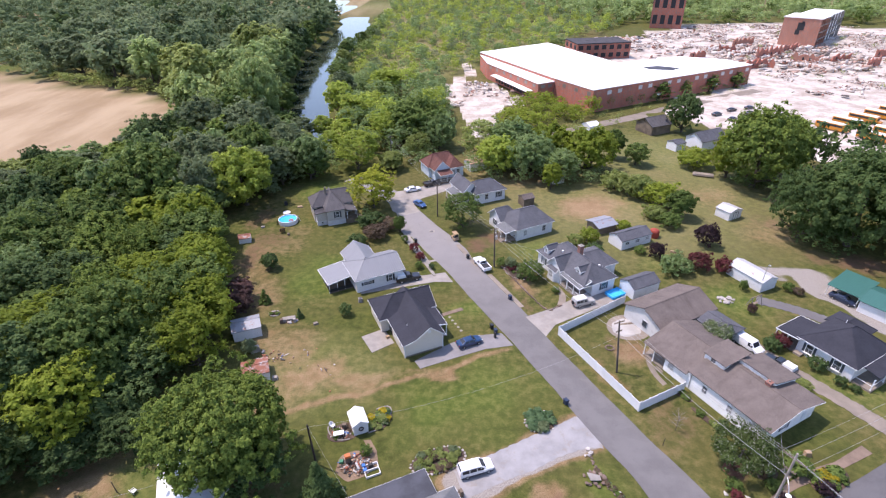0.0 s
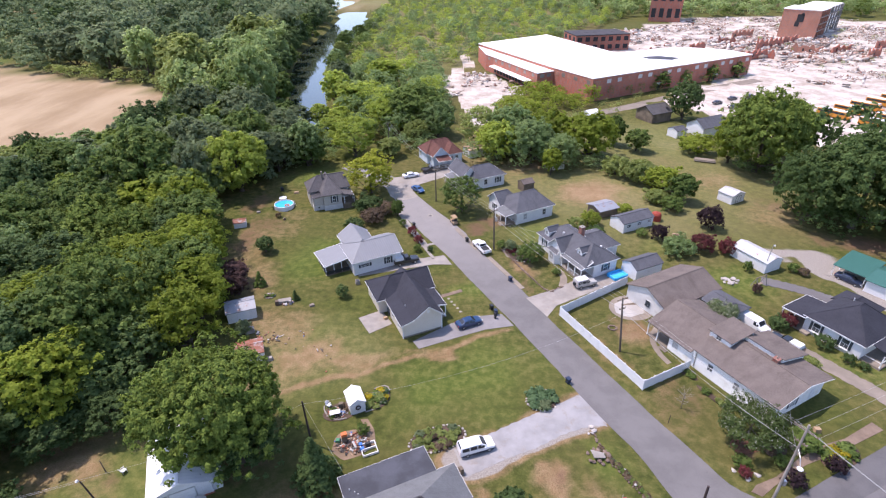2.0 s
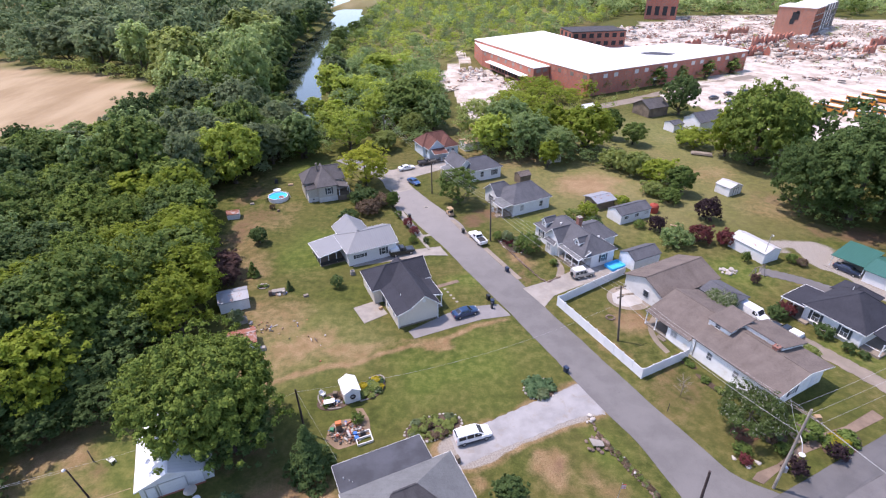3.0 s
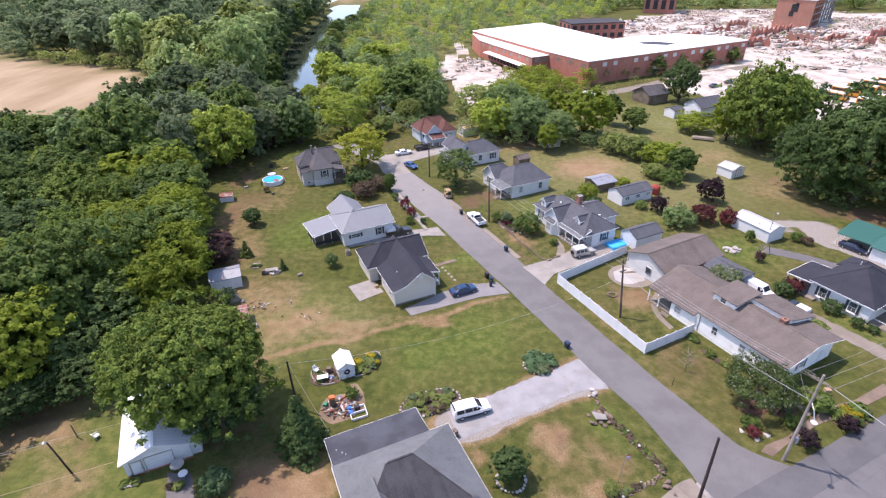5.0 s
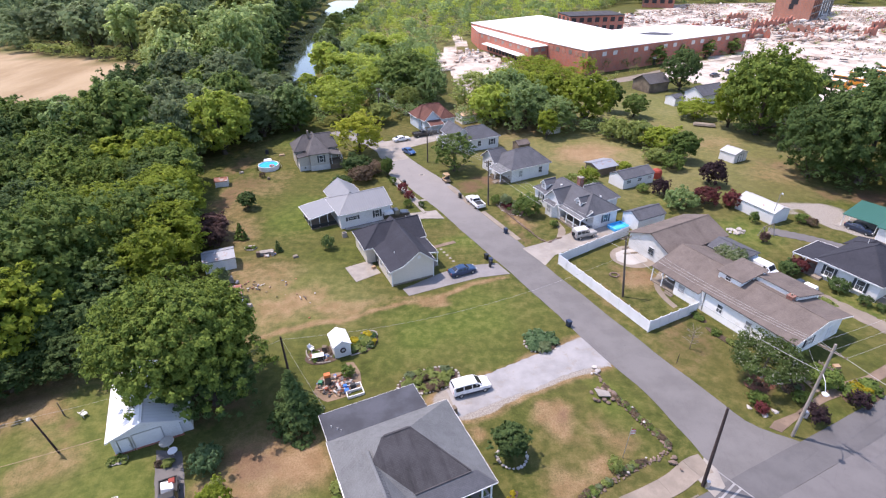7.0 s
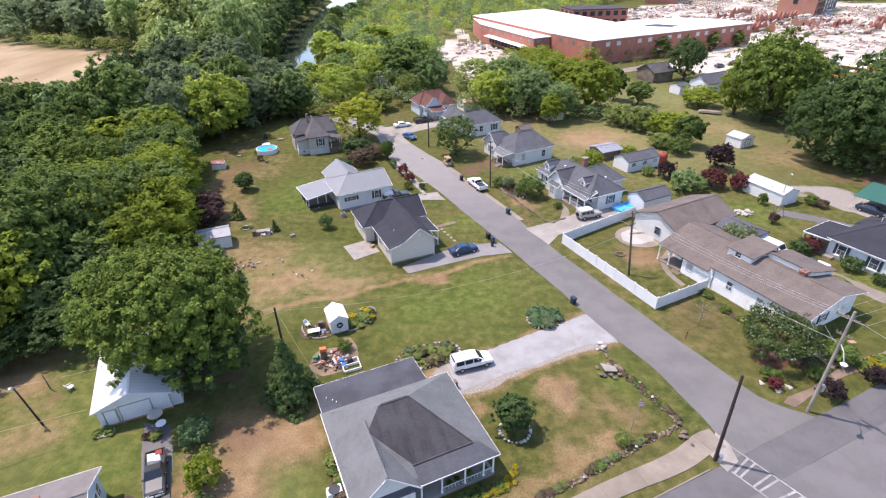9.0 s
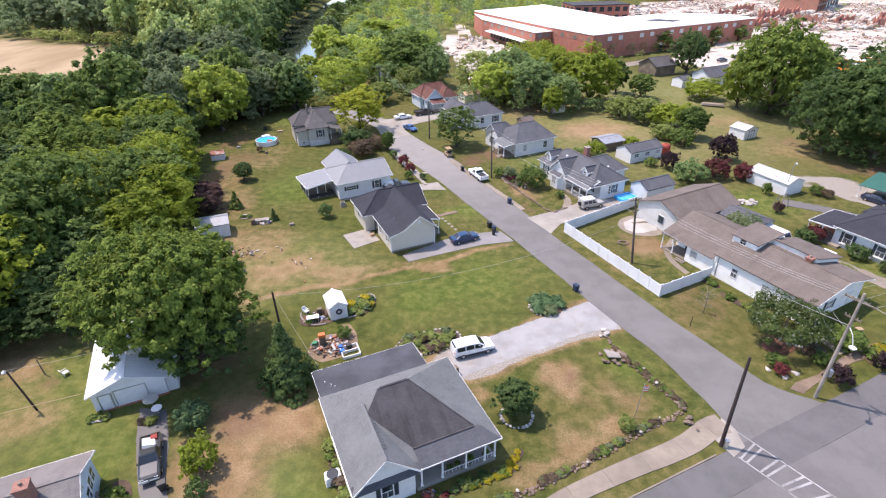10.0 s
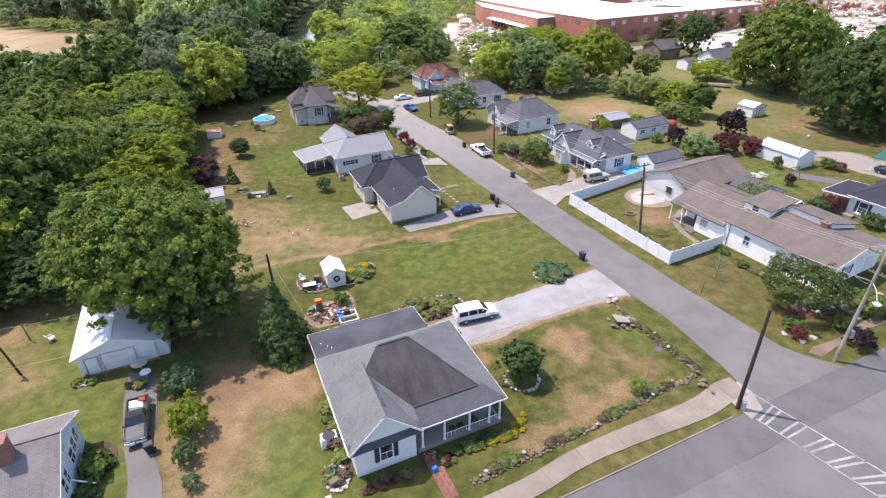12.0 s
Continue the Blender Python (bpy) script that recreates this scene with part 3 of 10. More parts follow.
def window(h, x, y, face, z=1.0, w=0.9, hh=1.4, shutters=True, blind=False):
    """A sash window on an outer wall at x, y; face: the degrees to which it looks."""
    y0 = y
    f = 0.09
    bm = BM()
    rims = []
    for y, pairs in ((-0.05, ((w / 2 + f, f), (w / 2, 0.0))), (0.03, ((w / 2, 0.0), (w / 2 + f, f)))):
        for hw, g in pairs:
            rims.append([bm.verts.new(c) for c in ((-hw, y, z - g), (hw, y, z - g), (hw, y, z + hh + g), (-hw, y, z + hh + g))])
    for p, q in zip(rims, rims[1:] + rims[:1]):
        for k in range(4):
            bm.faces.new((p[k], p[(k + 1) % 4], q[(k + 1) % 4], q[k]))
    bmesh.ops.recalc_face_normals(bm, faces=bm.faces)
    fr = part("window", bm, M["white"], h, "white framed sash window")
    m = pose(x, y0, 0, 0, 0, face + 90)
    fr.matrix_basis = m
    bm = BM()
    box(bm, -w / 2, w / 2, -0.02, 0.01, z, z + hh)
    part("pane", bm, M["glass"], fr)
    bm = BM()
    box(bm, -w / 2, w / 2, -0.04, -0.02, z + hh / 2 - 0.03, z + hh / 2 + 0.03)
    part("sash_bar", bm, M["white"], fr)
    bm = BM()
    box(bm, -0.02, 0.02, -0.036, -0.02, z, z + hh / 2 - 0.03)
    part("sash_bar", bm, M["white"], fr)
    if shutters:
        for s in (-1, 1):
            bm = BM()
            xa = s * (w / 2 + f + 0.22)
            box(bm, xa - 0.19, xa + 0.19, -0.06, 0.0, z - 0.05, z + hh + 0.05)
            o = part("shutter", bm, M["shutter"], h, "dark louvred shutter")
            o.matrix_basis = m
            bm = BM(); box(bm, xa - 0.15, xa + 0.15, -0.075, -0.061, -0.06, 0.05)
            slat = part("slat", bm, M["shutter"], o)
            for k in range(7):
                q = slat if k == 0 else new("slat", slat.data)
                q.parent = o
                q.location.z = z + (k + 0.5) * hh / 7


def door(h, x, y, face, z=0.2, w=0.95, hh=2.05, mat=None, name="door"):
    bm = BM()
    box(bm, -w / 2, w / 2, -0.05, 0.03, z, z + hh)
    for a, b in ((0.15, 0.45), (0.55, 0.93)):
        for s in (-1, 1):
            box(bm, s * w / 4 - w * 0.17, s * w / 4 + w * 0.17, -0.065, -0.05, z + hh * a, z + hh * b)
    o = part(name, bm, mat or M["white"], h)
    o.matrix_basis = pose(x, y, 0, 0, 0, face + 90)
    bm = BM()
    box(bm, w * 0.36, w * 0.42, -0.1, -0.06, z + 0.95, z + 1.05)
    part("handle", bm, M["steel"], o, "metal door handle")
    return o


def chimney(h, x, y, z0, z1, w=0.7, mat=None):
    bm = BM()
    box(bm, x - w / 2, x + w / 2, y - w / 2, y + w / 2, z0, z1)
    box(bm, x - w / 2 - 0.06, x + w / 2 + 0.06, y - w / 2 - 0.06, y + w / 2 + 0.06, z1, z1 + 0.15)
    c = part("chimney", bm, mat or M["brick_dark"], h, "red brick chimney")
    bm = BM()
    tube(bm, [((x, y, z1 + 0.15), 0.13), ((x, y, z1 + 0.4), 0.12)], 8)
    part("flue", bm, M["concrete"], c)


def vent(h, x, y, z, r=0.06, hh=0.4):
    bm = BM()
    tube(bm, [((x, y, z - 0.2), r), ((x, y, z + hh), r)], 8)
    part("vent_pipe", bm, M["white"], h, "white plumbing vent")


def post(h, x, y, z0, z1, w=0.14, mat=None):
    bm = BM()
    box(bm, x - w / 2, x + w / 2, y - w / 2, y + w / 2, z0, z1)
    box(bm, x - w / 2 - 0.04, x + w / 2 + 0.04, y - w / 2 - 0.04, y + w / 2 + 0.04, z0, z0 + 0.15)
    box(bm, x - w / 2 - 0.03, x + w / 2 + 0.03, y - w / 2 - 0.03, y + w / 2 + 0.03, z1 - 0.12, z1)
    part("post", bm, mat or M["white"], h)


def railing(h, a, b, z0, z1, mat, w=0.06, step=0.28, label=""):
    """A top rail from a to b with its balusters."""
    a, b = Vector((*a, 0)), Vector((*b, 0))
    bm = BM(); bar(bm, (a.x, a.y, z1), (b.x, b.y, z1), w); r = part("railing", bm, mat, h, label)
    bm = BM(); bar(bm, (0, 0, z0), (0, 0, z1), w * 0.55)
    first = None
    n = max(2, int((b - a).length / step))
    for k in range(n):
        p = a.lerp(b, (k + 0.5) / n)
        if first is None:
            first = part("baluster", bm, mat, r)
            ob = first
        else:
            ob = new("baluster", first.data); ob.parent = r
        ob.location = p
    return r


def deck(h, x0, x1, y0, y1, z, mat=None, name="porch_floor"):
    bm = BM()
    box(bm, x0, x1, y0, y1, 0.0, z)
    part(name, bm, mat or M["wood"], h)

# ---- trees ----
def mesh_from(name, verts, faces, mat):
    me = bpy.data.meshes.new(name)
    k = faces.shape[1]
    me.vertices.add(len(verts))
    me.vertices.foreach_set("co", np.asarray(verts, dtype=np.float32).ravel())
    me.loops.add(faces.size)
    me.loops.foreach_set("vertex_index", faces.astype(np.int32).ravel())
    me.polygons.add(len(faces))
    me.polygons.foreach_set("loop_start", np.arange(0, faces.size, k, dtype=np.int32))
    me.polygons.foreach_set("loop_total", np.full(len(faces), k, dtype=np.int32))
    me.update(calc_edges=True)
    me.materials.append(mat)
    return me


def leaf_cards(rng, centres, normals, size, single=False):
    """One bent leaf clump (a folded diamond, or for far trees one triangle) at each centre."""
    n = len(centres)
    nr = normals + rng.normal(0, 0.42, (n, 3))
    nr /= np.linalg.norm(nr, axis=1)[:, None] + 1e-9
    a = rng.normal(0, 1, (n, 3))
    t = np.cross(nr, a); t /= np.linalg.norm(t, axis=1)[:, None] + 1e-9
    b = np.cross(nr, t)
    s = (size * rng.uniform(0.6, 1.35, n))[:, None]
    if single:
        v = np.stack([centres - t * s * 0.62, centres + t * s * 0.5 - b * s * 0.45, centres + t * s * 0.4 + b * s * 0.5], 1).reshape(-1, 3)
        return v, np.arange(3 * n).reshape(-1, 3)
    droop = nr * s * 0.22
    v = np.stack([centres - t * s * 0.62 - droop, centres - b * s * 0.40 + droop * 0.3, centres + t * s * 0.62 - droop, centres + b * s * 0.40 + droop * 0.3], 1).reshape(-1, 3)
    i = np.arange(n)[:, None] * 4
    return v, np.concatenate([np.hstack([i, i + 1, i + 3]), np.hstack([i + 1, i + 2, i + 3])], 0)


def lobes_of(rng, radius, height, low, count, taper=0.0):
    """The boughs of a crown as (centre, radius), set round an uneven egg or, tapered, a cone."""
    out = []
    mid, half = (low + height) / 2, (height - low) / 2
    ph = rng.uniform(0, 6.28, 4)
    for k in range(count):
        u = (k + 0.5) / count
        z = -0.82 + 1.75 * u
        egg = math.sqrt(max(0.0, 1 - min(1.0, abs(z)) ** 2)) if z > -0.2 else 1.02 - 0.3 * abs(z)
        span = egg * (1 - taper) + (1.05 - u) * taper
        a = k * 2.399 + rng.uniform(-0.6, 0.6)
        span *= 1 + 0.16 * math.sin(2 * a + ph[0]) + 0.10 * math.sin(3 * a + ph[1] + 3 * z)
        q = rng.uniform(0.48, 0.86)
        r = radius * rng.uniform(0.20, 0.42) * (1 - 0.45 * taper * u)
        out.append((np.array((radius * span * q * math.cos(a), radius * span * q * math.sin(a), max(low + r * 0.5, mid + half * z * 0.80 + 0.05 * half * math.sin(a + ph[2])))), r))
    out.append((np.array((0, 0, mid)), radius * (0.55 - 0.2 * taper)))
    return out


def crown_arrays(seed, radius, height, low, lobes, leaves, size, flat=0.8, taper=0.0, loose=0.05, tufts=150, single=False, up=0.45):
    """Boughs set round the trunk, tufts of twigs on every bough, leaves on every tuft."""
    rng = np.random.default_rng(seed)
    L = lobes_of(rng, radius, height, low, lobes, taper)
    w = np.array([r * r for _, r in L]); w /= w.sum()
    pick = rng.choice(len(L), tufts, p=w)
    d = rng.normal(0, 1, (tufts, 3))
    d[:, 2] = np.where(d[:, 2] < -0.7, -d[:, 2], d[:, 2])
    d /= np.linalg.norm(d, axis=1)[:, None]
    c = np.array([l[0] for l in L])[pick]
    r = np.array([l[1] for l in L])[pick]
    lump = 1 + 0.16 * np.sin(d[:, 0] * 7 + pick) * np.sin(d[:, 1] * 6 + 2 * pick)
    tc = c + d * (r * lump * rng.uniform(0.85, 1.2, tufts))[:, None] * np.array((1, 1, flat))
    # some tufts fill the outline between the boughs
    gap = rng.random(tufts) < 0.55
    shell = np.array((radius, radius, (height - low) / 2)) * rng.uniform(0.70, 0.92, (tufts, 1)) * (1 - taper * np.clip(d[:, 2:3] * 0.5 + 0.4, 0, 1))
    tc[gap] = (np.array((0, 0, (low + height) / 2)) + d * shell)[gap]
    if taper > 0.8:
        up_ = rng.random(tufts) ** 1.6
        a_ = rng.uniform(0, 2 * math.pi, tufts)
        r_ = radius * (1 - up_) * rng.uniform(0.55, 1.0, tufts) * (1 + 0.18 * np.sin(3 * a_ + seed) * (1 - up_))
        tc = np.stack([r_ * np.cos(a_), r_ * np.sin(a_), low + (height - low) * up_], 1)
        d = np.stack([np.cos(a_), np.sin(a_), np.full(tufts, 0.45)], 1)
    tr = radius * rng.uniform(0.6, 1.3, tufts) * 1.2 / math.sqrt(tufts)
    own = rng.choice(tufts, leaves, p=tr * tr / (tr * tr).sum())
    # a tuft is a shallow dome that leans outwards
    q = rng.normal(0, 1, (leaves, 3)) * np.array((0.72, 0.72, 0.52))
    q[:, 2] -= 0.14 * (q[:, 0] ** 2 + q[:, 1] ** 2)
    p = tc[own] + q * tr[own][:, None]
    d = d[own]
    out = rng.random(leaves) < loose * (1 - taper)
    egg = np.array((radius, radius, (height - low) / 2)) * rng.uniform(0.55, 0.9, (leaves, 1))
    p[out] = (np.array((0, 0, (low + height) / 2)) + d * egg)[out]
    p[:, 2] = np.maximum(p[:, 2], low * 0.6)
    wide = np.percentile(np.hypot(p[:, 0], p[:, 1]), 97) / radius
    tall = np.percentile(p[:, 2], 99.5) / height
    p = p / np.array((wide, wide, tall))
    L = [(c0 / np.array((wide, wide, tall)), r0 / max(wide, tall)) for c0, r0 in L]
    v, f = leaf_cards(rng, p, d * 0.75 + q * 0.45 + np.array((0, 0, up)), size, single)
    return v, f, L


def trunk_bm(L, low, height, thick, seed, limbs=6):
    rng = random.Random(seed)
    bm = BM()
    top = low + (height - low) * 0.55
    pts = [((0, 0, -0.1), thick * 1.5), ((0, 0, 0.35), thick * 1.08)]
    for k in range(1, 5):
        pts.append(((rng.uniform(-0.12, 0.12), rng.uniform(-0.12, 0.12), 0.35 + (top - 0.35) * k / 4), thick * (1 - 0.17 * k)))
    tube(bm, pts, 8)
    for c, r in list(L)[:limbs]:
        z = low * rng.uniform(0.75, 1.15)
        mid = (c[0] * 0.5, c[1] * 0.5, (z + c[2]) / 2 - 0.2)
        tube(bm, [((0, 0, z), thick * 0.5), (mid, thick * 0.34), (tuple(c), thick * 0.12)], 6)
    return bm


TEMPLATE = {}


def tree_kind(key, leaf, radius, height, low, lobes, leaves, size, thick, seed, flat=0.8, taper=0.0, tufts=150, single=False):
    v, f, L = crown_arrays(seed, radius, height, low, lobes, leaves, size, flat, taper, 0.05, tufts, single)
    me = mesh_from("crown", v, f, M[leaf])
    tb = trunk_bm(L, low, height, thick, seed)
    lay_uv(tb)
    tm = bpy.data.meshes.new("trunk")
    tb.to_mesh(tm); tb.free()
    tm.materials.append(M["bark"])
    TEMPLATE[key] = (me, tm, radius, height)


def tree(key, x, y, width, tall, label, name="tree", category="tree", group="", rot=None, leaf=None):
    """A tree or shrub of the kind at x, y, so wide and so tall."""
    me, tm, r, hgt = TEMPLATE[key]
    if leaf:
        k2 = (key, leaf)
        if k2 not in TEMPLATE:
            m2 = me.copy()
            m2.materials[0] = M[leaf]
            TEMPLATE[k2] = (m2, tm, r, hgt)
        me = TEMPLATE[k2][0]
    o = thing(name, x, y, 0, rot if rot is not None else (x * 37 + y * 53) % 360, label, category, group)
    s = (width / 2 / r, width / 2 / r, tall / hgt)
    for nm, d in (("trunk", tm), ("crown", me)):
        p = new(nm, d)
        p.parent = o
        p.scale = s
    return o


# kinds: forest trees, broad shade trees, small trees, shrubs, bushes
for k in range(4):
    tree_kind("forest%d" % k, "leaf_forest", 5.0, 13.0, 0.8, 16 + 3 * k, 6400, 0.385, 0.30, 11 + k, tufts=300, single=True)
    tree_kind("inner%d" % k, "leaf_forest", 5.0, 13.0, 0.8, 14 + 3 * k, 3300, 0.73, 0.30, 61 + k, tufts=200, single=True)
tree_kind("broad", "leaf_mid", 6.5, 13.0, 1.2, 30, 11000, 0.49, 0.45, 21, tufts=480, single=True)
tree_kind("broad2", "leaf_mid", 6.5, 13.0, 0.9, 24, 9000, 0.53, 0.42, 22, tufts=400, single=True)
tree_kind("grand", "leaf_mid", 9.0, 16.0, 3.2, 48, 64000, 0.31, 0.5, 30, 0.75, 0.15, tufts=1300, single=True)
tree_kind("grand2", "leaf_mid", 9.0, 16.0, 1.0, 44, 19000, 0.45, 0.5, 31, 0.75, tufts=800, single=True)
tree_kind("oval", "leaf_mid", 3.2, 8.0, 0.7, 26, 9500, 0.37, 0.2, 23, tufts=300, single=True)
tree_kind("oval2", "leaf_mid", 3.2, 8.0, 1.4, 20, 6500, 0.33, 0.2, 24, tufts=240, single=True)
tree_kind("shrub", "leaf_mid", 2.0, 3.0, 0.2, 16, 2600, 0.23, 0.06, 25)
tree_kind("shrub2", "leaf_mid", 2.0, 2.6, 0.2, 14, 2400, 0.24, 0.06, 26)
tree_kind("bush", "leaf_mid", 1.0, 1.3, 0.1, 10, 900, 0.165, 0.03, 27, tufts=80)
tree_kind("plant", "leaf_mid", 1.0, 1.3, 0.05, 6, 150, 0.42, 0.03, 38, tufts=40)
tree_kind("cone", "leaf_mid", 1.3, 4.2, 0.2, 18, 1500, 0.26, 0.08, 28, 0.9, 0.9)
tree_kind("cone_big", "leaf_mid", 2.8, 7.6, 0.1, 40, 13000, 0.21, 0.1, 33, 1.2, 1.0, tufts=420, single=True)
tree_kind("myrtle", "leaf_mid", 4.3, 5.0, 2.6, 30, 11000, 0.21, 0.12, 34, 0.7, tufts=170, single=True)
tree_kind("vine", "leaf_mid", 1.7, 6.0, 0.3, 26, 3000, 0.30, 0.15, 29, 1.3, 0.75)


def wood(name, spots, leaf, label, kind_seed, size, leaves, lobes, category="wood"):
    """Far woods and scrub as one mass of crowns. spots: x, y, width, height."""
    rng = np.random.default_rng(kind_seed)
    base = [crown_arrays(kind_seed * 10 + i, 5.0, 12.0, 0.6, lobes, leaves, size, tufts=max(14, leaves // 10), single=True, up=0.2)[:2] for i in range(7)]
    vs, fs, tones, n = [], [], [], 0
    for x, y, w, t in spots:
        v, f = base[rng.integers(7)]
        a = rng.uniform(0, 6.28)
        c, s = math.cos(a), math.sin(a)
        k, q = w / 10.0, t / 12.0
        vs.append(np.stack([(v[:, 0] * c - v[:, 1] * s) * k + x, (v[:, 0] * s + v[:, 1] * c) * k + y, v[:, 2] * q], 1))
        fs.append(f + n)
        tones.append(np.full(len(v), rng.random(), dtype=np.float32))
        n += len(v)
    me = mesh_from(name, np.vstack(vs), np.vstack(fs), M[leaf])
    me.attributes.new("tone", "FLOAT", "POINT").data.foreach_set("value", np.concatenate(tones))
    o = new(name, me)
    return tagged(o, label, category, "", "stuff")


def inside(poly, x, y):
    hit = False
    for (ax, ay), (bx, by) in zip(poly, poly[1:] + poly[:1]):
        if (ay > y) != (by > y) and x < (bx - ax) * (y - ay) / (by - ay) + ax:
            hit = not hit
    return hit


def scatter(poly, gap, seed, limit=2000):
    """Points inside a polygon, no nearer to each other than gap."""
    rng = random.Random(seed)
    xs, ys = [p[0] for p in poly], [p[1] for p in poly]
    out, cell = [], {}
    tries = int((max(xs) - min(xs)) * (max(ys) - min(ys)) / gap / gap * 7)
    for _ in range(tries):
        x, y = rng.uniform(min(xs), max(xs)), rng.uniform(min(ys), max(ys))
        if not inside(poly, x, y):
            continue
        i, j = int(x // gap), int(y // gap)
        if any((x - a) ** 2 + (y - b) ** 2 < gap * gap for di in (-1, 0, 1) for dj in (-1, 0, 1) for a, b in cell.get((i + di, j + dj), ())):
            continue
        cell.setdefault((i, j), []).append((x, y))
        out.append((x, y))
        if len(out) >= limit:
            break
    return out

# ---- ground ----
RIVER = [(-46, 178), (-53, 208), (-58, 230), (-68.5, 288), (-74, 345), (-74, 400), (-74, 450), (-77, 520), (-96, 610), (-130, 720), (-180, 900)]


def river_half(y):
    """Half the river's width."""
    return 6.8 + 5.0 * np.clip((y - 230) / 110, 0, 1)


def np_noise(x, y, scale, seed):
    """Smooth value noise in 0..1."""
    x, y = x * scale, y * scale
    xi, yi = np.floor(x), np.floor(y)
    fx, fy = x - xi, y - yi
    fx, fy = fx * fx * (3 - 2 * fx), fy * fy * (3 - 2 * fy)
    def hsh(i, j):
        s = np.sin(i * 127.1 + j * 311.7 + seed * 74.7) * 43758.5453
        return s - np.floor(s)
    return (hsh(xi, yi) * (1 - fx) + hsh(xi + 1, yi) * fx) * (1 - fy) + (hsh(xi, yi + 1) * (1 - fx) + hsh(xi + 1, yi + 1) * fx) * fy


def line_dist(x, y, pts):
    d = np.full(x.shape, 1e9)
    for (ax, ay), (bx, by) in zip(pts, pts[1:]):
        t = np.clip(((x - ax) * (bx - ax) + (y - ay) * (by - ay)) / ((bx - ax) ** 2 + (by - ay) ** 2), 0, 1)
        d = np.minimum(d, np.hypot(x - ax - t * (bx - ax), y - ay - t * (by - ay)))
    return d


def in_poly(x, y, poly):
    hit = np.zeros(x.shape, bool)
    for (ax, ay), (bx, by) in zip(poly, poly[1:] + poly[:1]):
        if ay == by:
            continue
        hit ^= ((ay > y) != (by > y)) & (x < (bx - ax) * (y - ay) / (by - ay) + ax)
    return hit


def spot(x, y, cx, cy, rx, ry, rot=0.0):
    c, s = math.cos(radians(rot)), math.sin(radians(rot))
    u, v = ((x - cx) * c + (y - cy) * s) / rx, (-(x - cx) * s + (y - cy) * c) / ry
    return np.clip(1.35 - np.hypot(u, v), 0, 1)


def graded(lo, hi, fine_lo, fine_hi, step, far):
    out = list(np.arange(fine_lo, fine_hi + step, step))
    s, v = step, out[-1]
    while v < hi:
        s = min(s * 1.12, far); v += s; out.append(v)
    s, v, left = step, out[0], []
    while v > lo:
        s = min(s * 1.12, far); v -= s; left.append(v)
    return np.array(left[::-1] + out)


FIELD = [(-700, 420), (-252, 312), (-207, 283), (-153, 262), (-122, 240), (-100, 205), (-92, 170), (-130, 130), (-400, 120), (-900, 200)]
RUBBLE = [(92, 214), (110, 192), (98, 172), (128, 160), (190, 150), (420, 190), (420, 420), (300, 470), (200, 470), (150, 420), (118, 395), (96, 330), (128, 290), (152, 262), (105, 238)]
DOCK = [(-6, 264), (4, 248), (9, 215), (12, 186), (19, 186), (21, 215), (36, 238), (33, 256), (20, 272), (4, 270)]

gx, gy = graded(-2500, 2500, -62, 82, 0.6, 90), graded(-600, 4200, 20, 136, 0.6, 90)
X, Y = np.meshgrid(gx, gy)
jx = X + (np_noise(X, Y, 0.5, 1) - 0.5) * 2.2 + (np_noise(X, Y, 0.16, 2) - 0.5) * 4
jy = Y + (np_noise(X, Y, 0.5, 3) - 0.5) * 2.2 + (np_noise(X, Y, 0.16, 4) - 0.5) * 4
dry = np.zeros(X.shape); dirt = dry.copy(); pale = dry.copy(); field = dry.copy(); gravel = dry.copy(); lush = dry.copy()
dry += 0.04 + 0.26 * np_noise(X, Y, 0.06, 7)
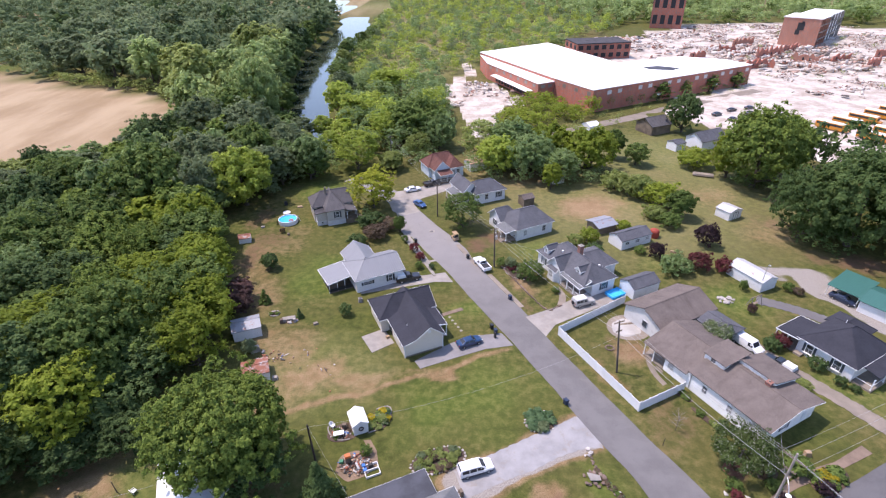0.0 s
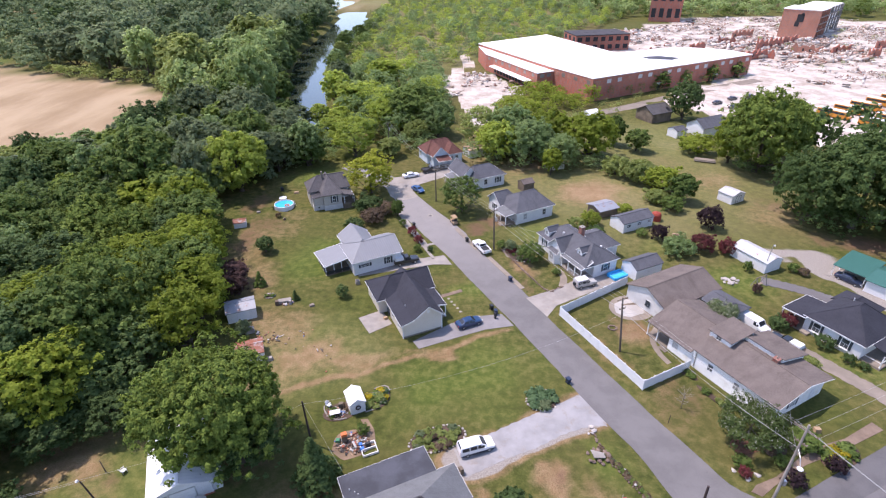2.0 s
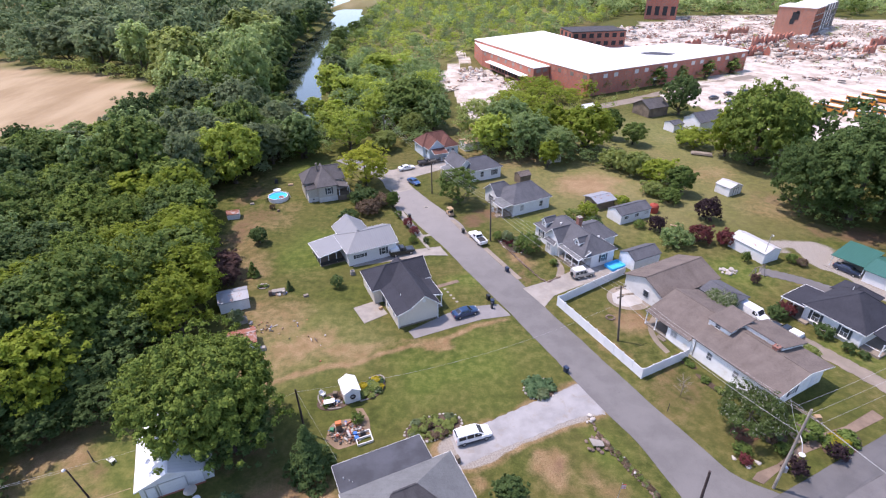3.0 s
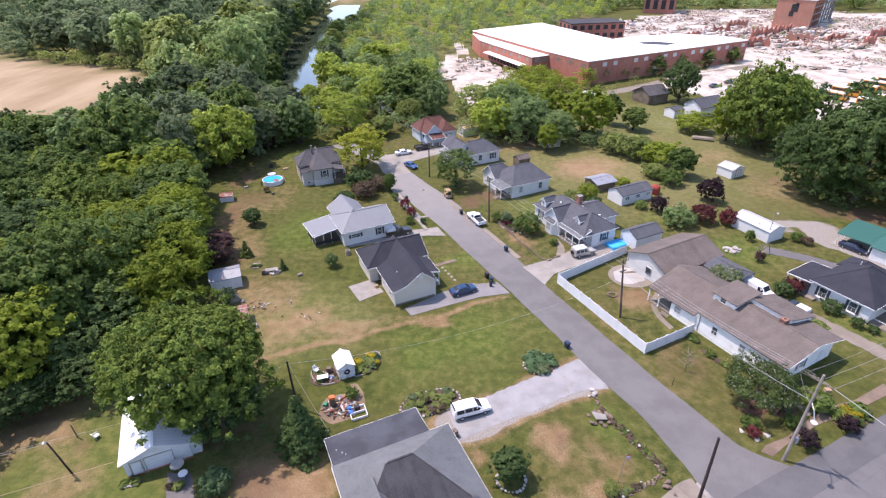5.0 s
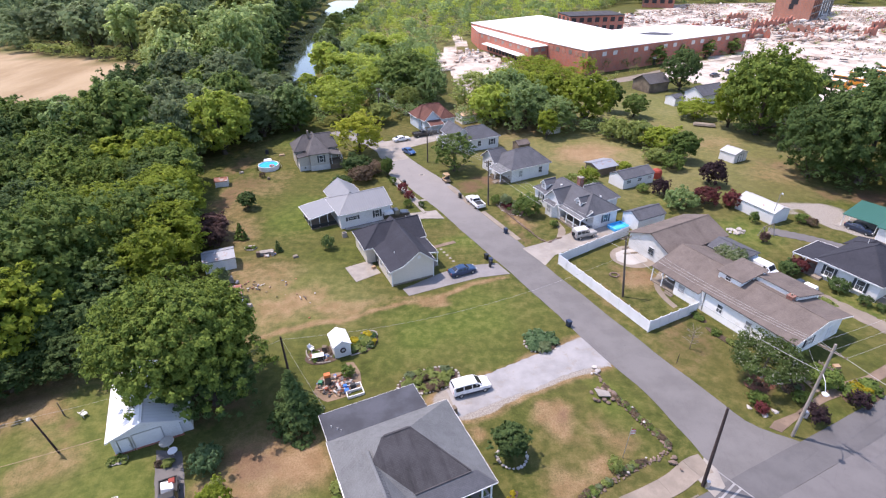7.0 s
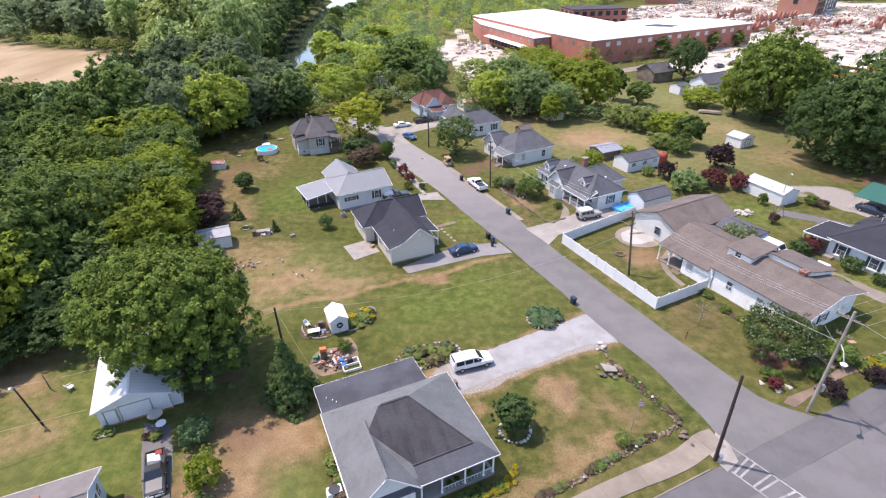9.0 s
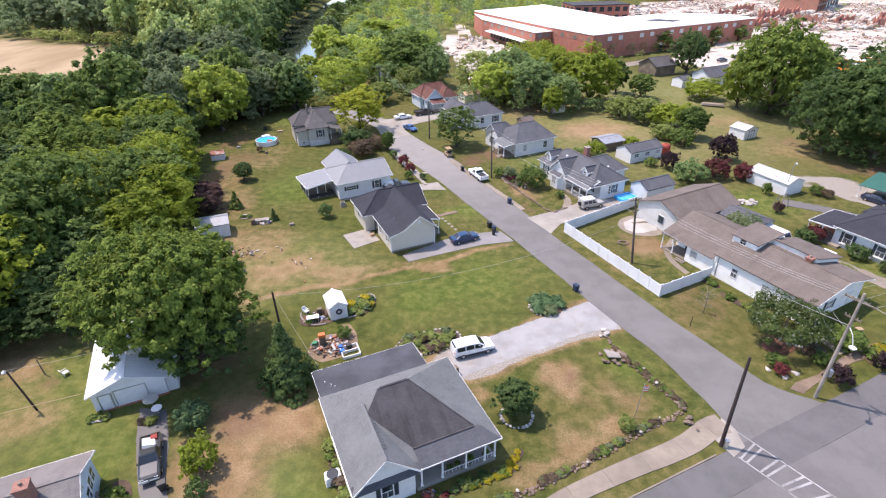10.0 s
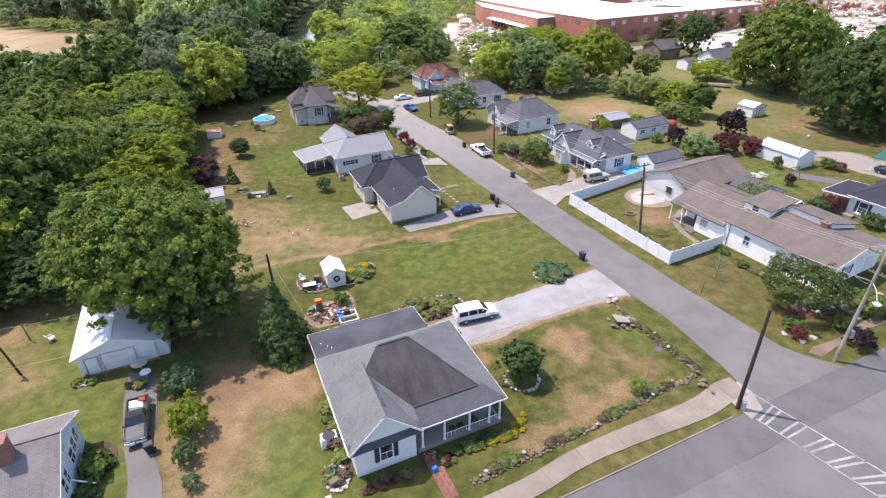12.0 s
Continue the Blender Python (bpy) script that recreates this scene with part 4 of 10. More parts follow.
# worn and dead patches: x, y, half sizes, turn, strength
for cx, cy, rx, ry, rot, k in ((-17, 36, 7, 5, 0, .72), (-19.5, 30, 5.5, 7, 0, .62), (-17.5, 25, 4.5, 5, 0, .6), (-13.4, 36, 2.5, 3, 20, .55), (-22, 65, 9, 7, 20, .62), (-14, 63, 8, 4, 20, .55), (-28, 72, 7, 9, 0, .5),
                              (14, 41, 4, 3, 30, .62), (13, 34, 5, 2.4, 20, .55), (19, 39, 2.6, 2.2, 0, .5), (4, 40.5, 2.4, 2, 0, .6), (16, 36.6, 1.6, 1.0, 60, .6), (10.5, 32.6, 2.2, 1.1, 10, .6), (8, 31, 5, 1.6, 24, .5), (-35, 45, 6, 4, 0, .5), (-44, 40, 5, 3, 0, .4),
                              (40, 128, 12, 9, 20, .75), (34, 112, 5, 8, 0, .3), (-44, 105, 6, 14, 10, .45), (-40, 92, 6, 8, 10, .42), (-36, 118, 7, 6, 0, .36), (-38, 110, 9, 9, 0, .38), (-37, 88, 7, 8, 0, .48), (-32, 76, 6, 5, 0, .5), (-42, 98, 6, 7, 0, .45), (80, 112, 10, 9, 0, .42), (72, 135, 14, 10, 0, .45),
                              (33, 70, 3.4, 4, 0, .6), (26, 66, 2, 7, 26, .5), (16, 92, 4, 4, -60, .6), (38, 52, 5, 4, -60, .22), (33, 57, 3, 5, -60, .34), (33, 50, 5, 3.4, -60, .34), (31, 150, 20, 8, 20, .5), (-30, 58, 6, 6, 0, .5), (8, 119, 5, 3, 0, .3),
                              (0, 66.5, 9, 1.3, 20, .6), (-28, 52, 6, 4, 0, .45), (60, 60, 8, 6, 0, .25), (-24, 88, 10, 5, 10, .25), (-50, 50, 8, 6, 0, .55), (-49, 43, 6, 3.5, 20, .6), (-41, 36, 4, 4, 0, .5), (-53, 39, 4, 3, 0, .5)):
    dry = np.maximum(dry, k * spot(jx, jy, cx, cy, rx, ry, rot))
strip_d = line_dist(jx * 0.3 + X * 0.7, jy * 0.3 + Y * 0.7, [(-26, 57.5), (-14, 60.5), (-4, 64.5), (3, 67.5), (11, 71)])
dry = np.maximum(dry, 0.6 * np.clip(1.3 - strip_d / 0.9, 0, 1))
# bare soil; the spots at (92, 98) and (84, 102) paint tree shade
for cx, cy, rx, ry, rot, k in ((-20, 36, 4, 3.5, 0, .55), (15, 94.5, 2.6, 3.2, -60, .6), (41.5, 47.5, 3, 2.2, 0, .75), (14.5, 41, 2.2, 1.6, 30, .5), (7, 108, 4, 5, -65, .6), (11, 112, 4, 3, 0, .6), (-33, 62, 4, 5, 0, .35), (34, 55, 5, 8, 26, .38), (27, 63, 1.6, 8, 26, .34), (44, 52, 3, 5, 26, .3), (-45, 104, 3.5, 9, 10, .5), (-29, 50, 5, 3, 0, .4), (-24, 44, 6, 5, 0, .5), (-20, 40, 4, 4, 0, .4), (33, 71, 4, 5, 30, .38), (82, 118, 6, 5, 0, .5), (92, 98, 11, 6, -20, .62), (84, 102, 6, 5, 0, .5), (-43, 112, 6, 8, 0, .45), (-48, 124, 5, 8, 0, .5), (17, 84, 1.6, 7, 28, .45), (-47, 92, 4, 8, 10, .55), (5.4, 36.5, 1.3, 1.2, 0, .5), (-50, 46, 5, 2.5, 10, .5), (-44, 42, 3, 2, 0, .45), (-40, 48, 4, 3, 0, .5)):
    dirt = np.maximum(dirt, k * spot(jx, jy, cx, cy, rx, ry, rot))
for cx, cy, rx, ry, rot in ((5, 60, 12, 7, 20), (-2, 56, 7, 5, 0), (-27, 27, 3.5, 4, 0), (-40, 40, 14, 13, 0), (-33, 33, 8, 8, 0), (-22, 66, 12, 9, 0), (-12, 27, 4, 6, 20), (-15, 24, 6, 3, 0), (-24, 96, 8, 8, 0), (6, 83, 4, 6, -65), (22, 106, 6, 6, 0), (48, 101, 6, 5, 0), (26, 52, 3, 7, 26), (52, 138, 38, 34, 25), (72, 165, 25, 25, 0), (65, 60, 7, 6, 0), (58, 84, 7, 6, 0), (60, 158, 16, 16, 0), (-35, 142, 9, 7, 0), (21, 44, 2, 5, 30)):
    lush = np.maximum(lush, (0.9 if cx < -8 or cy > 75 else 0.75) * spot(jx, jy, cx, cy, rx, ry, rot))
dry = np.maximum(dry, (0.12 + 0.3 * np_noise(X, Y, 0.05, 17)) * spot(jx, jy, 52, 138, 42, 36, 25))
patchy = 0.6 + 0.8 * np_noise(X, Y, 0.12, 41) * np_noise(X, Y, 0.3, 42)
for cx, cy, rx, ry, k in ((55, 140, 45, 38, 0.30), (-42, 40, 13, 13, 0.10), (-20, 29, 9, 9, 0.12), (-22, 66, 12, 9, 0.14), (72, 165, 25, 25, 0.25)):
    field = np.maximum(field, k * np.minimum(patchy, 1.0) * np.clip(1.6 * spot(jx, jy, cx, cy, rx, ry), 0, 1))
# woods floor, stubble field, demolition ground
wood_floor = in_poly(jx, jy, [(-46, 52), (-43, 62), (-44, 84), (-54, 104), (-58, 116), (-52, 134), (-40, 150), (-90, 190), (-400, 200), (-400, -50), (-80, 30)])
dirt = np.where(wood_floor, np.maximum(dirt, 0.35), dirt)
field = np.where(in_poly(jx, jy, FIELD), 1.0, field)
pale = np.where(in_poly(jx, jy, RUBBLE), 0.75 + 0.25 * np_noise(X, Y, 0.08, 12), pale)
pale = np.where(in_poly(jx, jy, DOCK), 1.0, pale)
pale = np.where(line_dist(jx, jy, [(5, 262), (10, 280), (16, 297), (14, 330)]) < 2.2, 0.8, pale)
dry = np.where((Y > 140) & (X > -30) & (X < 130) & ~in_poly(X, Y, [(30, 130), (110, 130), (110, 190), (30, 190)]), dry + 0.22 * np_noise(X, Y, 0.03, 22), dry)
waste = in_poly(jx, jy, [(-50, 268), (0, 275), (130, 470), (60, 720), (-62, 720), (-58, 400)])
dry = np.where(waste, 0.05 + 0.35 * np_noise(X, Y, 0.03, 23), dry)
lush = np.where(waste, 0.9, lush)
field = np.where(waste, 0.22 + 0.25 * np_noise(X, Y, 0.05, 24), field)
field = np.where((Y > 560) & (np_noise(X, Y, 0.006, 31) > 0.52), 0.6, field)
gravel = np.maximum(gravel, np.clip(1.3 - line_dist(jx, jy, [(70, 96), (76, 92), (79, 84), (83, 76), (92, 66)]) / 2.4, 0, 1))
gravel = np.maximum(gravel, 0.9 * spot(jx, jy, 78, 93, 7, 3.5, -35))
drive_d = line_dist(jx * 0.35 + X * 0.65, jy * 0.35 + Y * 0.65, [(1.6, 44.6), (7.2, 46.8), (13.4, 49.6), (18.9, 52.3), (21.5, 52.8)])
gravel = np.maximum(gravel, np.clip(3.3 - drive_d, 0, 1) * 0.8)
dry = np.maximum(dry, 0.55 * np.clip(4.1 - drive_d, 0, 1))
lush = np.where(in_poly(jx, jy, [(-300, 340), (-205, 286), (-215, 275), (-300, 325)]), 1.0, lush)
rd = line_dist(X, Y, RIVER) - river_half(Y)
Z = np.where(rd < 8, -2.6 * np.clip((4 - rd) / 5.0, 0, 1), 0.0)
# sand bar with weeds, meadows in the far woods
field = np.maximum(field, 0.8 * spot(jx, jy, -84, 580, 26, 22))
Z = np.where(spot(jx, jy, -84, 580, 26, 22) > 0.3, np.maximum(Z, 0.1), Z)
for cx, cy, rx, ry in ((-285, 408, 50, 24), (-345, 480, 40, 30), (-191, 421, 16, 20), (-60, 640, 60, 40)):
    field = np.maximum(field, 0.35 * spot(jx, jy, cx, cy, rx, ry))
    lush = np.maximum(lush, spot(jx, jy, cx, cy, rx, ry))
Z += np.where((X < -64) | (X > 90) | (Y > 145), 0.25 * (np_noise(X, Y, 0.08, 9) - 0.6), 0.0)
ny, nx = X.shape
idx = np.arange(nx * ny).reshape(ny, nx)
quads = np.stack([idx[:-1, :-1], idx[:-1, 1:], idx[1:, 1:], idx[1:, :-1]], -1).reshape(-1, 4)
gm = mesh_from("ground", np.stack([X, Y, Z], -1).reshape(-1, 3), quads, M["ground"])
for nm, ch in (("cover_a", (dry, dirt, pale)), ("cover_b", (field, gravel, lush))):
    att = gm.attributes.new(nm, "FLOAT_COLOR", "POINT")
    att.data.foreach_set("color", np.stack([*[np.clip(c, 0, 1) for c in ch], np.ones(X.shape)], -1).astype(np.float32).ravel())
tagged(new("ground", gm), "patchy summer lawns, dead grass and bare soil", "ground", "", "structure")

bm = BM()
strip(bm, [(p[0] - 18, p[1] + 2) for p in RIVER], [(p[0] + 18, p[1] - 2) for p in RIVER], -1.9, -1.5)
tagged(part("water", bm, M["water"]), "still dark green river water between wooded banks", "river", "", "structure")

# ---- roads ----
LEFT = [(-30, 148), (-17.5, 136), (-13.2, 127.8), (-11.0, 121), (-9.0, 115.1), (-3.3, 104.1), (1.0, 96.5), (2.9, 92.3), (7.6, 82.5), (12.8, 72.0), (15.7, 65.6), (18.3, 60.3), (20.0, 56.0), (23.3, 49.3), (25.0, 46.0), (26.2, 43.0), (26.9, 40.6), (27.9, 37.4), (28.7, 32.6)]
RIGHT = [(-26, 152), (-13, 139.5), (-5.9, 126.5), (-3.1, 121.2), (4.6, 108.1), (6.6, 102.4), (9.5, 95.3), (13.1, 87.8), (16.2, 81.0), (18.7, 74.4), (21.3, 69.0), (24.1, 63.1), (26.2, 58.6), (28.2, 54.4), (30.3, 50.1), (32.4, 46.1), (34.2, 42.7), (35.7, 40.1), (40, 37.4)]
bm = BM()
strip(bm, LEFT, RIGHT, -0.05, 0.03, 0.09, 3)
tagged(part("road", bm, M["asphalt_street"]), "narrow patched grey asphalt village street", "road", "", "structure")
u24 = Vector((math.cos(radians(23.9)), math.sin(radians(23.9)), 0))
v24 = Vector((-u24.y, u24.x, 0))
O24 = Vector((9.3, 24.3, 0))


def on_main(s, t):
    p = O24 + u24 * s + v24 * t
    return (p.x, p.y)


bm = BM()
strip(bm, [on_main(s, 0.0) for s in (-70, -30, 0, 20, 40, 70, 120)], [on_main(s, -3.5) for s in (-70, -30, 0, 20, 40, 70, 120)], -0.05, 0.034, 0.04, 5)
tagged(part("road_shoulder", bm, M["asphalt_dark"]), "dark asphalt parking lane along the main road", "road", "", "structure")
bm = BM()
strip(bm, [on_main(s, -3.5) for s in (-70, -30, 0, 20, 40, 70, 120)], [on_main(s, -14) for s in (-70, -30, 0, 20, 40, 70, 120)], -0.05, 0.044, 0.03, 6)
tagged(part("road", bm, M["asphalt"]), "wide worn grey asphalt main road", "road", "", "structure")

# driveways, walks and kerbs
def plate(name, pts, mat, label, z=0.04, category="driveway"):
    bm = BM()
    slab(bm, pts, -0.05, z)
    return tagged(part(name, bm, mat), label, category, "", "structure")


bm = BM()
strip(bm, [(1.2, 46.4), (6.8, 49.3), (9.1, 50.5), (13.3, 52.6), (18.0, 54.8), (20.4, 55.7), (22.2, 53.2)], [(2.6, 42.2), (8.3, 45.0), (12.3, 46.6), (16.1, 48.6), (19.9, 49.9), (21.8, 50.1), (22.6, 49.9)], -0.05, 0.015, 0.12, 7)
tagged(part("driveway", bm, M["gravel"]), "white gravel driveway from the street", "driveway", "", "structure")
plate("driveway", [(-5.2, 68.4), (-4.1, 66.5), (2.4, 69.3), (7.4, 71.3), (12.4, 72.2), (10.6, 75.6), (6.8, 75.1), (1.4, 73.1), (-1, 71.4)], M["asphalt_pale"], "grey concrete driveway beside the charcoal-roofed house", 0.05)
plate("patio", [(-15.2, 75.0), (-12.8, 70.6), (-9.0, 73.2), (-11.3, 77.2)], M["concrete_pale"], "pale concrete patio slab behind a house", 0.07, "patio")
plate("driveway", [(-17, 88.6), (-10, 90.6), (-1.8, 92.8), (2.0, 92.6), (0.4, 96.4), (-5, 95.2), (-11, 93), (-17.4, 90.4)], M["concrete_pale"], "pale concrete driveway between two houses", 0.05)
plate("driveway", [(15.7, 80.4), (18.7, 74.6), (21, 77.9), (27.5, 81.5), (32.1, 84.1), (35.2, 85.6), (33.6, 89.4), (28.2, 87.6), (22.1, 83.4)], M["concrete_pale"], "pale concrete driveway beside a white fence", 0.05)
bm = BM()
strip(bm, [(-30.6, 38.6), (-29.0, 34.5), (-26.7, 30), (-23.9, 25), (-19.8, 14)], [(-27.8, 38.4), (-25.7, 34), (-24.0, 29.5), (-21.2, 25), (-17.2, 14)], -0.05, 0.03, 0.05, 8)
tagged(part("driveway", bm, M["asphalt_street"]), "cracked grey asphalt driveway to a garage", "driveway", "", "structure")
bm = BM()
strip(bm, [(51, 79), (54, 70), (58, 62.5), (62, 56), (66, 48)], [(54, 79.5), (57, 70.5), (60.8, 63.5), (64.8, 57), (69, 49.5)], -0.05, 0.045, 0.2, 9)
tagged(part("driveway", bm, M["concrete"]), "long grey concrete driveway between two houses", "driveway", "", "structure")
bm = BM()
strip(bm, [(62, 84), (68, 80.5), (76, 73)], [(63.5, 86.5), (70, 82.5), (78, 75)], -0.05, 0.045, 0.2, 10)
tagged(part("driveway", bm, M["asphalt"]), "grey asphalt drive past a shed", "driveway", "", "structure")
bm = BM()
strip(bm, [(30, 187), (36, 190.5), (78, 214.5), (104, 231), (150, 256)], [(31, 183), (38, 186.5), (80, 209), (107, 226), (152, 251)], -0.05, 0.05, 0.2, 11)
tagged(part("road", bm, M["concrete"]), "pale road in front of a brick warehouse", "road", "", "structure")
plate("forecourt", [(-16.5, 138.5), (-13.6, 127.2), (-10.8, 124.0), (-6.2, 126.6), (-8.0, 131.4), (-5.9, 134.9), (2, 140.6), (4.5, 146.5), (-3.8, 145.8), (-7, 142.4)], M["concrete_pale"], "pale concrete parking area by the red-roofed house", 0.05)
plate("sidewalk", [(-10.3, 113.0), (-9.75, 113.4), (-5.3, 104.0), (-1.6, 95.3), (-2.2, 95.0), (-5.9, 103.7)], M["concrete_pale"], "narrow pale concrete walk beside a street", 0.16, "sidewalk")
# white edging along the street verge
bm = BM()
for a, b in (((-10.6, 117.5), (-7.2, 109)), ((-6.9, 108.4), (-2.6, 98.4))):
    bar(bm, (*a, 0.05), (*b, 0.05), 1.1, 0.16)
tagged(part("kerb", bm, M["concrete_pale"]), "white concrete verge beside the street", "kerb", "", "structure")
bm = BM()
for a, b in (((3.4, 108.6), (7.6, 98.8)), ((9.9, 95.4), (15.5, 83.5))):
    bar(bm, (*a, 0.02), (*b, 0.02), 1.0, 0.12)
tagged(part("verge", bm, M["concrete"]), "broken pale concrete edge of the street", "kerb", "", "structure")
# kerb of the main road
bm = BM()
pts = [on_main(s, 0.12) for s in np.arange(-70, 18.2, 2.0)]
for a, b in zip(pts, pts[1:]):
    bar(bm, (*a, -0.03), (*b, -0.03), 0.14, 0.18)
tagged(part("kerb", bm, M["concrete"]), "low worn concrete kerb", "kerb", "", "structure")
# sidewalk slabs
N_EDGE = [(-14, 17), (-3, 21.8), (6.2, 25.9), (10.2, 28.3), (13.4, 29.8), (18.4, 31.8), (21.4, 33.0), (24.5, 34.6), (26.8, 36.2), (28.2, 36.4)]
S_EDGE = [(-13.3, 15.4), (-2.2, 20.2), (6.9, 24.3), (10.6, 26.4), (13.9, 28.0), (18.0, 29.7), (20.6, 30.6), (23.3, 31.6), (26.2, 33.3), (28.0, 34.2)]
walkway = thing("sidewalk", 0, 0, 0, 0, "worn concrete sidewalk of uneven slabs", "sidewalk", "", "structure")
mid_line = smooth_line([((a[0] + b[0]) / 2, (a[1] + b[1]) / 2, 0) for a, b in zip(N_EDGE, S_EDGE)], 0.3)
per = len(mid_line) // 11
for k in range(12):
    seg = mid_line[k * per:min(len(mid_line), (k + 1) * per + 1)]
    if len(seg) < 3:
        break
    rows = []
    for i, p in enumerate(seg):
        g = k * per + i
        d = (mid_line[min(g + 2, len(mid_line) - 1)] - mid_line[max(g - 2, 0)]).normalized()
        n = Vector((-d.y, d.x, 0))
        gap = d * (0.009 if i == 0 else -0.009 if i == len(seg) - 1 else 0)
        wide = 0.86 + 0.25 * max(0.0, g / per - 7.5) / 3
        rows.append((p + gap - n * wide, p + gap + n * wide))
    bm = BM()
    slab(bm, [(r[0].x, r[0].y) for r in rows] + [(r[1].x, r[1].y) for r in rows[::-1]], -0.02, 0.07 + 0.002 * (k % 3))
    part("slab", bm, M["concrete"], walkway)
plate("kerb_ramp", [(26.4, 33.4), (27.2, 31.4), (28.8, 32.5), (28.9, 34.6), (28.2, 36.0)], M["concrete_pale"], "pale concrete kerb ramp at the corner", 0.06, "ramp")
bm = BM()
strip(bm, [(37.4, 72.4), (35.3, 69.4), (34.6, 66.9), (34.8, 64.2), (35.5, 62.0)], [(38.1, 71.8), (36.0, 69.0), (35.5, 66.7), (35.7, 64.3), (36.3, 62.4)], -0.05, 0.04, 0.03, 21)
tagged(part("footpath", bm, M["concrete"]), "curved concrete walk to a ranch porch", "path", "", "structure")
for k in range(5):
    p = Vector((1.1, 80.6)).lerp(Vector((3.2, 76.5)), k / 4)
    plate("stepping_stone", [(p.x + 0.32 * math.cos(q + 0.4), p.y + 0.32 * math.sin(q + 0.4)) for q in (0.8, 2.4, 3.9, 5.5)], M["concrete_pale"], "pale square stepping stone in a lawn", 0.05, "stepping stone")
# crosswalk
cross = thing("crosswalk", 0, 0, 0, 0, "worn white ladder crosswalk painted on the road", "crosswalk", "", "structure")
A0, A1, B0, B1 = Vector((28.8, 34.4)), Vector((36.6, 23.2)), Vector((27.6, 31.4)), Vector((33.9, 22.3))
def paint(a, b, w, z=0.052):
    bm = BM()
    bar(bm, (a.x, a.y, z), (b.x, b.y, z), w, 0.012)
    part("stripe", bm, M["paint_line"], cross)
paint(A0, A1, 0.14); paint(B0, B1, 0.14)
for t in (0.02, 0.07, 0.18, 0.23, 0.34, 0.39, 0.5, 0.55, 0.66, 0.71, 0.82):
    paint(A0.lerp(A1, min(1.0, t + 0.12)), B0.lerp(B1, t), 0.2)
plate("sidewalk", [(37.3, 39.7), (38.3, 39.0), (40.7, 40.5), (44.5, 42.5), (46.4, 43.4), (52.3, 45.4), (60, 48.6), (59.4, 50), (53.8, 47.3), (50.5, 46.4), (45.8, 44.3), (41.5, 41.7), (38.4, 40.6)], M["concrete_brown"], "brown stained old sidewalk at a corner", 0.05, "sidewalk")
plate("footpath", [(45.9, 44.7), (47.0, 45.2), (46.9, 47.0), (46.2, 48.6), (45.0, 48.2), (45.6, 46.6)], M["concrete"], "pale footpath to a house corner", 0.055, "path")
bm = BM()
strip(bm, [(23.0, 90.6), (23.6, 87.4), (22.6, 84.2)], [(24.3, 90.4), (24.9, 87.3), (24.2, 84.2)], -0.05, 0.04, 0.03, 22)
tagged(part("footpath", bm, M["concrete"]), "curved front walk to a porch", "path", "", "structure")
plate("footpath", [(-0.6, 80.7), (3.9, 82.8), (3.5, 83.6), (-1.0, 81.5)], M["concrete_brown"], "short concrete walk to a porch", 0.05, "path")
plate("footpath", [(-4.6, 100.2), (-1.6, 101.2), (-1.9, 101.9), (-4.9, 100.9)], M["concrete_pale"], "short walk to a house", 0.05, "path")
o = thing("manhole_cover", -2.8, 115.4, 0.03, 0, "round manhole cover with pale concrete collar", "manhole")
bm = BM(); tube(bm, [((0, 0, 0), 0.75), ((0, 0, 0.02), 0.72)], 24); part("collar", bm, M["concrete_pale"], o)
bm = BM(); tube(bm, [((0, 0, 0.02), 0.4), ((0, 0, 0.035), 0.4)], 20); part("lid", bm, M["asphalt_dark"], o)

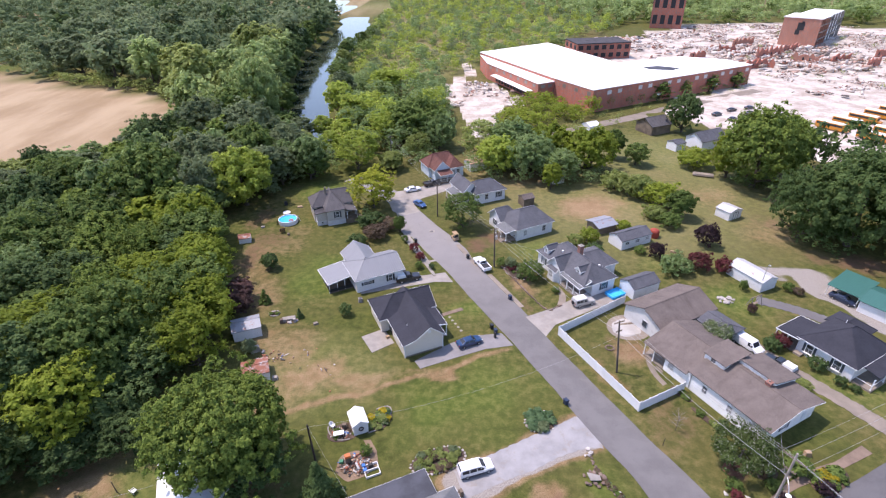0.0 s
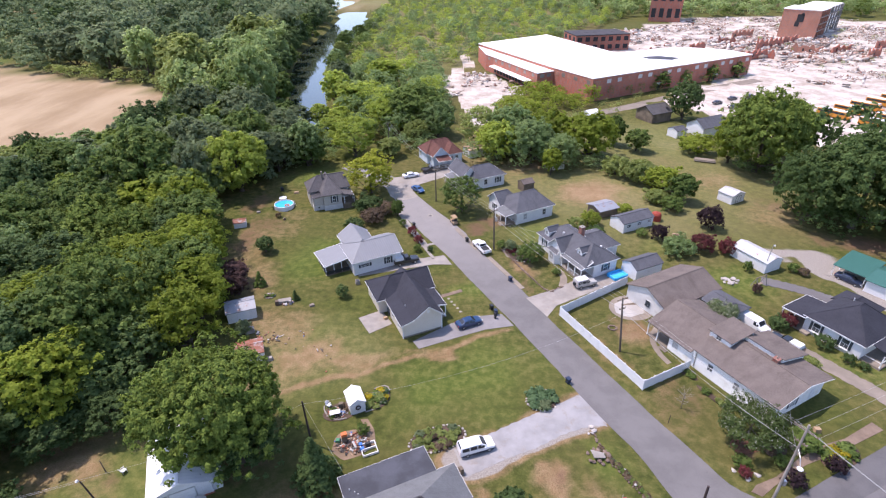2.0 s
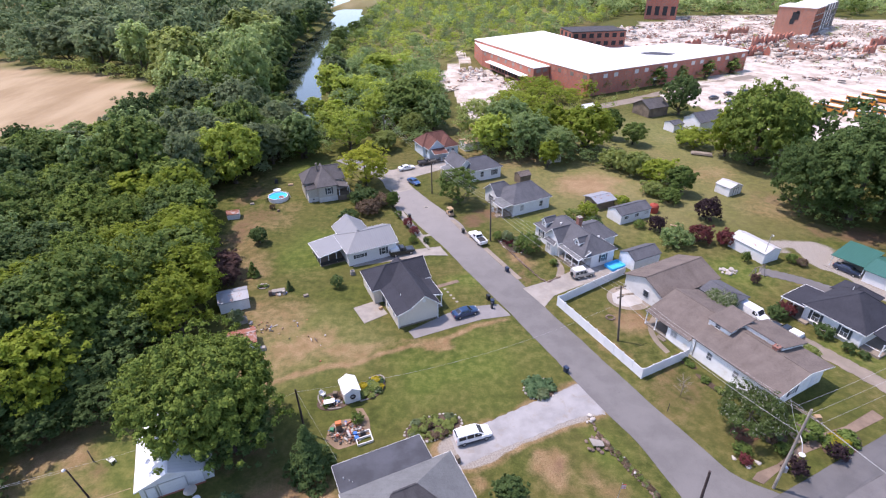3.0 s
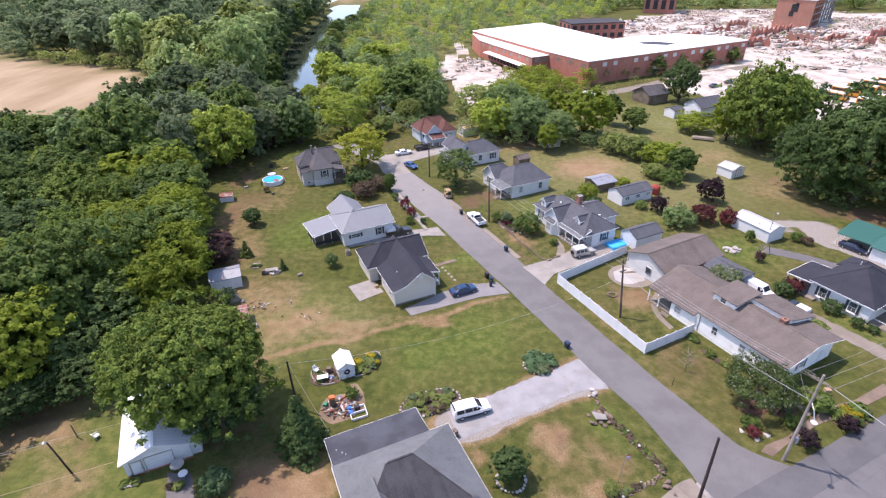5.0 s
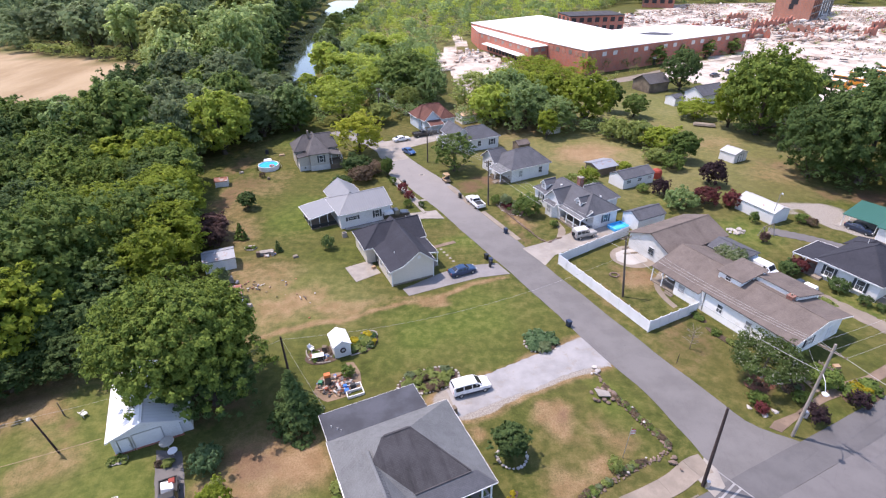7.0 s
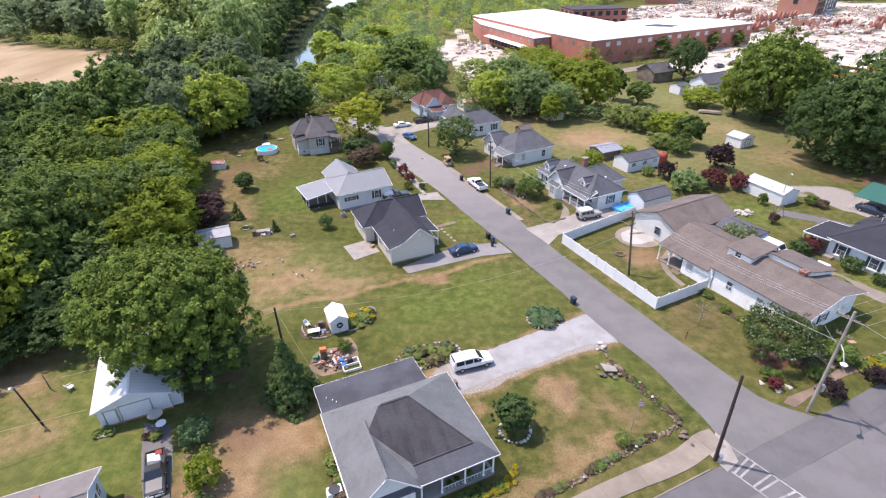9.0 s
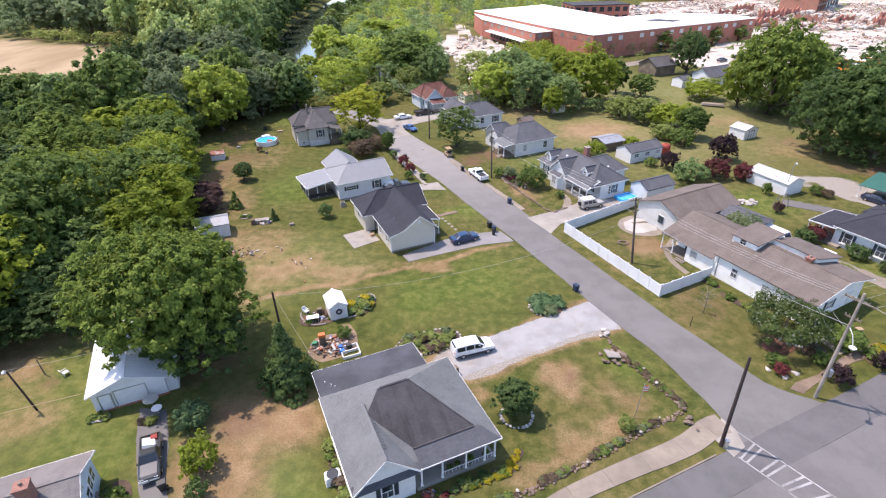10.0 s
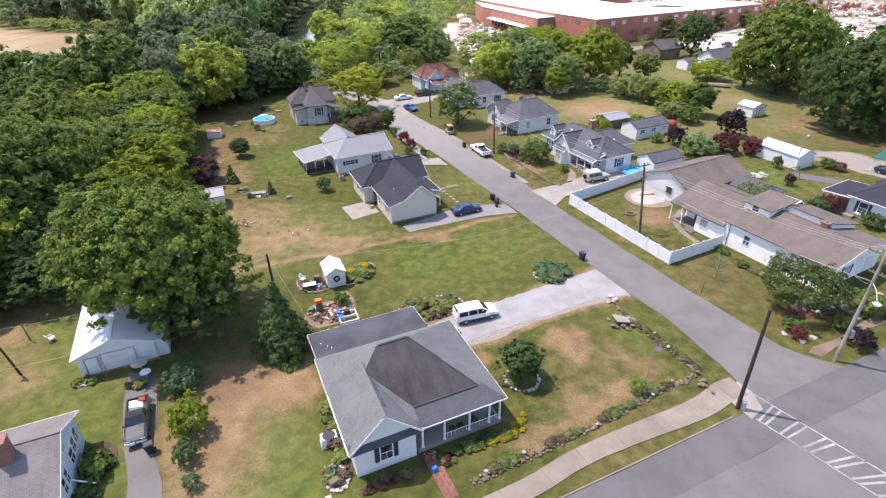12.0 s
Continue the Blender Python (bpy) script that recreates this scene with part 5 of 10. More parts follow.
# ---- houses ----
def house_corner():
    """The grey-roofed house with the porch, at the crossing."""
    h = thing("house", -6.8, 26.0, 0, 23.5, "white bungalow with grey shingled hip roof and front porch", "house")
    wl, rf = M["siding_white"], M["shingle_grey"]
    bm = BM()
    box(bm, 0.45, 13.1, 2.1, 11.0, 0.0, 3.1)
    part("wall", bm, wl, h)
    part("roof", roof_mesh(-0.1, 13.6, 0.0, 11.5, 3.25, 7.0, "x", 4.7, 6.3, off=0.85), rf, h)
    wing(h, -0.05, 5.85, -0.2, 6.4, 3.3, 6.15, "y", wall=wl, roof=rf, over=0.45, bare=(1,))
    # pent eave below the gable
    lean_roof(h, [(0.0, -0.25, 3.2), (5.8, -0.25, 3.2), (5.8, 0.5, 3.62), (0.0, 0.5, 3.62)], M["shingle_slate"], 0.08, False, "pent_roof")
    # stained shingles of the older slope
    k = 3.75 / 6.6
    z = lambda v: 3.25 + k * v + 0.035
    bm = BM()
    pts = [(5.8, 1.55), (11.5, 1.55), (7.35, 6.58), (4.5, 6.58), (2.92, 4.95)]
    top = [bm.verts.new((x, y, z(y))) for x, y in pts]
    low = [bm.verts.new((x, y, z(y) - 0.06)) for x, y in pts]
    bm.faces.new(top); bm.faces.new(low[::-1])
    for i in range(5):
        bm.faces.new((low[i], low[(i + 1) % 5], top[(i + 1) % 5], top[i]))
    part("old_shingles", bm, M["shingle_stained"], h, "blackened old shingle slope")
    bm = BM()
    pts = [(5.85, 0.02), (13.45, 0.02), (12.05, 1.5), (5.8, 1.5)]
    top = [bm.verts.new((x, y, z(y) - 0.012)) for x, y in pts]
    low = [bm.verts.new((x, y, z(y) - 0.06)) for x, y in pts]
    bm.faces.new(top); bm.faces.new(low[::-1])
    for i in range(4):
        bm.faces.new((low[i], low[(i + 1) % 4], top[(i + 1) % 4], top[i]))
    part("porch_shingles", bm, M["shingle_slate"], h, "darker shingles over the porch")
    bm = BM()
    bar(bm, (5.75, 1.52, z(1.52) + 0.02), (11.55, 1.52, z(1.52) + 0.02), 0.16, 0.06)
    bar(bm, (4.7, 6.6, 7.03), (7.3, 6.6, 7.03), 0.2, 0.05)
    bar(bm, (7.35, 6.6, 7.02), (11.55, 1.55, z(1.55) + 0.02), 0.14, 0.04)
    part("ridge_cap", bm, M["shingle_stained"], h, "black ridge capping")
    for a, b in (((-0.12, 0, 3.16), (-0.12, 11.5, 3.16)), ((5.8, -0.03, 3.16), (13.6, -0.03, 3.16)), ((13.62, 0, 3.16), (13.62, 11.5, 3.16)), ((11.2, 11.53, 3.16), (13.6, 11.53, 3.16))):
        bm = BM()
        bar(bm, a, b, 0.05, 0.12)
        part("gutter", bm, M["white"], h, "white gutter")
    # rear addition
    bm = BM()
    box(bm, 0.5, 10.9, 11.0, 15.2, 0, 2.75)
    part("rear_wall", bm, wl, h)
    lean_roof(h, [(0.05, 11.2, 3.34), (11.2, 11.2, 3.34), (11.2, 15.6, 2.95), (0.05, 15.6, 2.95)], M["membrane"], 0.16, False)
    for a, b in (((0.02, 11.2, 3.26), (0.02, 15.6, 2.87)), ((0.05, 15.63, 2.87), (11.2, 15.63, 2.87)), ((11.23, 11.6, 3.2), (11.23, 15.6, 2.87))):
        board(h, a, b, 0.03, 0.12)
    for x, y in ((1.4, 12.6), (1.7, 12.2), (0.9, 13.2)):
        vent(h, x, y, 3.2, 0.05, 0.25)
    # porch
    deck(h, 5.6, 13.3, 0.35, 2.1, 0.45, M["concrete_pale"])
    bm = BM()
    box(bm, 5.8, 13.3, 0.3, 0.55, 2.75, 3.08)
    part("beam", bm, M["white"], h)
    for x in (6.05, 8.0, 10.3, 12.2, 13.2):
        post(h, x, 0.45, 0.45, 2.8)
    for x0, x1 in ((8.1, 10.2), (10.4, 12.1), (12.3, 13.1)):
        railing(h, (x0, 0.45), (x1, 0.45), 0.55, 1.05, M["white"], 0.05, 0.3, "low white porch railing")
    for x, y, r_ in ((8.9, 0.9, 0.35), (9.7, 1.0, 0.3), (11.0, 0.9, 0.42), (12.6, 1.0, 0.35)):
        pl = new("porch_plant", TEMPLATE["plant"][0]); pl.parent = h
        pl.matrix_basis = pose(x, y, 0.45, 0, 0, 90 * x) @ Matrix.Diagonal((r_, r_, r_ * 1.2, 1))
    door(h, 7.0, 2.08, -90, 0.45, 0.95, 2.0, M["dark"])
    for x in (9.2, 11.7):
        window(h, x, 2.08, -90, 1.1, 0.9, 1.4, False)
    window(h, 2.9, 0.24, -90, 1.0, 0.95, 1.55)
    for y in (3.2, 6.2, 9.0):
        window(h, 0.43, y, 180, 1.1, 0.85, 1.4, False)
        window(h, 13.12, y, 0, 1.1, 0.85, 1.4, False)
    # mast and ladder marks on the roof
    bm = BM()
    for x in (3.12, 3.42):
        bar(bm, (x, 1.0, 6.17 - (x - 2.9) * 0.966), (x, 4.6, 6.17 - (x - 2.9) * 0.966), 0.04, 0.05)
    for y in np.arange(1.2, 4.6, 0.35):
        bar(bm, (3.12, y, 5.96), (3.42, y, 5.67), 0.03, 0.03)
    part("roof_ladder", bm, M["shingle_slate"], h, "thin dark strips up the roof")
    return h


def house_charcoal():
    h = thing("house", -6.85, 69.2, 0, 23.5, "beige house with new charcoal shingle gable roof", "house")
    wl, rf = M["siding_beige"], M["shingle_dark"]
    # front wing: steep gable whose west slope flattens towards the eave
    prof = [(-0.35, 2.95), (1.95, 3.55), (4.75, 5.5), (7.65, 3.0)]
    bm = BM()
    rows = [[[bm.verts.new((x, y, z - d)) for x, z in prof] for y in (-0.4, 13.4)] for d in (0.0, 0.16)]
    for i in range(3):
        bm.faces.new((rows[0][0][i], rows[0][0][i + 1], rows[0][1][i + 1], rows[0][1][i]))
        bm.faces.new((rows[1][0][i + 1], rows[1][0][i], rows[1][1][i], rows[1][1][i + 1]))
        bm.faces.new((rows[1][0][i], rows[1][0][i + 1], rows[0][0][i + 1], rows[0][0][i]))
    for i in (0, 3):
        bm.faces.new((rows[0][0][i], rows[0][1][i], rows[1][1][i], rows[1][0][i]))
    bmesh.ops.recalc_face_normals(bm, faces=bm.faces)
    part("roof", bm, rf, h)
    bm = BM()
    ring_ = [(0.0, 0.0), (7.2, 0.0), (7.2, 3.1), (4.75, 5.3), (1.95, 3.38), (0.0, 2.9)]
    a = [bm.verts.new((x, 0.0, z)) for x, z in ring_]
    b = [bm.verts.new((x, 9.0, z)) for x, z in ring_]
    bm.faces.new(a); bm.faces.new(b[::-1])
    for i in range(6):
        bm.faces.new((a[i], b[i], b[(i + 1) % 6], a[(i + 1) % 6]))
    bmesh.ops.recalc_face_normals(bm, faces=bm.faces)
    part("wall", bm, wl, h)
    for (x0, z0), (x1, z1) in zip(prof, prof[1:]):
        board(h, (x0, -0.43, z0 - 0.1), (x1, -0.43, z1 - 0.1))
    board(h, (-0.38, -0.4, 2.86), (-0.38, 8.6, 2.86)); board(h, (7.68, -0.4, 2.9), (7.68, 2.4, 2.9))
    wing(h, -1.9, 9.4, 8.0, 15.4, 3.0, 5.5, "x", 3.9, 0.0, wall=wl, roof=rf)
    bm = BM(); bar(bm, (4.75, -0.4, 5.51), (4.75, 11.7, 5.51), 0.26, 0.05); part("ridge_cap", bm, rf, h)
    lean_roof(h, [(7.3, 2.4, 3.2), (9.2, 2.4, 2.75), (9.2, 8.4, 2.75), (7.3, 8.4, 3.2)], rf)
    for y in (2.6, 5.4, 8.1):
        post(h, 9.05, y, 0.1, 2.65)
    deck(h, 7.2, 9.2, 2.5, 8.2, 0.15, M["concrete"])
    door(h, 7.22, 5.0, 0, 0.2)
    window(h, 7.22, 7.0, 0, 1.0, 0.9, 1.4, False)
    for y in (2.0, 5.2):
        window(h, -0.02, y, 180, 1.1, 0.8, 1.2, False)
    door(h, -0.02, 7.4, 180, 0.15, 1.6, 2.0, M["glass"])
    window(h, -1.52, 12.0, 180, 1.1, 0.8, 1.2, False)
    bm = BM()
    tube(bm, [((4.75, -0.06, 4.3), 0.3), ((4.75, 0.01, 4.3), 0.3)], 16)
    part("gable_vent", bm, M["white"], h, "round white gable vent")
    for x, y in ((0.02, -0.02), (7.18, -0.02)):
        bm = BM(); bar(bm, (x, y, 0.0), (x, y, 2.85), 0.14); part("corner_board", bm, M["white"], h)
    bm = BM(); box(bm, -0.03, 7.23, -0.03, 0.02, 0.0, 0.3); part("foundation", bm, M["concrete"], h, "low grey foundation strip")
    vent(h, 2.0, 4.0, 3.5)
    return h


def house_metal():
    h = thing("house", -17.3, 87.4, 0, 26, "white house with grey metal roof and side porch", "house")
    wl, rf = M["siding_white"], M["metal_roof"]
    wing(h, -0.2, 10.8, 1.2, 10.2, 3.1, 5.1, "x", 3.6, 0.0, wall=wl, roof=rf)
    wing(h, 0.6, 7.2, 6.0, 14.2, 3.1, 5.3, "y", wall=wl, roof=rf, bare=(0,))
    lean_roof(h, [(-5.2, 3.6, 2.45), (0.3, 3.9, 3.15), (0.3, 10.4, 3.15), (-5.6, 10.4, 2.45)], rf)
    deck(h, -4.9, 0.2, 4.0, 10.2, 0.25)
    for x, y in ((-4.9, 4.1), (-3.2, 4.1), (-1.6, 4.1), (-4.9, 6.2), (-4.9, 8.2), (-4.9, 10.1)):
        post(h, x, y, 0.2, 2.5, 0.12)
    bm = BM()
    box(bm, -4.85, -0.1, 4.0, 4.1, 0.25, 0.95)
    box(bm, -4.95, -4.85, 4.0, 10.0, 0.25, 0.95)
    part("screen_panel", bm, M["dark"], h, "dark porch screen panels")
    window(h, 2.6, 1.58, -90, 1.5, 1.7, 0.7)
    window(h, 7.6, 1.58, -90, 1.0, 0.8, 1.4)
    bm = BM()
    box(bm, 10.4, 12.2, 3.5, 7.5, 0.0, 0.4)
    part("front_step", bm, M["concrete"], h)
    return h


def house_ranch():
    h = thing("house", 36.5, 66, 0, -63, "long white ranch house with brown shingle roof and dormer", "house")
    wl, rf = M["stucco_white"], M["shingle_brown"]
    wing(h, -4.2, 4.7, -0.2, 12.6, 2.75, 5.0, "x", roof=rf, walls=False, trim=False, off=0.1)
    wing(h, 4.7, 18.8, 0.0, 12.6, 3.5, 5.0, "x", roof=rf, walls=False, trim=False, off=0.0)
    bm = BM()
    box(bm, 0.3, 4.8, 0.25, 12.2, 0.0, 2.68)
    box(bm, 4.8, 18.0, 0.4, 12.2, 0.0, 3.36)
    box(bm, -3.4, 0.3, 2.8, 12.2, 0.0, 2.68)
    for x, y0, zl in ((17.8, 0.4, 3.35), (-3.4, 2.8, 2.67)):
        vs = [[bm.verts.new((xx, y, z)) for y, z in ((y0, zl), (12.2, zl), (6.3, 4.78))] for xx in (x, x + 0.2)]
        bm.faces.new(vs[0][::-1]); bm.faces.new(vs[1])
        for i in range(3):
            bm.faces.new((vs[0][i], vs[0][(i + 1) % 3], vs[1][(i + 1) % 3], vs[1][i]))
    part("wall", bm, wl, h)
    for x, y in ((-3.9, 0.1), (-3.9, 2.6), (-1.9, 0.1)):
        post(h, x, y, 0.1, 2.7)
    deck(h, -4.0, 0.3, 0.0, 2.8, 0.2, M["concrete"])
    door(h, -1.2, 2.78, -90, 0.2, 0.95, 2.0, M["dark"])
    window(h, -2.6, 2.78, -90, 1.0, 0.9, 1.3, False)
    # dormer
    bm = BM(); hexa(bm, [(4.3, 4.0, 3.7), (7.9, 4.0, 3.7), (7.9, 9.3, 3.7), (4.3, 9.3, 3.7)], [(4.3, 4.0, 5.36), (7.9, 4.0, 5.36), (7.9, 9.3, 5.7), (4.3, 9.3, 5.7)]); part("dormer_wall", bm, wl, h)
    lean_roof(h, [(4.0, 3.72, 5.42), (8.2, 3.72, 5.42), (8.2, 9.4, 5.82), (4.0, 9.4, 5.82)], rf, 0.12, False, "dormer_roof")
    window(h, 5.9, 3.97, -90, 4.5, 0.8, 0.75, False)
    # the rear rooms stand a little higher than the ridge
    bm = BM()
    vs = [[bm.verts.new((x, y, z)) for y, z in ((7.3, 2.9), (13.2, 2.9), (13.2, 3.95), (7.3, 5.42))] for x in (8.0, 13.9)]
    bm.faces.new(vs[0][::-1]); bm.faces.new(vs[1])
    for i in range(4):
        bm.faces.new((vs[0][i], vs[0][(i + 1) % 4], vs[1][(i + 1) % 4], vs[1][i]))
    box(bm, 8.0, 13.9, 9.0, 13.2, 0.0, 2.9)
    bmesh.ops.recalc_face_normals(bm, faces=bm.faces)
    part("wall", bm, wl, h)
    lean_roof(h, [(7.7, 7.1, 5.6), (14.2, 7.1, 5.6), (14.2, 13.7, 3.95), (7.7, 13.7, 3.95)], rf, trim=False)
    chimney(h, 13.4, 6.6, 4.6, 5.45, 0.8)
    window(h, 1.6, 0.23, -90, 1.0, 1.1, 1.2, False)
    for x in (8.0, 12.4, 16.0):
        window(h, x, 0.38, -90, 1.4, 0.8, 1.2, False)
    for a, b in (((18.83, 0.0, 3.4), (18.83, 6.3, 4.9)), ((18.83, 6.3, 4.9), (18.83, 12.6, 3.4))):
        board(h, a, b)
    bm = BM(); bar(bm, (5.4, 0.33, 0.2), (5.4, 0.33, 3.3), 0.07); part("downpipe", bm, M["concrete"], h)
    for k in range(2):
        bm = BM(); box(bm, -0.6, 0.9, -0.9 + 0.3 * k, -0.6 + 0.3 * k, 0.0, 0.12 + 0.12 * k); part("porch_step", bm, M["concrete"], h)
    window(h, 18.02, 5.0, 0, 1.0, 1.2, 1.2)
    door(h, 18.02, 9.6, 0, 0.2)
    # garage wing
    wing(h, -14.0, -4.4, 4.4, 18.8, 3.0, 5.0, "y", wall=M["stucco"], roof=rf, trim=False)
    window(h, -8.6, 4.78, -90, 1.2, 0.9, 1.1, False)
    bm = BM()
    for k in range(6):
        box(bm, -9.15, -8.05, 4.66, 4.70, 1.1 + 0.22 * k, 1.24 + 0.22 * k)
    part("louvre", bm, M["shutter"], h, "dark slatted shutter")
    wing(h, -4.4, 1.6, 13.0, 18.6, 2.7, 3.6, "x", 0.0, 1.8, wall=wl, roof=M["shingle_slate"], walls=False, trim=False)
    for x, y in ((1.4, 13.3), (1.4, 18.3)):
        post(h, x, y, 0.1, 2.6)
    return h


def house_dormers():
    h = thing("house", 21.0, 100.5, 0, -64.5, "white cottage with dark shingle roof, dormers and porch", "house")
    wl, rf = M["siding_white"], M["shingle_slate"]
    wing(h, 0.0, 16.5, -0.3, 8.4, 3.2, 5.9, "x", 3.9, 3.5, wall=wl, roof=rf, walls=False)
    bm = BM()
    box(bm, 0.4, 9.4, 0.1, 8.0, 0, 3.1)
    box(bm, 9.4, 16.1, 2.2, 8.0, 0, 3.1)
    part("wall", bm, wl, h)
    # front gable
    wing(h, 5.0, 9.8, -1.1, 4.4, 3.3, 5.6, "y", wall=wl, roof=rf, bare=(1,))
    # rear wing with its own ridge
    wing(h, 4.0, 12.0, 6.0, 12.6, 3.0, 5.0, "y", 0.0, 2.4, wall=wl, roof=rf)
    # porch roof, paler and flatter, in front of the eastern half
    lean_roof(h, [(9.7, -1.1, 2.85), (16.3, -1.1, 2.85), (16.3, 1.7, 3.95), (9.7, 1.7, 3.95)], M["shingle_grey"], 0.12)
    for x, y0 in ((2.7, 0.2), (12.7, 0.9)):
        wing(h, x - 0.95, x + 0.95, y0, y0 + 3.0, 4.75, 5.65, "y", over=0.2, wall=wl, roof=rf, base=3.4, bare=(1,))
        window(h, x, y0 + 0.18, -90, 3.95, 0.55, 0.75, False)
    chimney(h, 8.6, 4.6, 5.0, 7.3, 0.9)
    bm = BM(); box(bm, 8.1, 9.1, 4.1, 5.1, 7.32, 7.55); part("chimney_cap", bm, M["concrete_pale"], h, "pale chimney cap")
    for x, y, z in ((5.5, 2.6, 4.9), (13.4, 5.8, 4.8), (6.4, 6.0, 4.9)):
        vent(h, x, y, z, 0.22, 0.35)
    deck(h, 9.6, 16.2, -0.9, 2.2, 0.4, M["concrete"])
    for x in (10.0, 12.0, 14.1, 16.0):
        post(h, x, -0.85, 0.4, 2.85)
    railing(h, (12.1, -0.85), (16.0, -0.85), 0.4, 1.25, M["white"]); railing(h, (16.0, -0.85), (16.0, 2.1), 0.4, 1.25, M["white"])
    door(h, 10.8, 2.18, -90, 0.4, 0.95, 2.0, M["dark"])
    window(h, 13.6, 2.18, -90, 1.1, 0.9, 1.4)
    bm = BM()
    slab(bm, [(5.7, -0.7), (6.3, -1.5), (8.3, -1.5), (8.9, -0.7)], 0.0, 2.6)
    part("bay", bm, wl, h)
    lean_roof(h, [(5.5, -1.65, 2.62), (9.1, -1.65, 2.62), (8.6, -0.6, 3.1), (6.0, -0.6, 3.1)], rf, 0.08)
    window(h, 7.3, -1.52, -90, 0.9, 1.2, 1.4, False)
    window(h, 2.6, 0.08, -90, 1.0, 0.8, 1.5)
    window(h, 16.12, 5.2, 0, 1.0, 1.0, 1.5)
    return h


def house_old():
    h = thing("house", -29.3, 118.9, 0, 21, "old cream house with weathered grey hip roof", "house")
    wl, rf = M["wall_cream"], M["shingle_old"]
    wing(h, -3.2, 7.4, 3.2, 10.4, 4.2, 7.0, "x", 3.0, 0.8, wall=wl, roof=rf, trim=False)
    wing(h, -0.4, 4.9, -0.4, 8.4, 4.2, 7.05, "y", 5.3, 0.0, wall=wl, roof=rf, bare=(1,), trim=False)
    bm = BM(); box(bm, -0.06, 4.56, -0.06, 3.0, 0.0, 1.3); part("foundation", bm, M["stucco"], h, "pale rendered basement wall")
    bm = BM(); box(bm, -2.5, -0.02, 1.0, 3.7, 0.0, 3.5); part("rear_wall", bm, wl, h)
    bm = BM(); box(bm, -2.55, -0.07, 0.95, 3.6, 0.0, 1.2); part("foundation", bm, M["stucco"], h, "pale rendered basement wall")
    lean_roof(h, [(-2.8, 0.7, 3.45), (0.2, 0.7, 3.75), (0.2, 4.2, 3.95), (-2.8, 4.2, 3.6)], M["shingle_stained"], trim=False)
    # side porch and steps
    lean_roof(h, [(4.5, -0.4, 4.0), (7.6, -0.4, 3.3), (7.6, 4.4, 3.3), (4.5, 4.4, 4.0)], rf, trim=False)
    deck(h, 4.6, 7.8, -0.6, 4.2, 1.3, M["wood"])
    for x, y in ((7.5, -0.4), (7.5, 1.8), (7.5, 4.0), (5.0, -0.4)):
        post(h, x, y, 0.0, 3.4)
    railing(h, (4.7, -0.5), (7.6, -0.5), 1.3, 2.2, M["wood"], 0.08, 0.35, "grey weathered porch railing"); railing(h, (7.65, -0.5), (7.65, 4.0), 1.3, 2.2, M["wood"], 0.08, 0.35, "grey weathered porch railing")
    bm = BM()
    for k in range(6):
        box(bm, 7.8 + 0.28 * k, 8.08 + 0.28 * k, 1.0, 2.4, 0.0, 1.2 - 0.2 * k)
    part("porch_step", bm, M["wood"], h)
    window(h, 2.6, -0.02, -90, 2.0, 0.85, 1.6)
    bm = BM(); tube(bm, [((-1.3, 0.93, 0.75), 0.2), ((-1.3, 0.97, 0.75), 0.2)], 12); part("basement_vent", bm, M["dark"], h, "round dark vent opening")
    window(h, -2.82, 7.0, 180, 1.9, 0.8, 1.4, False)
    window(h, -2.52, 2.4, 180, 1.8, 0.7, 1.2, False)
    bm = BM()
    tube(bm, [((1.0, 6.0, 6.2), 0.26), ((1.0, 6.0, 8.2), 0.24)], 8)
    part("stove_pipe", bm, M["concrete"], h)
    return h


def house_hip():
    h = thing("house", 17.7, 110.0, 0, 26.5, "white house with dark hip roof and street porch", "house")
    wl, rf = M["siding_white"], M["shingle_slate"]
    wing(h, -0.4, 10.8, -0.4, 9.6, 3.1, 5.9, "x", 4.1, 3.0, wall=wl, roof=rf)
    wing(h, -1.4, 5.0, 5.2, 11.4, 3.1, 5.5, "x", 0.0, 2.5, wall=wl, roof=rf)
    lean_roof(h, [(-2.9, 0.4, 2.6), (0.0, 0.0, 3.2), (0.0, 5.6, 3.2), (-2.9, 5.2, 2.6)], M["shingle_grey"])
    deck(h, -2.8, 0.0, 0.5, 5.1, 0.5, M["wood"])
    for y in (0.6, 2.8, 5.0):
        post(h, -2.7, y, 0.5, 2.6)
    railing(h, (-2.7, 2.9), (-2.7, 5.0), 0.5, 1.35, M["wood"], 0.07, 0.28, "brown wooden porch railing"); railing(h, (-2.7, 0.6), (-0.1, 0.6), 0.5, 1.35, M["wood"], 0.07, 0.34, "brown wooden porch railing")
    bm = BM()
    for k in range(3):
        box(bm, -3.1 - 0.28 * k, -2.82 - 0.28 * k, 1.2, 2.6, 0.0, 0.4 - 0.13 * k)
    part("porch_step", bm, M["concrete"], h)
    door(h, -0.02, 2.0, 180, 0.5)
    window(h, 2.4, -0.02, -90, 1.0, 0.9, 1.4, False)
    window(h, 7.9, -0.02, -90, 1.0, 0.9, 1.4, False)
    window(h, -1.02, 8.2, 180, 1.0, 0.9, 1.4)
    bm = BM(); bar(bm, (0.02, -0.02, 0.0), (0.02, -0.02, 3.0), 0.12); part("downpipe", bm, M["white"], h)
    return h


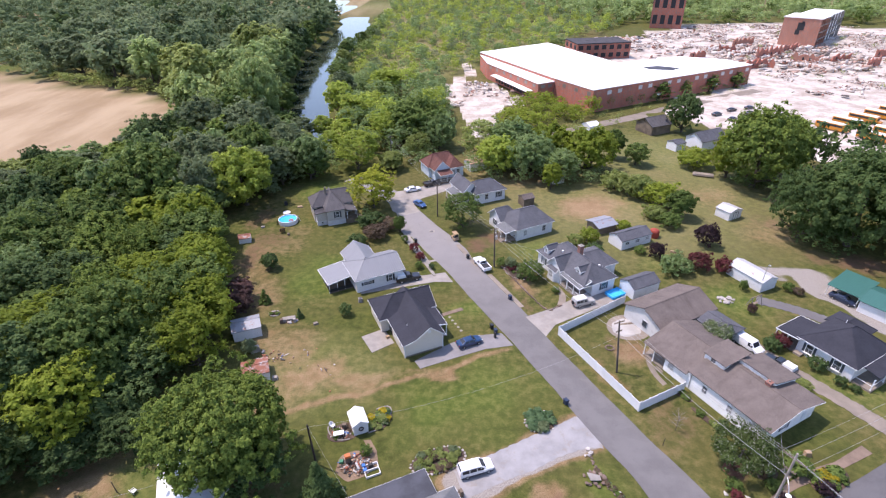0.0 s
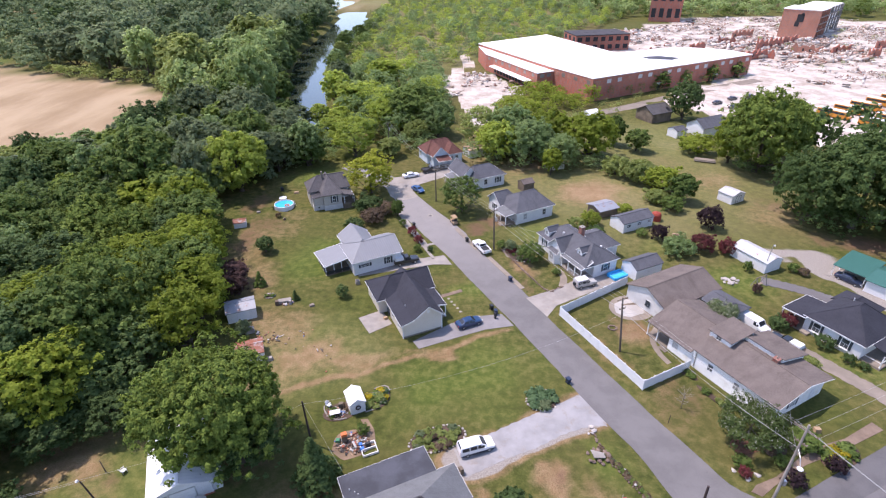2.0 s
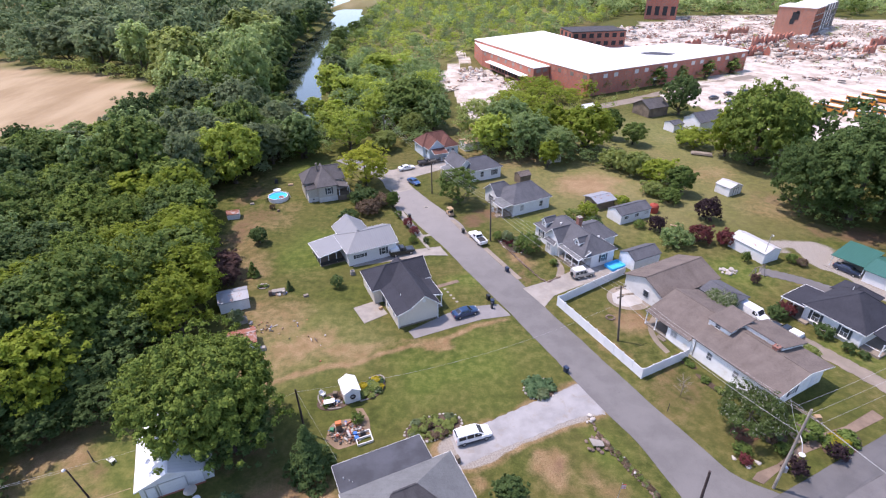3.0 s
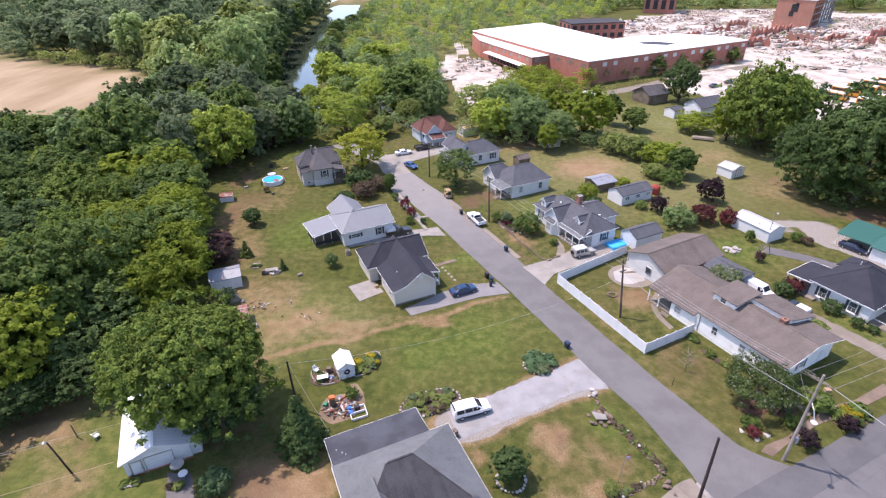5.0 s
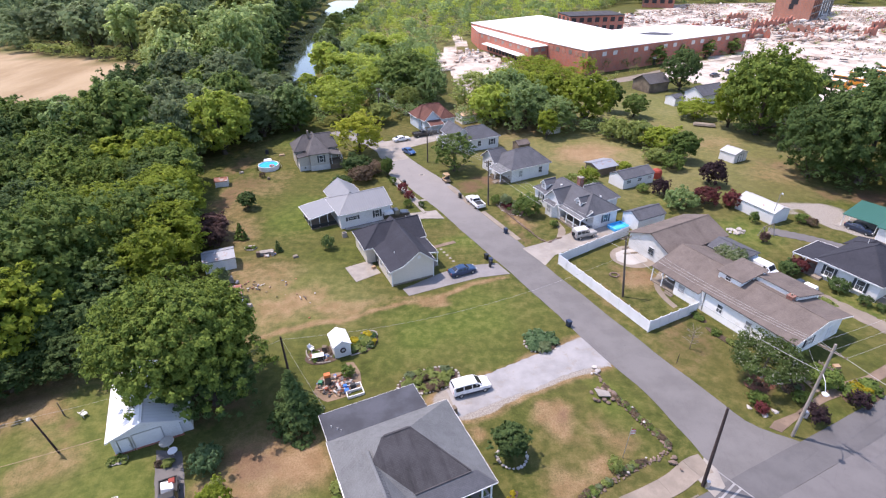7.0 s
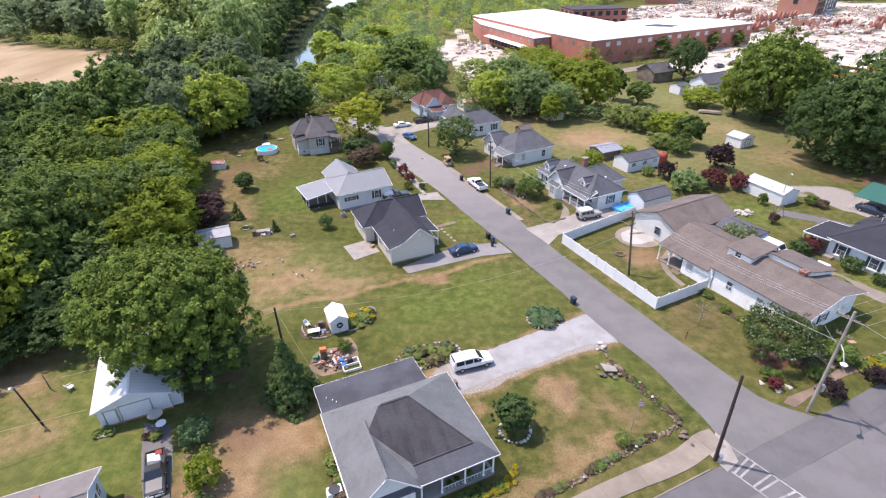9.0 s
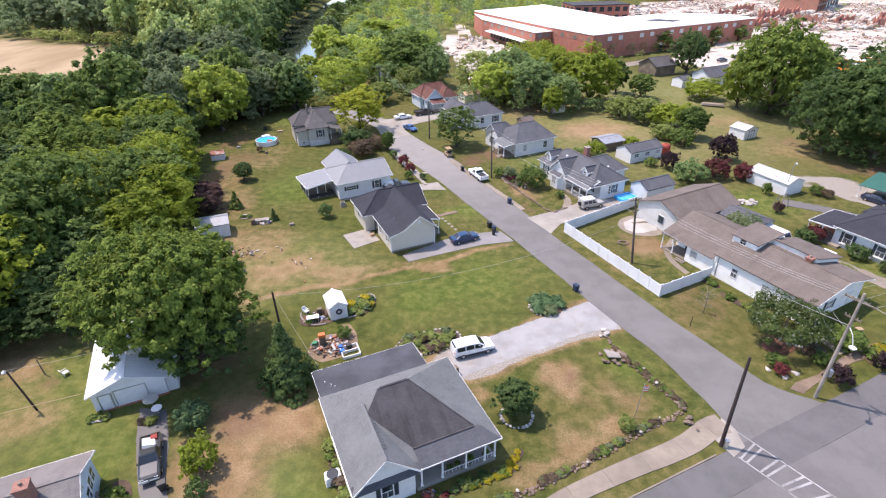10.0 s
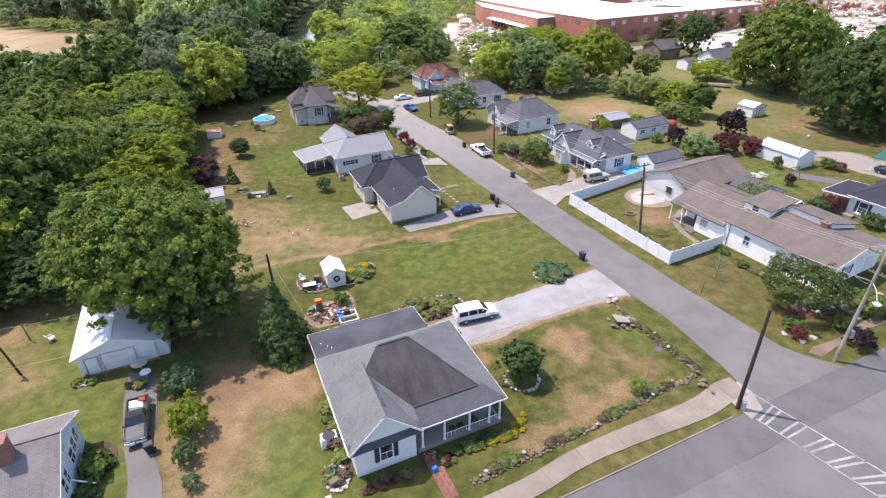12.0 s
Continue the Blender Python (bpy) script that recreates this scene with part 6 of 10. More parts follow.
def house_red():
    h = thing("house", 0.4, 153, 0, 24, "pale blue house with red-brown roof and street porch", "house")
    wl, rf = M["siding_blue"], M["shingle_red"]
    wing(h, -5.6, 5.2, -1.0, 6.4, 3.3, 6.2, "x", 3.0, 2.5, wall=wl, roof=rf)
    wing(h, -5.0, 0.4, -4.4, 4.0, 3.3, 6.0, "y", 0.0, 2.0, wall=wl, roof=rf)
    wing(h, 0.0, 5.4, -4.0, 4.0, 3.2, 5.4, "y", 2.6, 2.0, wall=wl, roof=rf)
    lean_roof(h, [(-4.2, -7.0, 2.6), (0.2, -7.0, 2.6), (0.2, -4.0, 3.3), (-4.2, -4.0, 3.3)], rf)
    for x in (-4.0, -1.9, 0.0):
        post(h, x, -6.8, 0.3, 2.6)
    deck(h, -4.2, 0.2, -6.9, -4.0, 0.4, M["wood"])
    railing(h, (-4.0, -6.8), (0.0, -6.8), 0.4, 1.25, M["white"], 0.06, 0.34)
    window(h, 3.2, -3.62, -90, 1.0, 0.9, 1.4, False)
    window(h, 1.6, -3.62, -90, 1.0, 0.9, 1.4, False)
    door(h, -1.6, -4.02, -90, 0.4)
    window(h, -4.62, -1.6, 180, 1.1, 0.8, 1.4, False)
    window(h, -5.22, 4.6, 180, 1.1, 0.8, 1.4, False)
    return h


def house_gable():
    h = thing("house", 4.6, 134.4, 0, 24, "white cottage with dark roof beside a round tree", "house")
    wl, rf = M["siding_white"], M["shingle_slate"]
    wing(h, 2.0, 12.0, -5.8, 2.0, 3.2, 5.6, "x", 2.0, 3.4, wall=wl, roof=rf)
    wing(h, -0.6, 4.6, -3.6, 5.2, 3.3, 5.8, "y", 0.0, 0.0, wall=wl, roof=rf)
    lean_roof(h, [(-3.0, -4.4, 2.6), (0.0, -4.4, 3.2), (0.0, 2.4, 3.2), (-3.0, 2.4, 2.6)], M["shingle_grey"])
    for y in (-4.2, -1.0, 2.2):
        post(h, -2.8, y, 0.3, 2.6)
    deck(h, -3.0, -0.2, -4.3, 2.3, 0.4, M["wood"])
    window(h, 9.6, -5.42, -90, 1.1, 0.9, 1.4)
    window(h, 5.8, -5.42, -90, 1.1, 0.9, 1.4, False)
    window(h, 2.0, -3.22, -90, 1.1, 0.9, 1.4, False)
    return h


def house_east():
    h = thing("house", 61.6, 70.3, 0, -62, "white house with charcoal hip roof and dark shutters", "house")
    wl, rf = M["siding_white"], M["shingle_dark"]
    wing(h, -0.3, 9.5, -0.3, 10.6, 3.1, 6.5, "y", 5.0, 4.6, wall=wl, roof=rf, trim=False, off=0.1)
    for x in (2.1, 6.6):
        window(h, x, 0.08, -90, 0.9, 1.1, 1.6)
        bm = BM(); box(bm, x - 0.8, x + 0.8, -0.12, 0.1, 0.62, 0.78); part("window_box", bm, M["white"], h)
    board(h, (-0.3, -0.33, 3.0), (9.5, -0.33, 3.0)); board(h, (9.53, -0.3, 3.0), (9.53, 10.6, 3.0))
    # low side wing, open towards the yard
    lean_roof(h, [(-3.6, -0.8, 2.75), (0.4, -0.8, 3.0), (0.4, 6.4, 3.1), (-3.6, 6.4, 2.8)], rf, 0.14)
    bm = BM(); box(bm, -3.2, 0.0, 3.4, 6.0, 0, 2.7); part("side_wall", bm, M["brick_pale"], h, "faded brick wall of a side wing")
    for x, y in ((-3.4, -0.6), (-3.4, 3.2), (-1.4, -0.6)):
        post(h, x, y, 0.0, 2.7)
    bm = BM(); slab(bm, [(-3.5, -0.7), (0.1, -0.7), (0.1, 3.4), (-3.5, 3.4)], -0.02, 0.12); part("porch_floor", bm, M["concrete"], h)
    # rear wing
    wing(h, -0.8, 5.6, 8.6, 13.6, 3.0, 4.4, "y", 0.0, 2.2, wall=wl, roof=rf, trim=False)
    # eastern porch
    lean_roof(h, [(9.1, 1.6, 3.1), (12.0, 1.6, 2.6), (12.0, 8.6, 2.6), (9.1, 8.6, 3.1)], rf, trim=False)
    deck(h, 9.1, 12.0, 0.4, 8.6, 0.4, M["concrete"])
    for y in (0.6, 4.4, 8.4):
        post(h, 11.8, y, 0.4, 2.6)
    bm = BM(); bar(bm, (9.2, 0.5, 1.3), (11.8, 0.5, 1.3), 0.07); bar(bm, (11.8, 0.5, 1.3), (11.8, 8.4, 1.3), 0.07); part("railing", bm, M["white"], h)
    window(h, 9.12, 5.0, 0, 1.1, 0.9, 1.4, False)
    bm = BM(); box(bm, 0.3, 1.6, -1.0, 0.0, 0.0, 0.35); part("front_step", bm, M["concrete"], h)
    vent(h, 3.0, 7.0, 5.6)
    return h


def house_left():
    h = thing("house", -30.2, 30.6, 0, 23, "white house with grey gable roof and brick chimney", "house")
    wl, rf = M["siding_blue"], M["shingle_taupe"]
    wing(h, -14.0, 0.35, -8.3, 0.3, 3.1, 5.1, "x", wall=wl, roof=rf, off=0.1)
    chimney(h, -2.9, -4.7, 4.0, 6.4, 0.95)
    for y, z, w_ in ((-1.3, 1.4, 0.7), (-2.3, 1.4, 0.7), (-3.3, 1.2, 0.9), (-5.4, 1.3, 0.6), (-6.3, 1.3, 0.6)):
        window(h, -0.03, y, 0, z, w_, 1.3, False)
    window(h, -0.03, -3.9, 0, 3.2, 0.6, 0.8, False)
    for k in range(4):
        bm = BM()
        box(bm, 0.0 + 0.32 * k, 0.32 + 0.32 * k, -3.6, -2.2, 0.0, 0.78 - 0.19 * k)
        part("front_step", bm, M["concrete"], h)
    bm = BM(); bar(bm, (0.0, -5.2, 1.2), (1.5, -5.6, 0.5), 0.1); part("hand_rail", bm, M["white"], h)
    return h


def shed(name, x, y, rot, w, l, ze, zr, axis, wall, roof, label, doors=(), over=0.15, category="shed"):
    h = thing(name, x, y, 0, rot, label, category)
    wing(h, -w / 2, w / 2, -l / 2, l / 2, ze, zr, axis, over=over, wall=wall, roof=roof, trim=False)
    for dx, dy, face, dw, dh in doors:
        door(h, dx, dy, face, 0.05, dw, dh)
    return h


def garage_white():
    h = thing("garage", -31.6, 39.4, 0, 23.5, "white garage with bright white metal gable roof", "garage")
    wl = M["siding_white"]
    wing(h, -3.7, 3.7, -0.4, 10.2, 2.5, 3.9, "y", over=0.35, wall=wl, roof=M["metal_white"])
    door(h, -2.2, -0.07, -90, 0.02, 1.0, 2.0)
    bm = BM()
    box(bm, -1.3, 1.5, -0.09, 0.0, 0.02, 2.15)
    for k in range(1, 4):
        box(bm, -1.25, 1.45, -0.105, -0.09, 0.54 * k - 0.02, 0.54 * k + 0.02)
    part("garage_door", bm, M["white"], h, "white sectional garage door")
    for x0, x1, zt in ((-1.3, 1.5, 2.18), (-2.74, -1.66, 2.06)):
        bm = BM()
        box(bm, x0 - 0.09, x0, -0.13, -0.04, 0.0, zt + 0.08); box(bm, x1, x1 + 0.09, -0.13, -0.04, 0.0, zt + 0.08); box(bm, x0, x1, -0.13, -0.04, zt, zt + 0.08)
        part("door_frame", bm, M["steel"], h, "grey door surround")
    bm = BM(); box(bm, -3.45, 3.45, -0.12, -0.06, 0.0, 0.22); part("brick_base", bm, M["brick"], h, "low brick footing")
    lean_roof(h, [(3.3, 0.2, 2.4), (4.6, 0.2, 2.1), (4.6, 3.4, 2.1), (3.3, 3.4, 2.4)], M["metal_white"], 0.06, False, "side_roof")
    bm = BM()
    box(bm, 3.3, 4.4, 0.3, 3.2, 0, 2.05)
    part("lean_to", bm, wl, h)
    return h


def carport_green():
    h = thing("carport", 77.6, 87.0, 0, -57, "carport with green metal roof over a car", "carport")
    lean_roof(h, [(-0.2, -0.3, 2.45), (5.8, -0.3, 2.45), (5.8, 7.4, 3.2), (-0.2, 7.4, 3.2)], M["metal_green"], 0.1, False)
    for x in (0.1, 5.5):
        for y in (0.0, 3.6, 7.1):
            post(h, x, y, 0, 2.4 + 0.09 * y, 0.12)
    bm = BM(); slab(bm, [(-0.6, -0.9), (5.9, -0.9), (5.9, 7.2), (-0.6, 7.2)], -0.02, 0.06); part("floor_slab", bm, M["concrete_pale"], h)
    # store room beside it under a paler roof
    bm = BM(); box(bm, 6.1, 11.4, -1.0, 6.6, 0, 2.6); part("wall", bm, M["siding_white"], h)
    lean_roof(h, [(5.75, -1.4, 2.55), (11.8, -1.4, 2.55), (11.8, 3.0, 3.5), (5.75, 3.0, 3.5)], M["metal_green"], 0.1, False)
    lean_roof(h, [(5.75, 3.0, 3.5), (11.8, 3.0, 3.5), (11.8, 7.0, 2.6), (5.75, 7.0, 2.6)], M["metal_green"], 0.1, False)
    return h


house_corner(); house_charcoal(); house_metal(); house_ranch(); house_dormers(); house_old(); house_hip(); house_red(); house_gable(); house_east(); house_left()
garage_white(); carport_green()
shed("shed", -36.6, 76.5, 22, 5.2, 4.2, 2.2, 2.9, "x", M["siding_white"], M["metal_shed"], "pale shed with grey corrugated roof at the wood's edge", [(0.8, -2.0, -90, 0.9, 1.9)])
shed("shed", -31.5, 65.3, 20, 4.4, 4.0, 1.9, 2.5, "x", M["siding_white"], M["metal_rust"], "low shed with rusty red sheet roof")
shed("shed", -48.2, 111.4, 15, 3.0, 2.6, 1.4, 1.9, "x", M["siding_white"], M["metal_rust"], "small white hut with rusty roof")
shed("garden_shed", -12.9, 54.3, 23, 2.5, 3.2, 2.0, 2.75, "y", M["white"], M["metal_white"], "small white garden shed with a wreath on its doors", [(-0.45, -1.46, -90, 0.75, 1.7), (0.45, -1.46, -90, 0.75, 1.7)])
ob = shed("shed", 44.6, 109.0, 25, 9.2, 4.8, 2.4, 3.5, "x", M["siding_white"], M["shingle_slate"], "long white outbuilding with dark roof and small windows")
for x in (-2.9, 0.2, 3.2):
    window(ob, x, -2.27, -90, 1.2, 1.1, 0.7, False)
ob = shed("shed", 74.4, 122.2, 27, 5.0, 4.4, 2.3, 3.1, "y", M["siding_white"], M["metal_pale"], "small white shed standing alone on a lawn", [(-0.45, -2.06, -90, 0.85, 1.9), (0.45, -2.06, -90, 0.85, 1.9)])
for x in (-0.9, -0.02, 0.86):
    bm = BM(); box(bm, x, x + 0.07, -2.16, -2.08, 0.05, 1.95); part("door_trim", bm, M["shutter"], ob, "dark door trim")
bm = BM(); box(bm, -0.9, 0.93, -2.16, -2.08, 1.95, 2.03); part("door_trim", bm, M["shutter"], ob, "dark door trim")
shed("shed", 65.0, 92.2, -66, 8.4, 4.8, 2.4, 3.3, "x", M["siding_white"], M["metal_pale"], "long white metal storage building")
shed("shed", 39.6, 115.8, 24, 6.0, 5.4, 2.0, 2.7, "x", M["wood"], M["metal_shed"], "open grey tin-roofed shed", over=0.4)
shed("shed", 40.2, 88.9, -65, 4.4, 7.0, 2.5, 3.6, "y", M["siding_white"], M["shingle_slate"], "small white garage with dark roof")
shed("shed", 22.9, 130.6, 24, 3.6, 3.2, 2.3, 3.1, "x", M["wood"], M["shingle_brown"], "small wooden outhouse with brown roof")
shed("shed", 33.5, 146.0, 20, 5.0, 4.0, 2.4, 3.0, "x", M["siding_beige"], M["shingle_brown"], "open-sided lean-to shed under trees")
shed("shed", 56.0, 193.0, 25, 5.0, 5.0, 3.0, 4.0, "x", M["siding_white"], M["metal_white"], "small white shed by the warehouse road")
shed("house", 79.5, 193.0, 25, 10.0, 9.0, 3.4, 5.8, "x", M["wood"], M["shingle_old"], "weathered brown house with dark roof", category="house", over=0.4)
shed("house", 92.0, 176.6, 25, 12.0, 8.0, 3.2, 5.6, "x", M["siding_white"], M["shingle_slate"], "white house with dark roof beside a large tree", category="house", over=0.4)
shed("shed", 80.6, 173.4, 25, 4.6, 4.6, 2.6, 3.4, "x", M["siding_white"], M["shingle_slate"], "white outhouse with grey roof")
shed("shed", 10.5, 157.5, 25, 6.0, 4.6, 2.6, 3.2, "x", M["siding_white"], M["metal_tan"], "pale outbuilding with tan roof behind the red-roofed house")
shed("shed", -50.0, 186.0, 10, 5.0, 4.0, 2.5, 3.4, "x", M["brick"], M["metal_rust"], "red shed among riverside trees")


# ---- warehouse and ruins ----
def warehouse():
    h = thing("warehouse", 62.6, 218.5, 0, 27.8, "long red brick warehouse with flat white roof", "warehouse")
    wl = M["brick"]
    bm = BM()
    slab(bm, [(0, 0), (101, 0), (101, 14), (88, 32), (56, 36), (48, 36), (56, 102), (5, 97), (0, 25)], 0, 9.2)
    part("wall", bm, wl, h)
    bm = BM()
    slab(bm, [(-0.15, -0.15), (101.15, -0.15), (101.15, 14.1), (88.1, 32.15), (56.1, 36.15), (48.15, 36.15), (56.15, 102.15), (4.8, 97.15), (-0.15, 25)], 9.2, 9.5)
    part("roof", bm, M["roof_white"], h, "bright white roof coating")
    bm = BM()
    slab(bm, [(-9, 25.2), (-0.1, 25.2), (5, 97), (-4, 75)], 0, 7.8)
    part("annex_wall", bm, wl, h)
    bm = BM()
    slab(bm, [(-9.2, 25), (-0.05, 25), (5, 97), (-4.2, 75.2)], 7.8, 8.05)
    part("annex_roof", bm, M["roof_white"], h)
    # bricked-up windows along the front
    for k in range(17):
        bm = BM()
        x = (k + 0.5) * 101 / 17
        box(bm, x - 1.1, x + 1.1, -0.1, 0.0, 6.6, 8.2)
        part("blind_window", bm, M["stucco"] if k % 3 else M["brick_pale"], h)
    for k in range(6):
        bm = BM()
        y = 1.5 + k * 4
        box(bm, -0.1, 0.0, y, y + 2.0, 6.6, 8.2)
        part("blind_window", bm, M["brick_pale"] if k % 2 else M["concrete"], h)
    bm = BM(); slab(bm, [(50.6, 22.6), (59.3, 20.5), (64.4, 11.4), (57.0, 9.9), (49.9, 17.0)], 9.5, 9.53); part("roof_patch", bm, M["membrane"], h, "grey repaired patch")
    for k in range(7):
        a_ = Vector((-9.0, 25.2)).lerp(Vector((-4.0, 75.0)), (k + 0.5) / 7)
        bm = BM(); bar(bm, (a_.x - 0.05, a_.y - 1.1, 6.5), (a_.x + 0.17, a_.y + 1.1, 6.5), 0.14, 1.4); part("blind_window", bm, M["concrete_pale"], h)
    for x in (-7.4, -3.6):
        bm = BM(); box(bm, x, x + 2.2, 25.1, 25.25, 5.8, 7.2); part("blind_window", bm, M["concrete_pale"], h)
    # small doors under awnings along the front
    for x in (38.0, 75.0):
        bm = BM(); box(bm, x, x + 1.6, -0.12, 0.02, 0.0, 2.6); dd_ = part("side_door", bm, M["dark"], h)
        bm = BM(); hexa(bm, [(x - 0.8, -1.4, 2.9), (x + 2.4, -1.4, 2.9), (x + 2.4, 0.0, 3.4), (x - 0.8, 0.0, 3.4)], [(x - 0.8, -1.4, 3.0), (x + 2.4, -1.4, 3.0), (x + 2.4, 0.0, 3.5), (x - 0.8, 0.0, 3.5)]); part("awning", bm, M["roof_white"], dd_, "small white door awning")
    # loading canopy
    bm = BM()
    a, b = Vector((-9, 29)), Vector((-4.8, 66))
    n = Vector((-1, 0.11)).normalized()
    hexa(bm, [(*(a), 4.0), (*(a + n * 3), 3.7), (*(b + n * 3), 3.7), (*b, 4.0)][::-1], [(*(a), 4.3), (*(a + n * 3), 3.95), (*(b + n * 3), 3.95), (*b, 4.3)][::-1])
    part("canopy", bm, M["roof_white"], h, "white loading dock canopy")
    for k in range(12):
        p = a.lerp(b, (k + 0.5) / 12)
        bm = BM()
        bar(bm, (p.x - 0.1, p.y - 1.0, 2.2), (p.x - 0.1 + 0.2, p.y + 1.0, 2.2), 0.3, 2.6)
        part("dock_door", bm, M["dark"], h)
    return h


def ruin(name, x, y, rot, w, d, z, label, cols, rows, pale=False):
    h = thing(name, x, y, 0, rot, label, "ruin")
    bm = BM()
    box(bm, 0, w, 0, d, 0, z)
    part("wall", bm, M["brick"], h)
    bm = BM()
    box(bm, -0.2, w + 0.2, -0.2, d + 0.2, z, z + 0.5)
    part("roof", bm, M["roof_white"] if pale else M["shingle_stained"], h)
    for i in range(cols):
        for j in range(rows):
            cx, cz = (i + 0.5) * w / cols, (j + 0.55) * z / rows
            bm = BM()
            box(bm, cx - w / cols * 0.28, cx + w / cols * 0.28, -0.12, 0.05, cz - z / rows * 0.28, cz + z / rows * 0.28)
            part("opening", bm, M["dark"], h)
    n = max(2, int(d / 6))
    for i in range(n):
        for j in range(rows):
            cy, cz = (i + 0.5) * d / n, (j + 0.55) * z / rows
            bm = BM()
            box(bm, -0.12, 0.05, cy - d / n * 0.25, cy + d / n * 0.25, cz - z / rows * 0.28, cz + z / rows * 0.28)
            part("opening", bm, M["dark"], h)
    return h


warehouse()
ruin("mill_ruin", 81.5, 331, 8.5, 34, 20, 8.8, "ruined brick mill wing with empty windows", 7, 2)
ruin("mill_tower", 171, 462, -20, 24, 26, 24, "tall ruined brick boiler house", 4, 2)
def mill_block():
    h = thing("mill_block", 229.5, 378.5, 0, -45, "half demolished mill block, brick end and bare concrete floors", "ruin")
    bm = BM(); box(bm, 0, 22, 0, 0.6, 0, 17.2); box(bm, 0, 0.6, 0.6, 24, 0, 17.2); part("wall", bm, M["brick_pale"], h, "remaining orange brick end wall")
    bm = BM(); box(bm, -0.3, 22.3, -0.3, 24.0, 17.2, 17.8); box(bm, 1.5, 20.0, 24.0, 68, 16.6, 17.2); part("roof", bm, M["roof_white"], h)
    for x, z, w, t in ((9, 10, 4.0, 4.6), (8.4, 7.2, 2.6, 3.0), (11, 13.6, 1.6, 1.8)):
        bm = BM(); box(bm, x, x + w, -0.15, 0.1, z, z + t); part("opening", bm, M["dark"], h)
    for k in range(4):
        bm = BM(); box(bm, 0.6, 22, 0.6, 24, 4.2 * k + 0.2, 4.2 * k + 0.7); box(bm, 2, 21, 24, 68, 4.2 * k + 0.1, 4.2 * k + 0.6); part("floor_slab", bm, M["concrete_pale"], h, "bare pale concrete floor")
    for y in (1.6, 6.4, 12, 18, 23.4, 31, 39, 47, 55, 63, 67.4):
        for x in ((21.4, 11) if y < 24 else (20.4, 11)):
            bm = BM(); box(bm, x - 0.45, x + 0.45, y - 0.45, y + 0.45, 0, 16.8); part("column", bm, M["concrete_pale"] if y > 24 else M["brick_pale"], h)
    for k in range(4):
        for y in (25, 33, 41, 49, 57):
            if (k * 3 + int(y)) % 7:
                bm = BM(); box(bm, 19.6, 20.0, y, y + 6.2, 4.2 * k + 0.6, 4.2 * k + 4.1); part("infill", bm, M["stucco_white"], h, "remaining white infill wall")
    bm = BM(); box(bm, 10.8, 11.2, 0.6, 24, 0, 17); part("inner_wall", bm, M["concrete"], h)


mill_block()

# ---- woods ----
WOOD = [(-47, 54.5), (-45, 64), (-44.5, 72), (-45, 84), (-55, 102), (-59, 114), (-54, 126), (-51, 140), (-40, 150), (-48, 160), (-66, 172), (-84, 186), (-99, 173), (-124, 149), (-156, 150), (-112, 98), (-86, 46), (-64, 47), (-53, 50)]
rw = random.Random(5)
# tall trees that stand out of the wood and along the river: x, y, width, height, leaves
TALL = [(-102, 222, 22, 27, "leaf_scrub"), (-90, 236, 19, 25, "leaf_far"), (-69, 197, 20, 28, "leaf_far"), (-100, 300, 26, 26, "leaf_scrub"), (-62, 166, 20, 20, "leaf_grey"), (-54.5, 132, 17, 16, "leaf_bright"),
        (-64, 126, 13, 16, "leaf_grey"), (-74, 124, 19, 20, "leaf_mid"), (-58, 108, 14, 14, "leaf_light"), (-80, 174, 18, 19, "leaf_grey"), (-122, 150, 10, 11, "leaf_forest"), (-104, 178, 10, 11, "leaf_hazy"),
        (-171, 284, 24, 24, "leaf_grey"), (-142, 266, 18, 25, "leaf_far"), (-198, 300, 25, 21, "leaf_grey"), (-42, 217, 13, 14, "leaf_bright"), (-35, 204, 13, 12, "leaf_bright"), (-26, 246, 16, 13, "leaf_bright"), (-44, 238, 12, 14, "leaf_grey"), (-124, 248, 14, 10, "leaf_scrub"), (-99, 128, 18, 16, "leaf_mid"), (-101, 117, 16, 15, "leaf_forest"), (-79, 106, 16, 15, "leaf_mid"),
        (-84, 214, 17, 20, "leaf_scrub"), (-101, 212, 15, 18, "leaf_far"), (-78, 222, 18, 24, "leaf_scrub"), (-84, 252, 20, 24, "leaf_far"), (-72, 182, 17, 20, "leaf_mid"),
        (-110, 250, 20, 22, "leaf_scrub"), (-85, 275, 20, 23, "leaf_far"), (-125, 262, 20, 22, "leaf_scrub"), (-57, 150, 15, 17, "leaf_mid"), (-90, 160, 16, 17, "leaf_forest"), (-70, 142, 17, 17, "leaf_grey")]
for i, (x, y, w, t, leaf) in enumerate(TALL):
    tree(("broad2" if i % 2 else "broad") if y < 200 else "inner%d" % (i % 4), x, y, w, t, "tall broad tree rising out of the woodland", group="tall woodland trees", leaf=leaf)
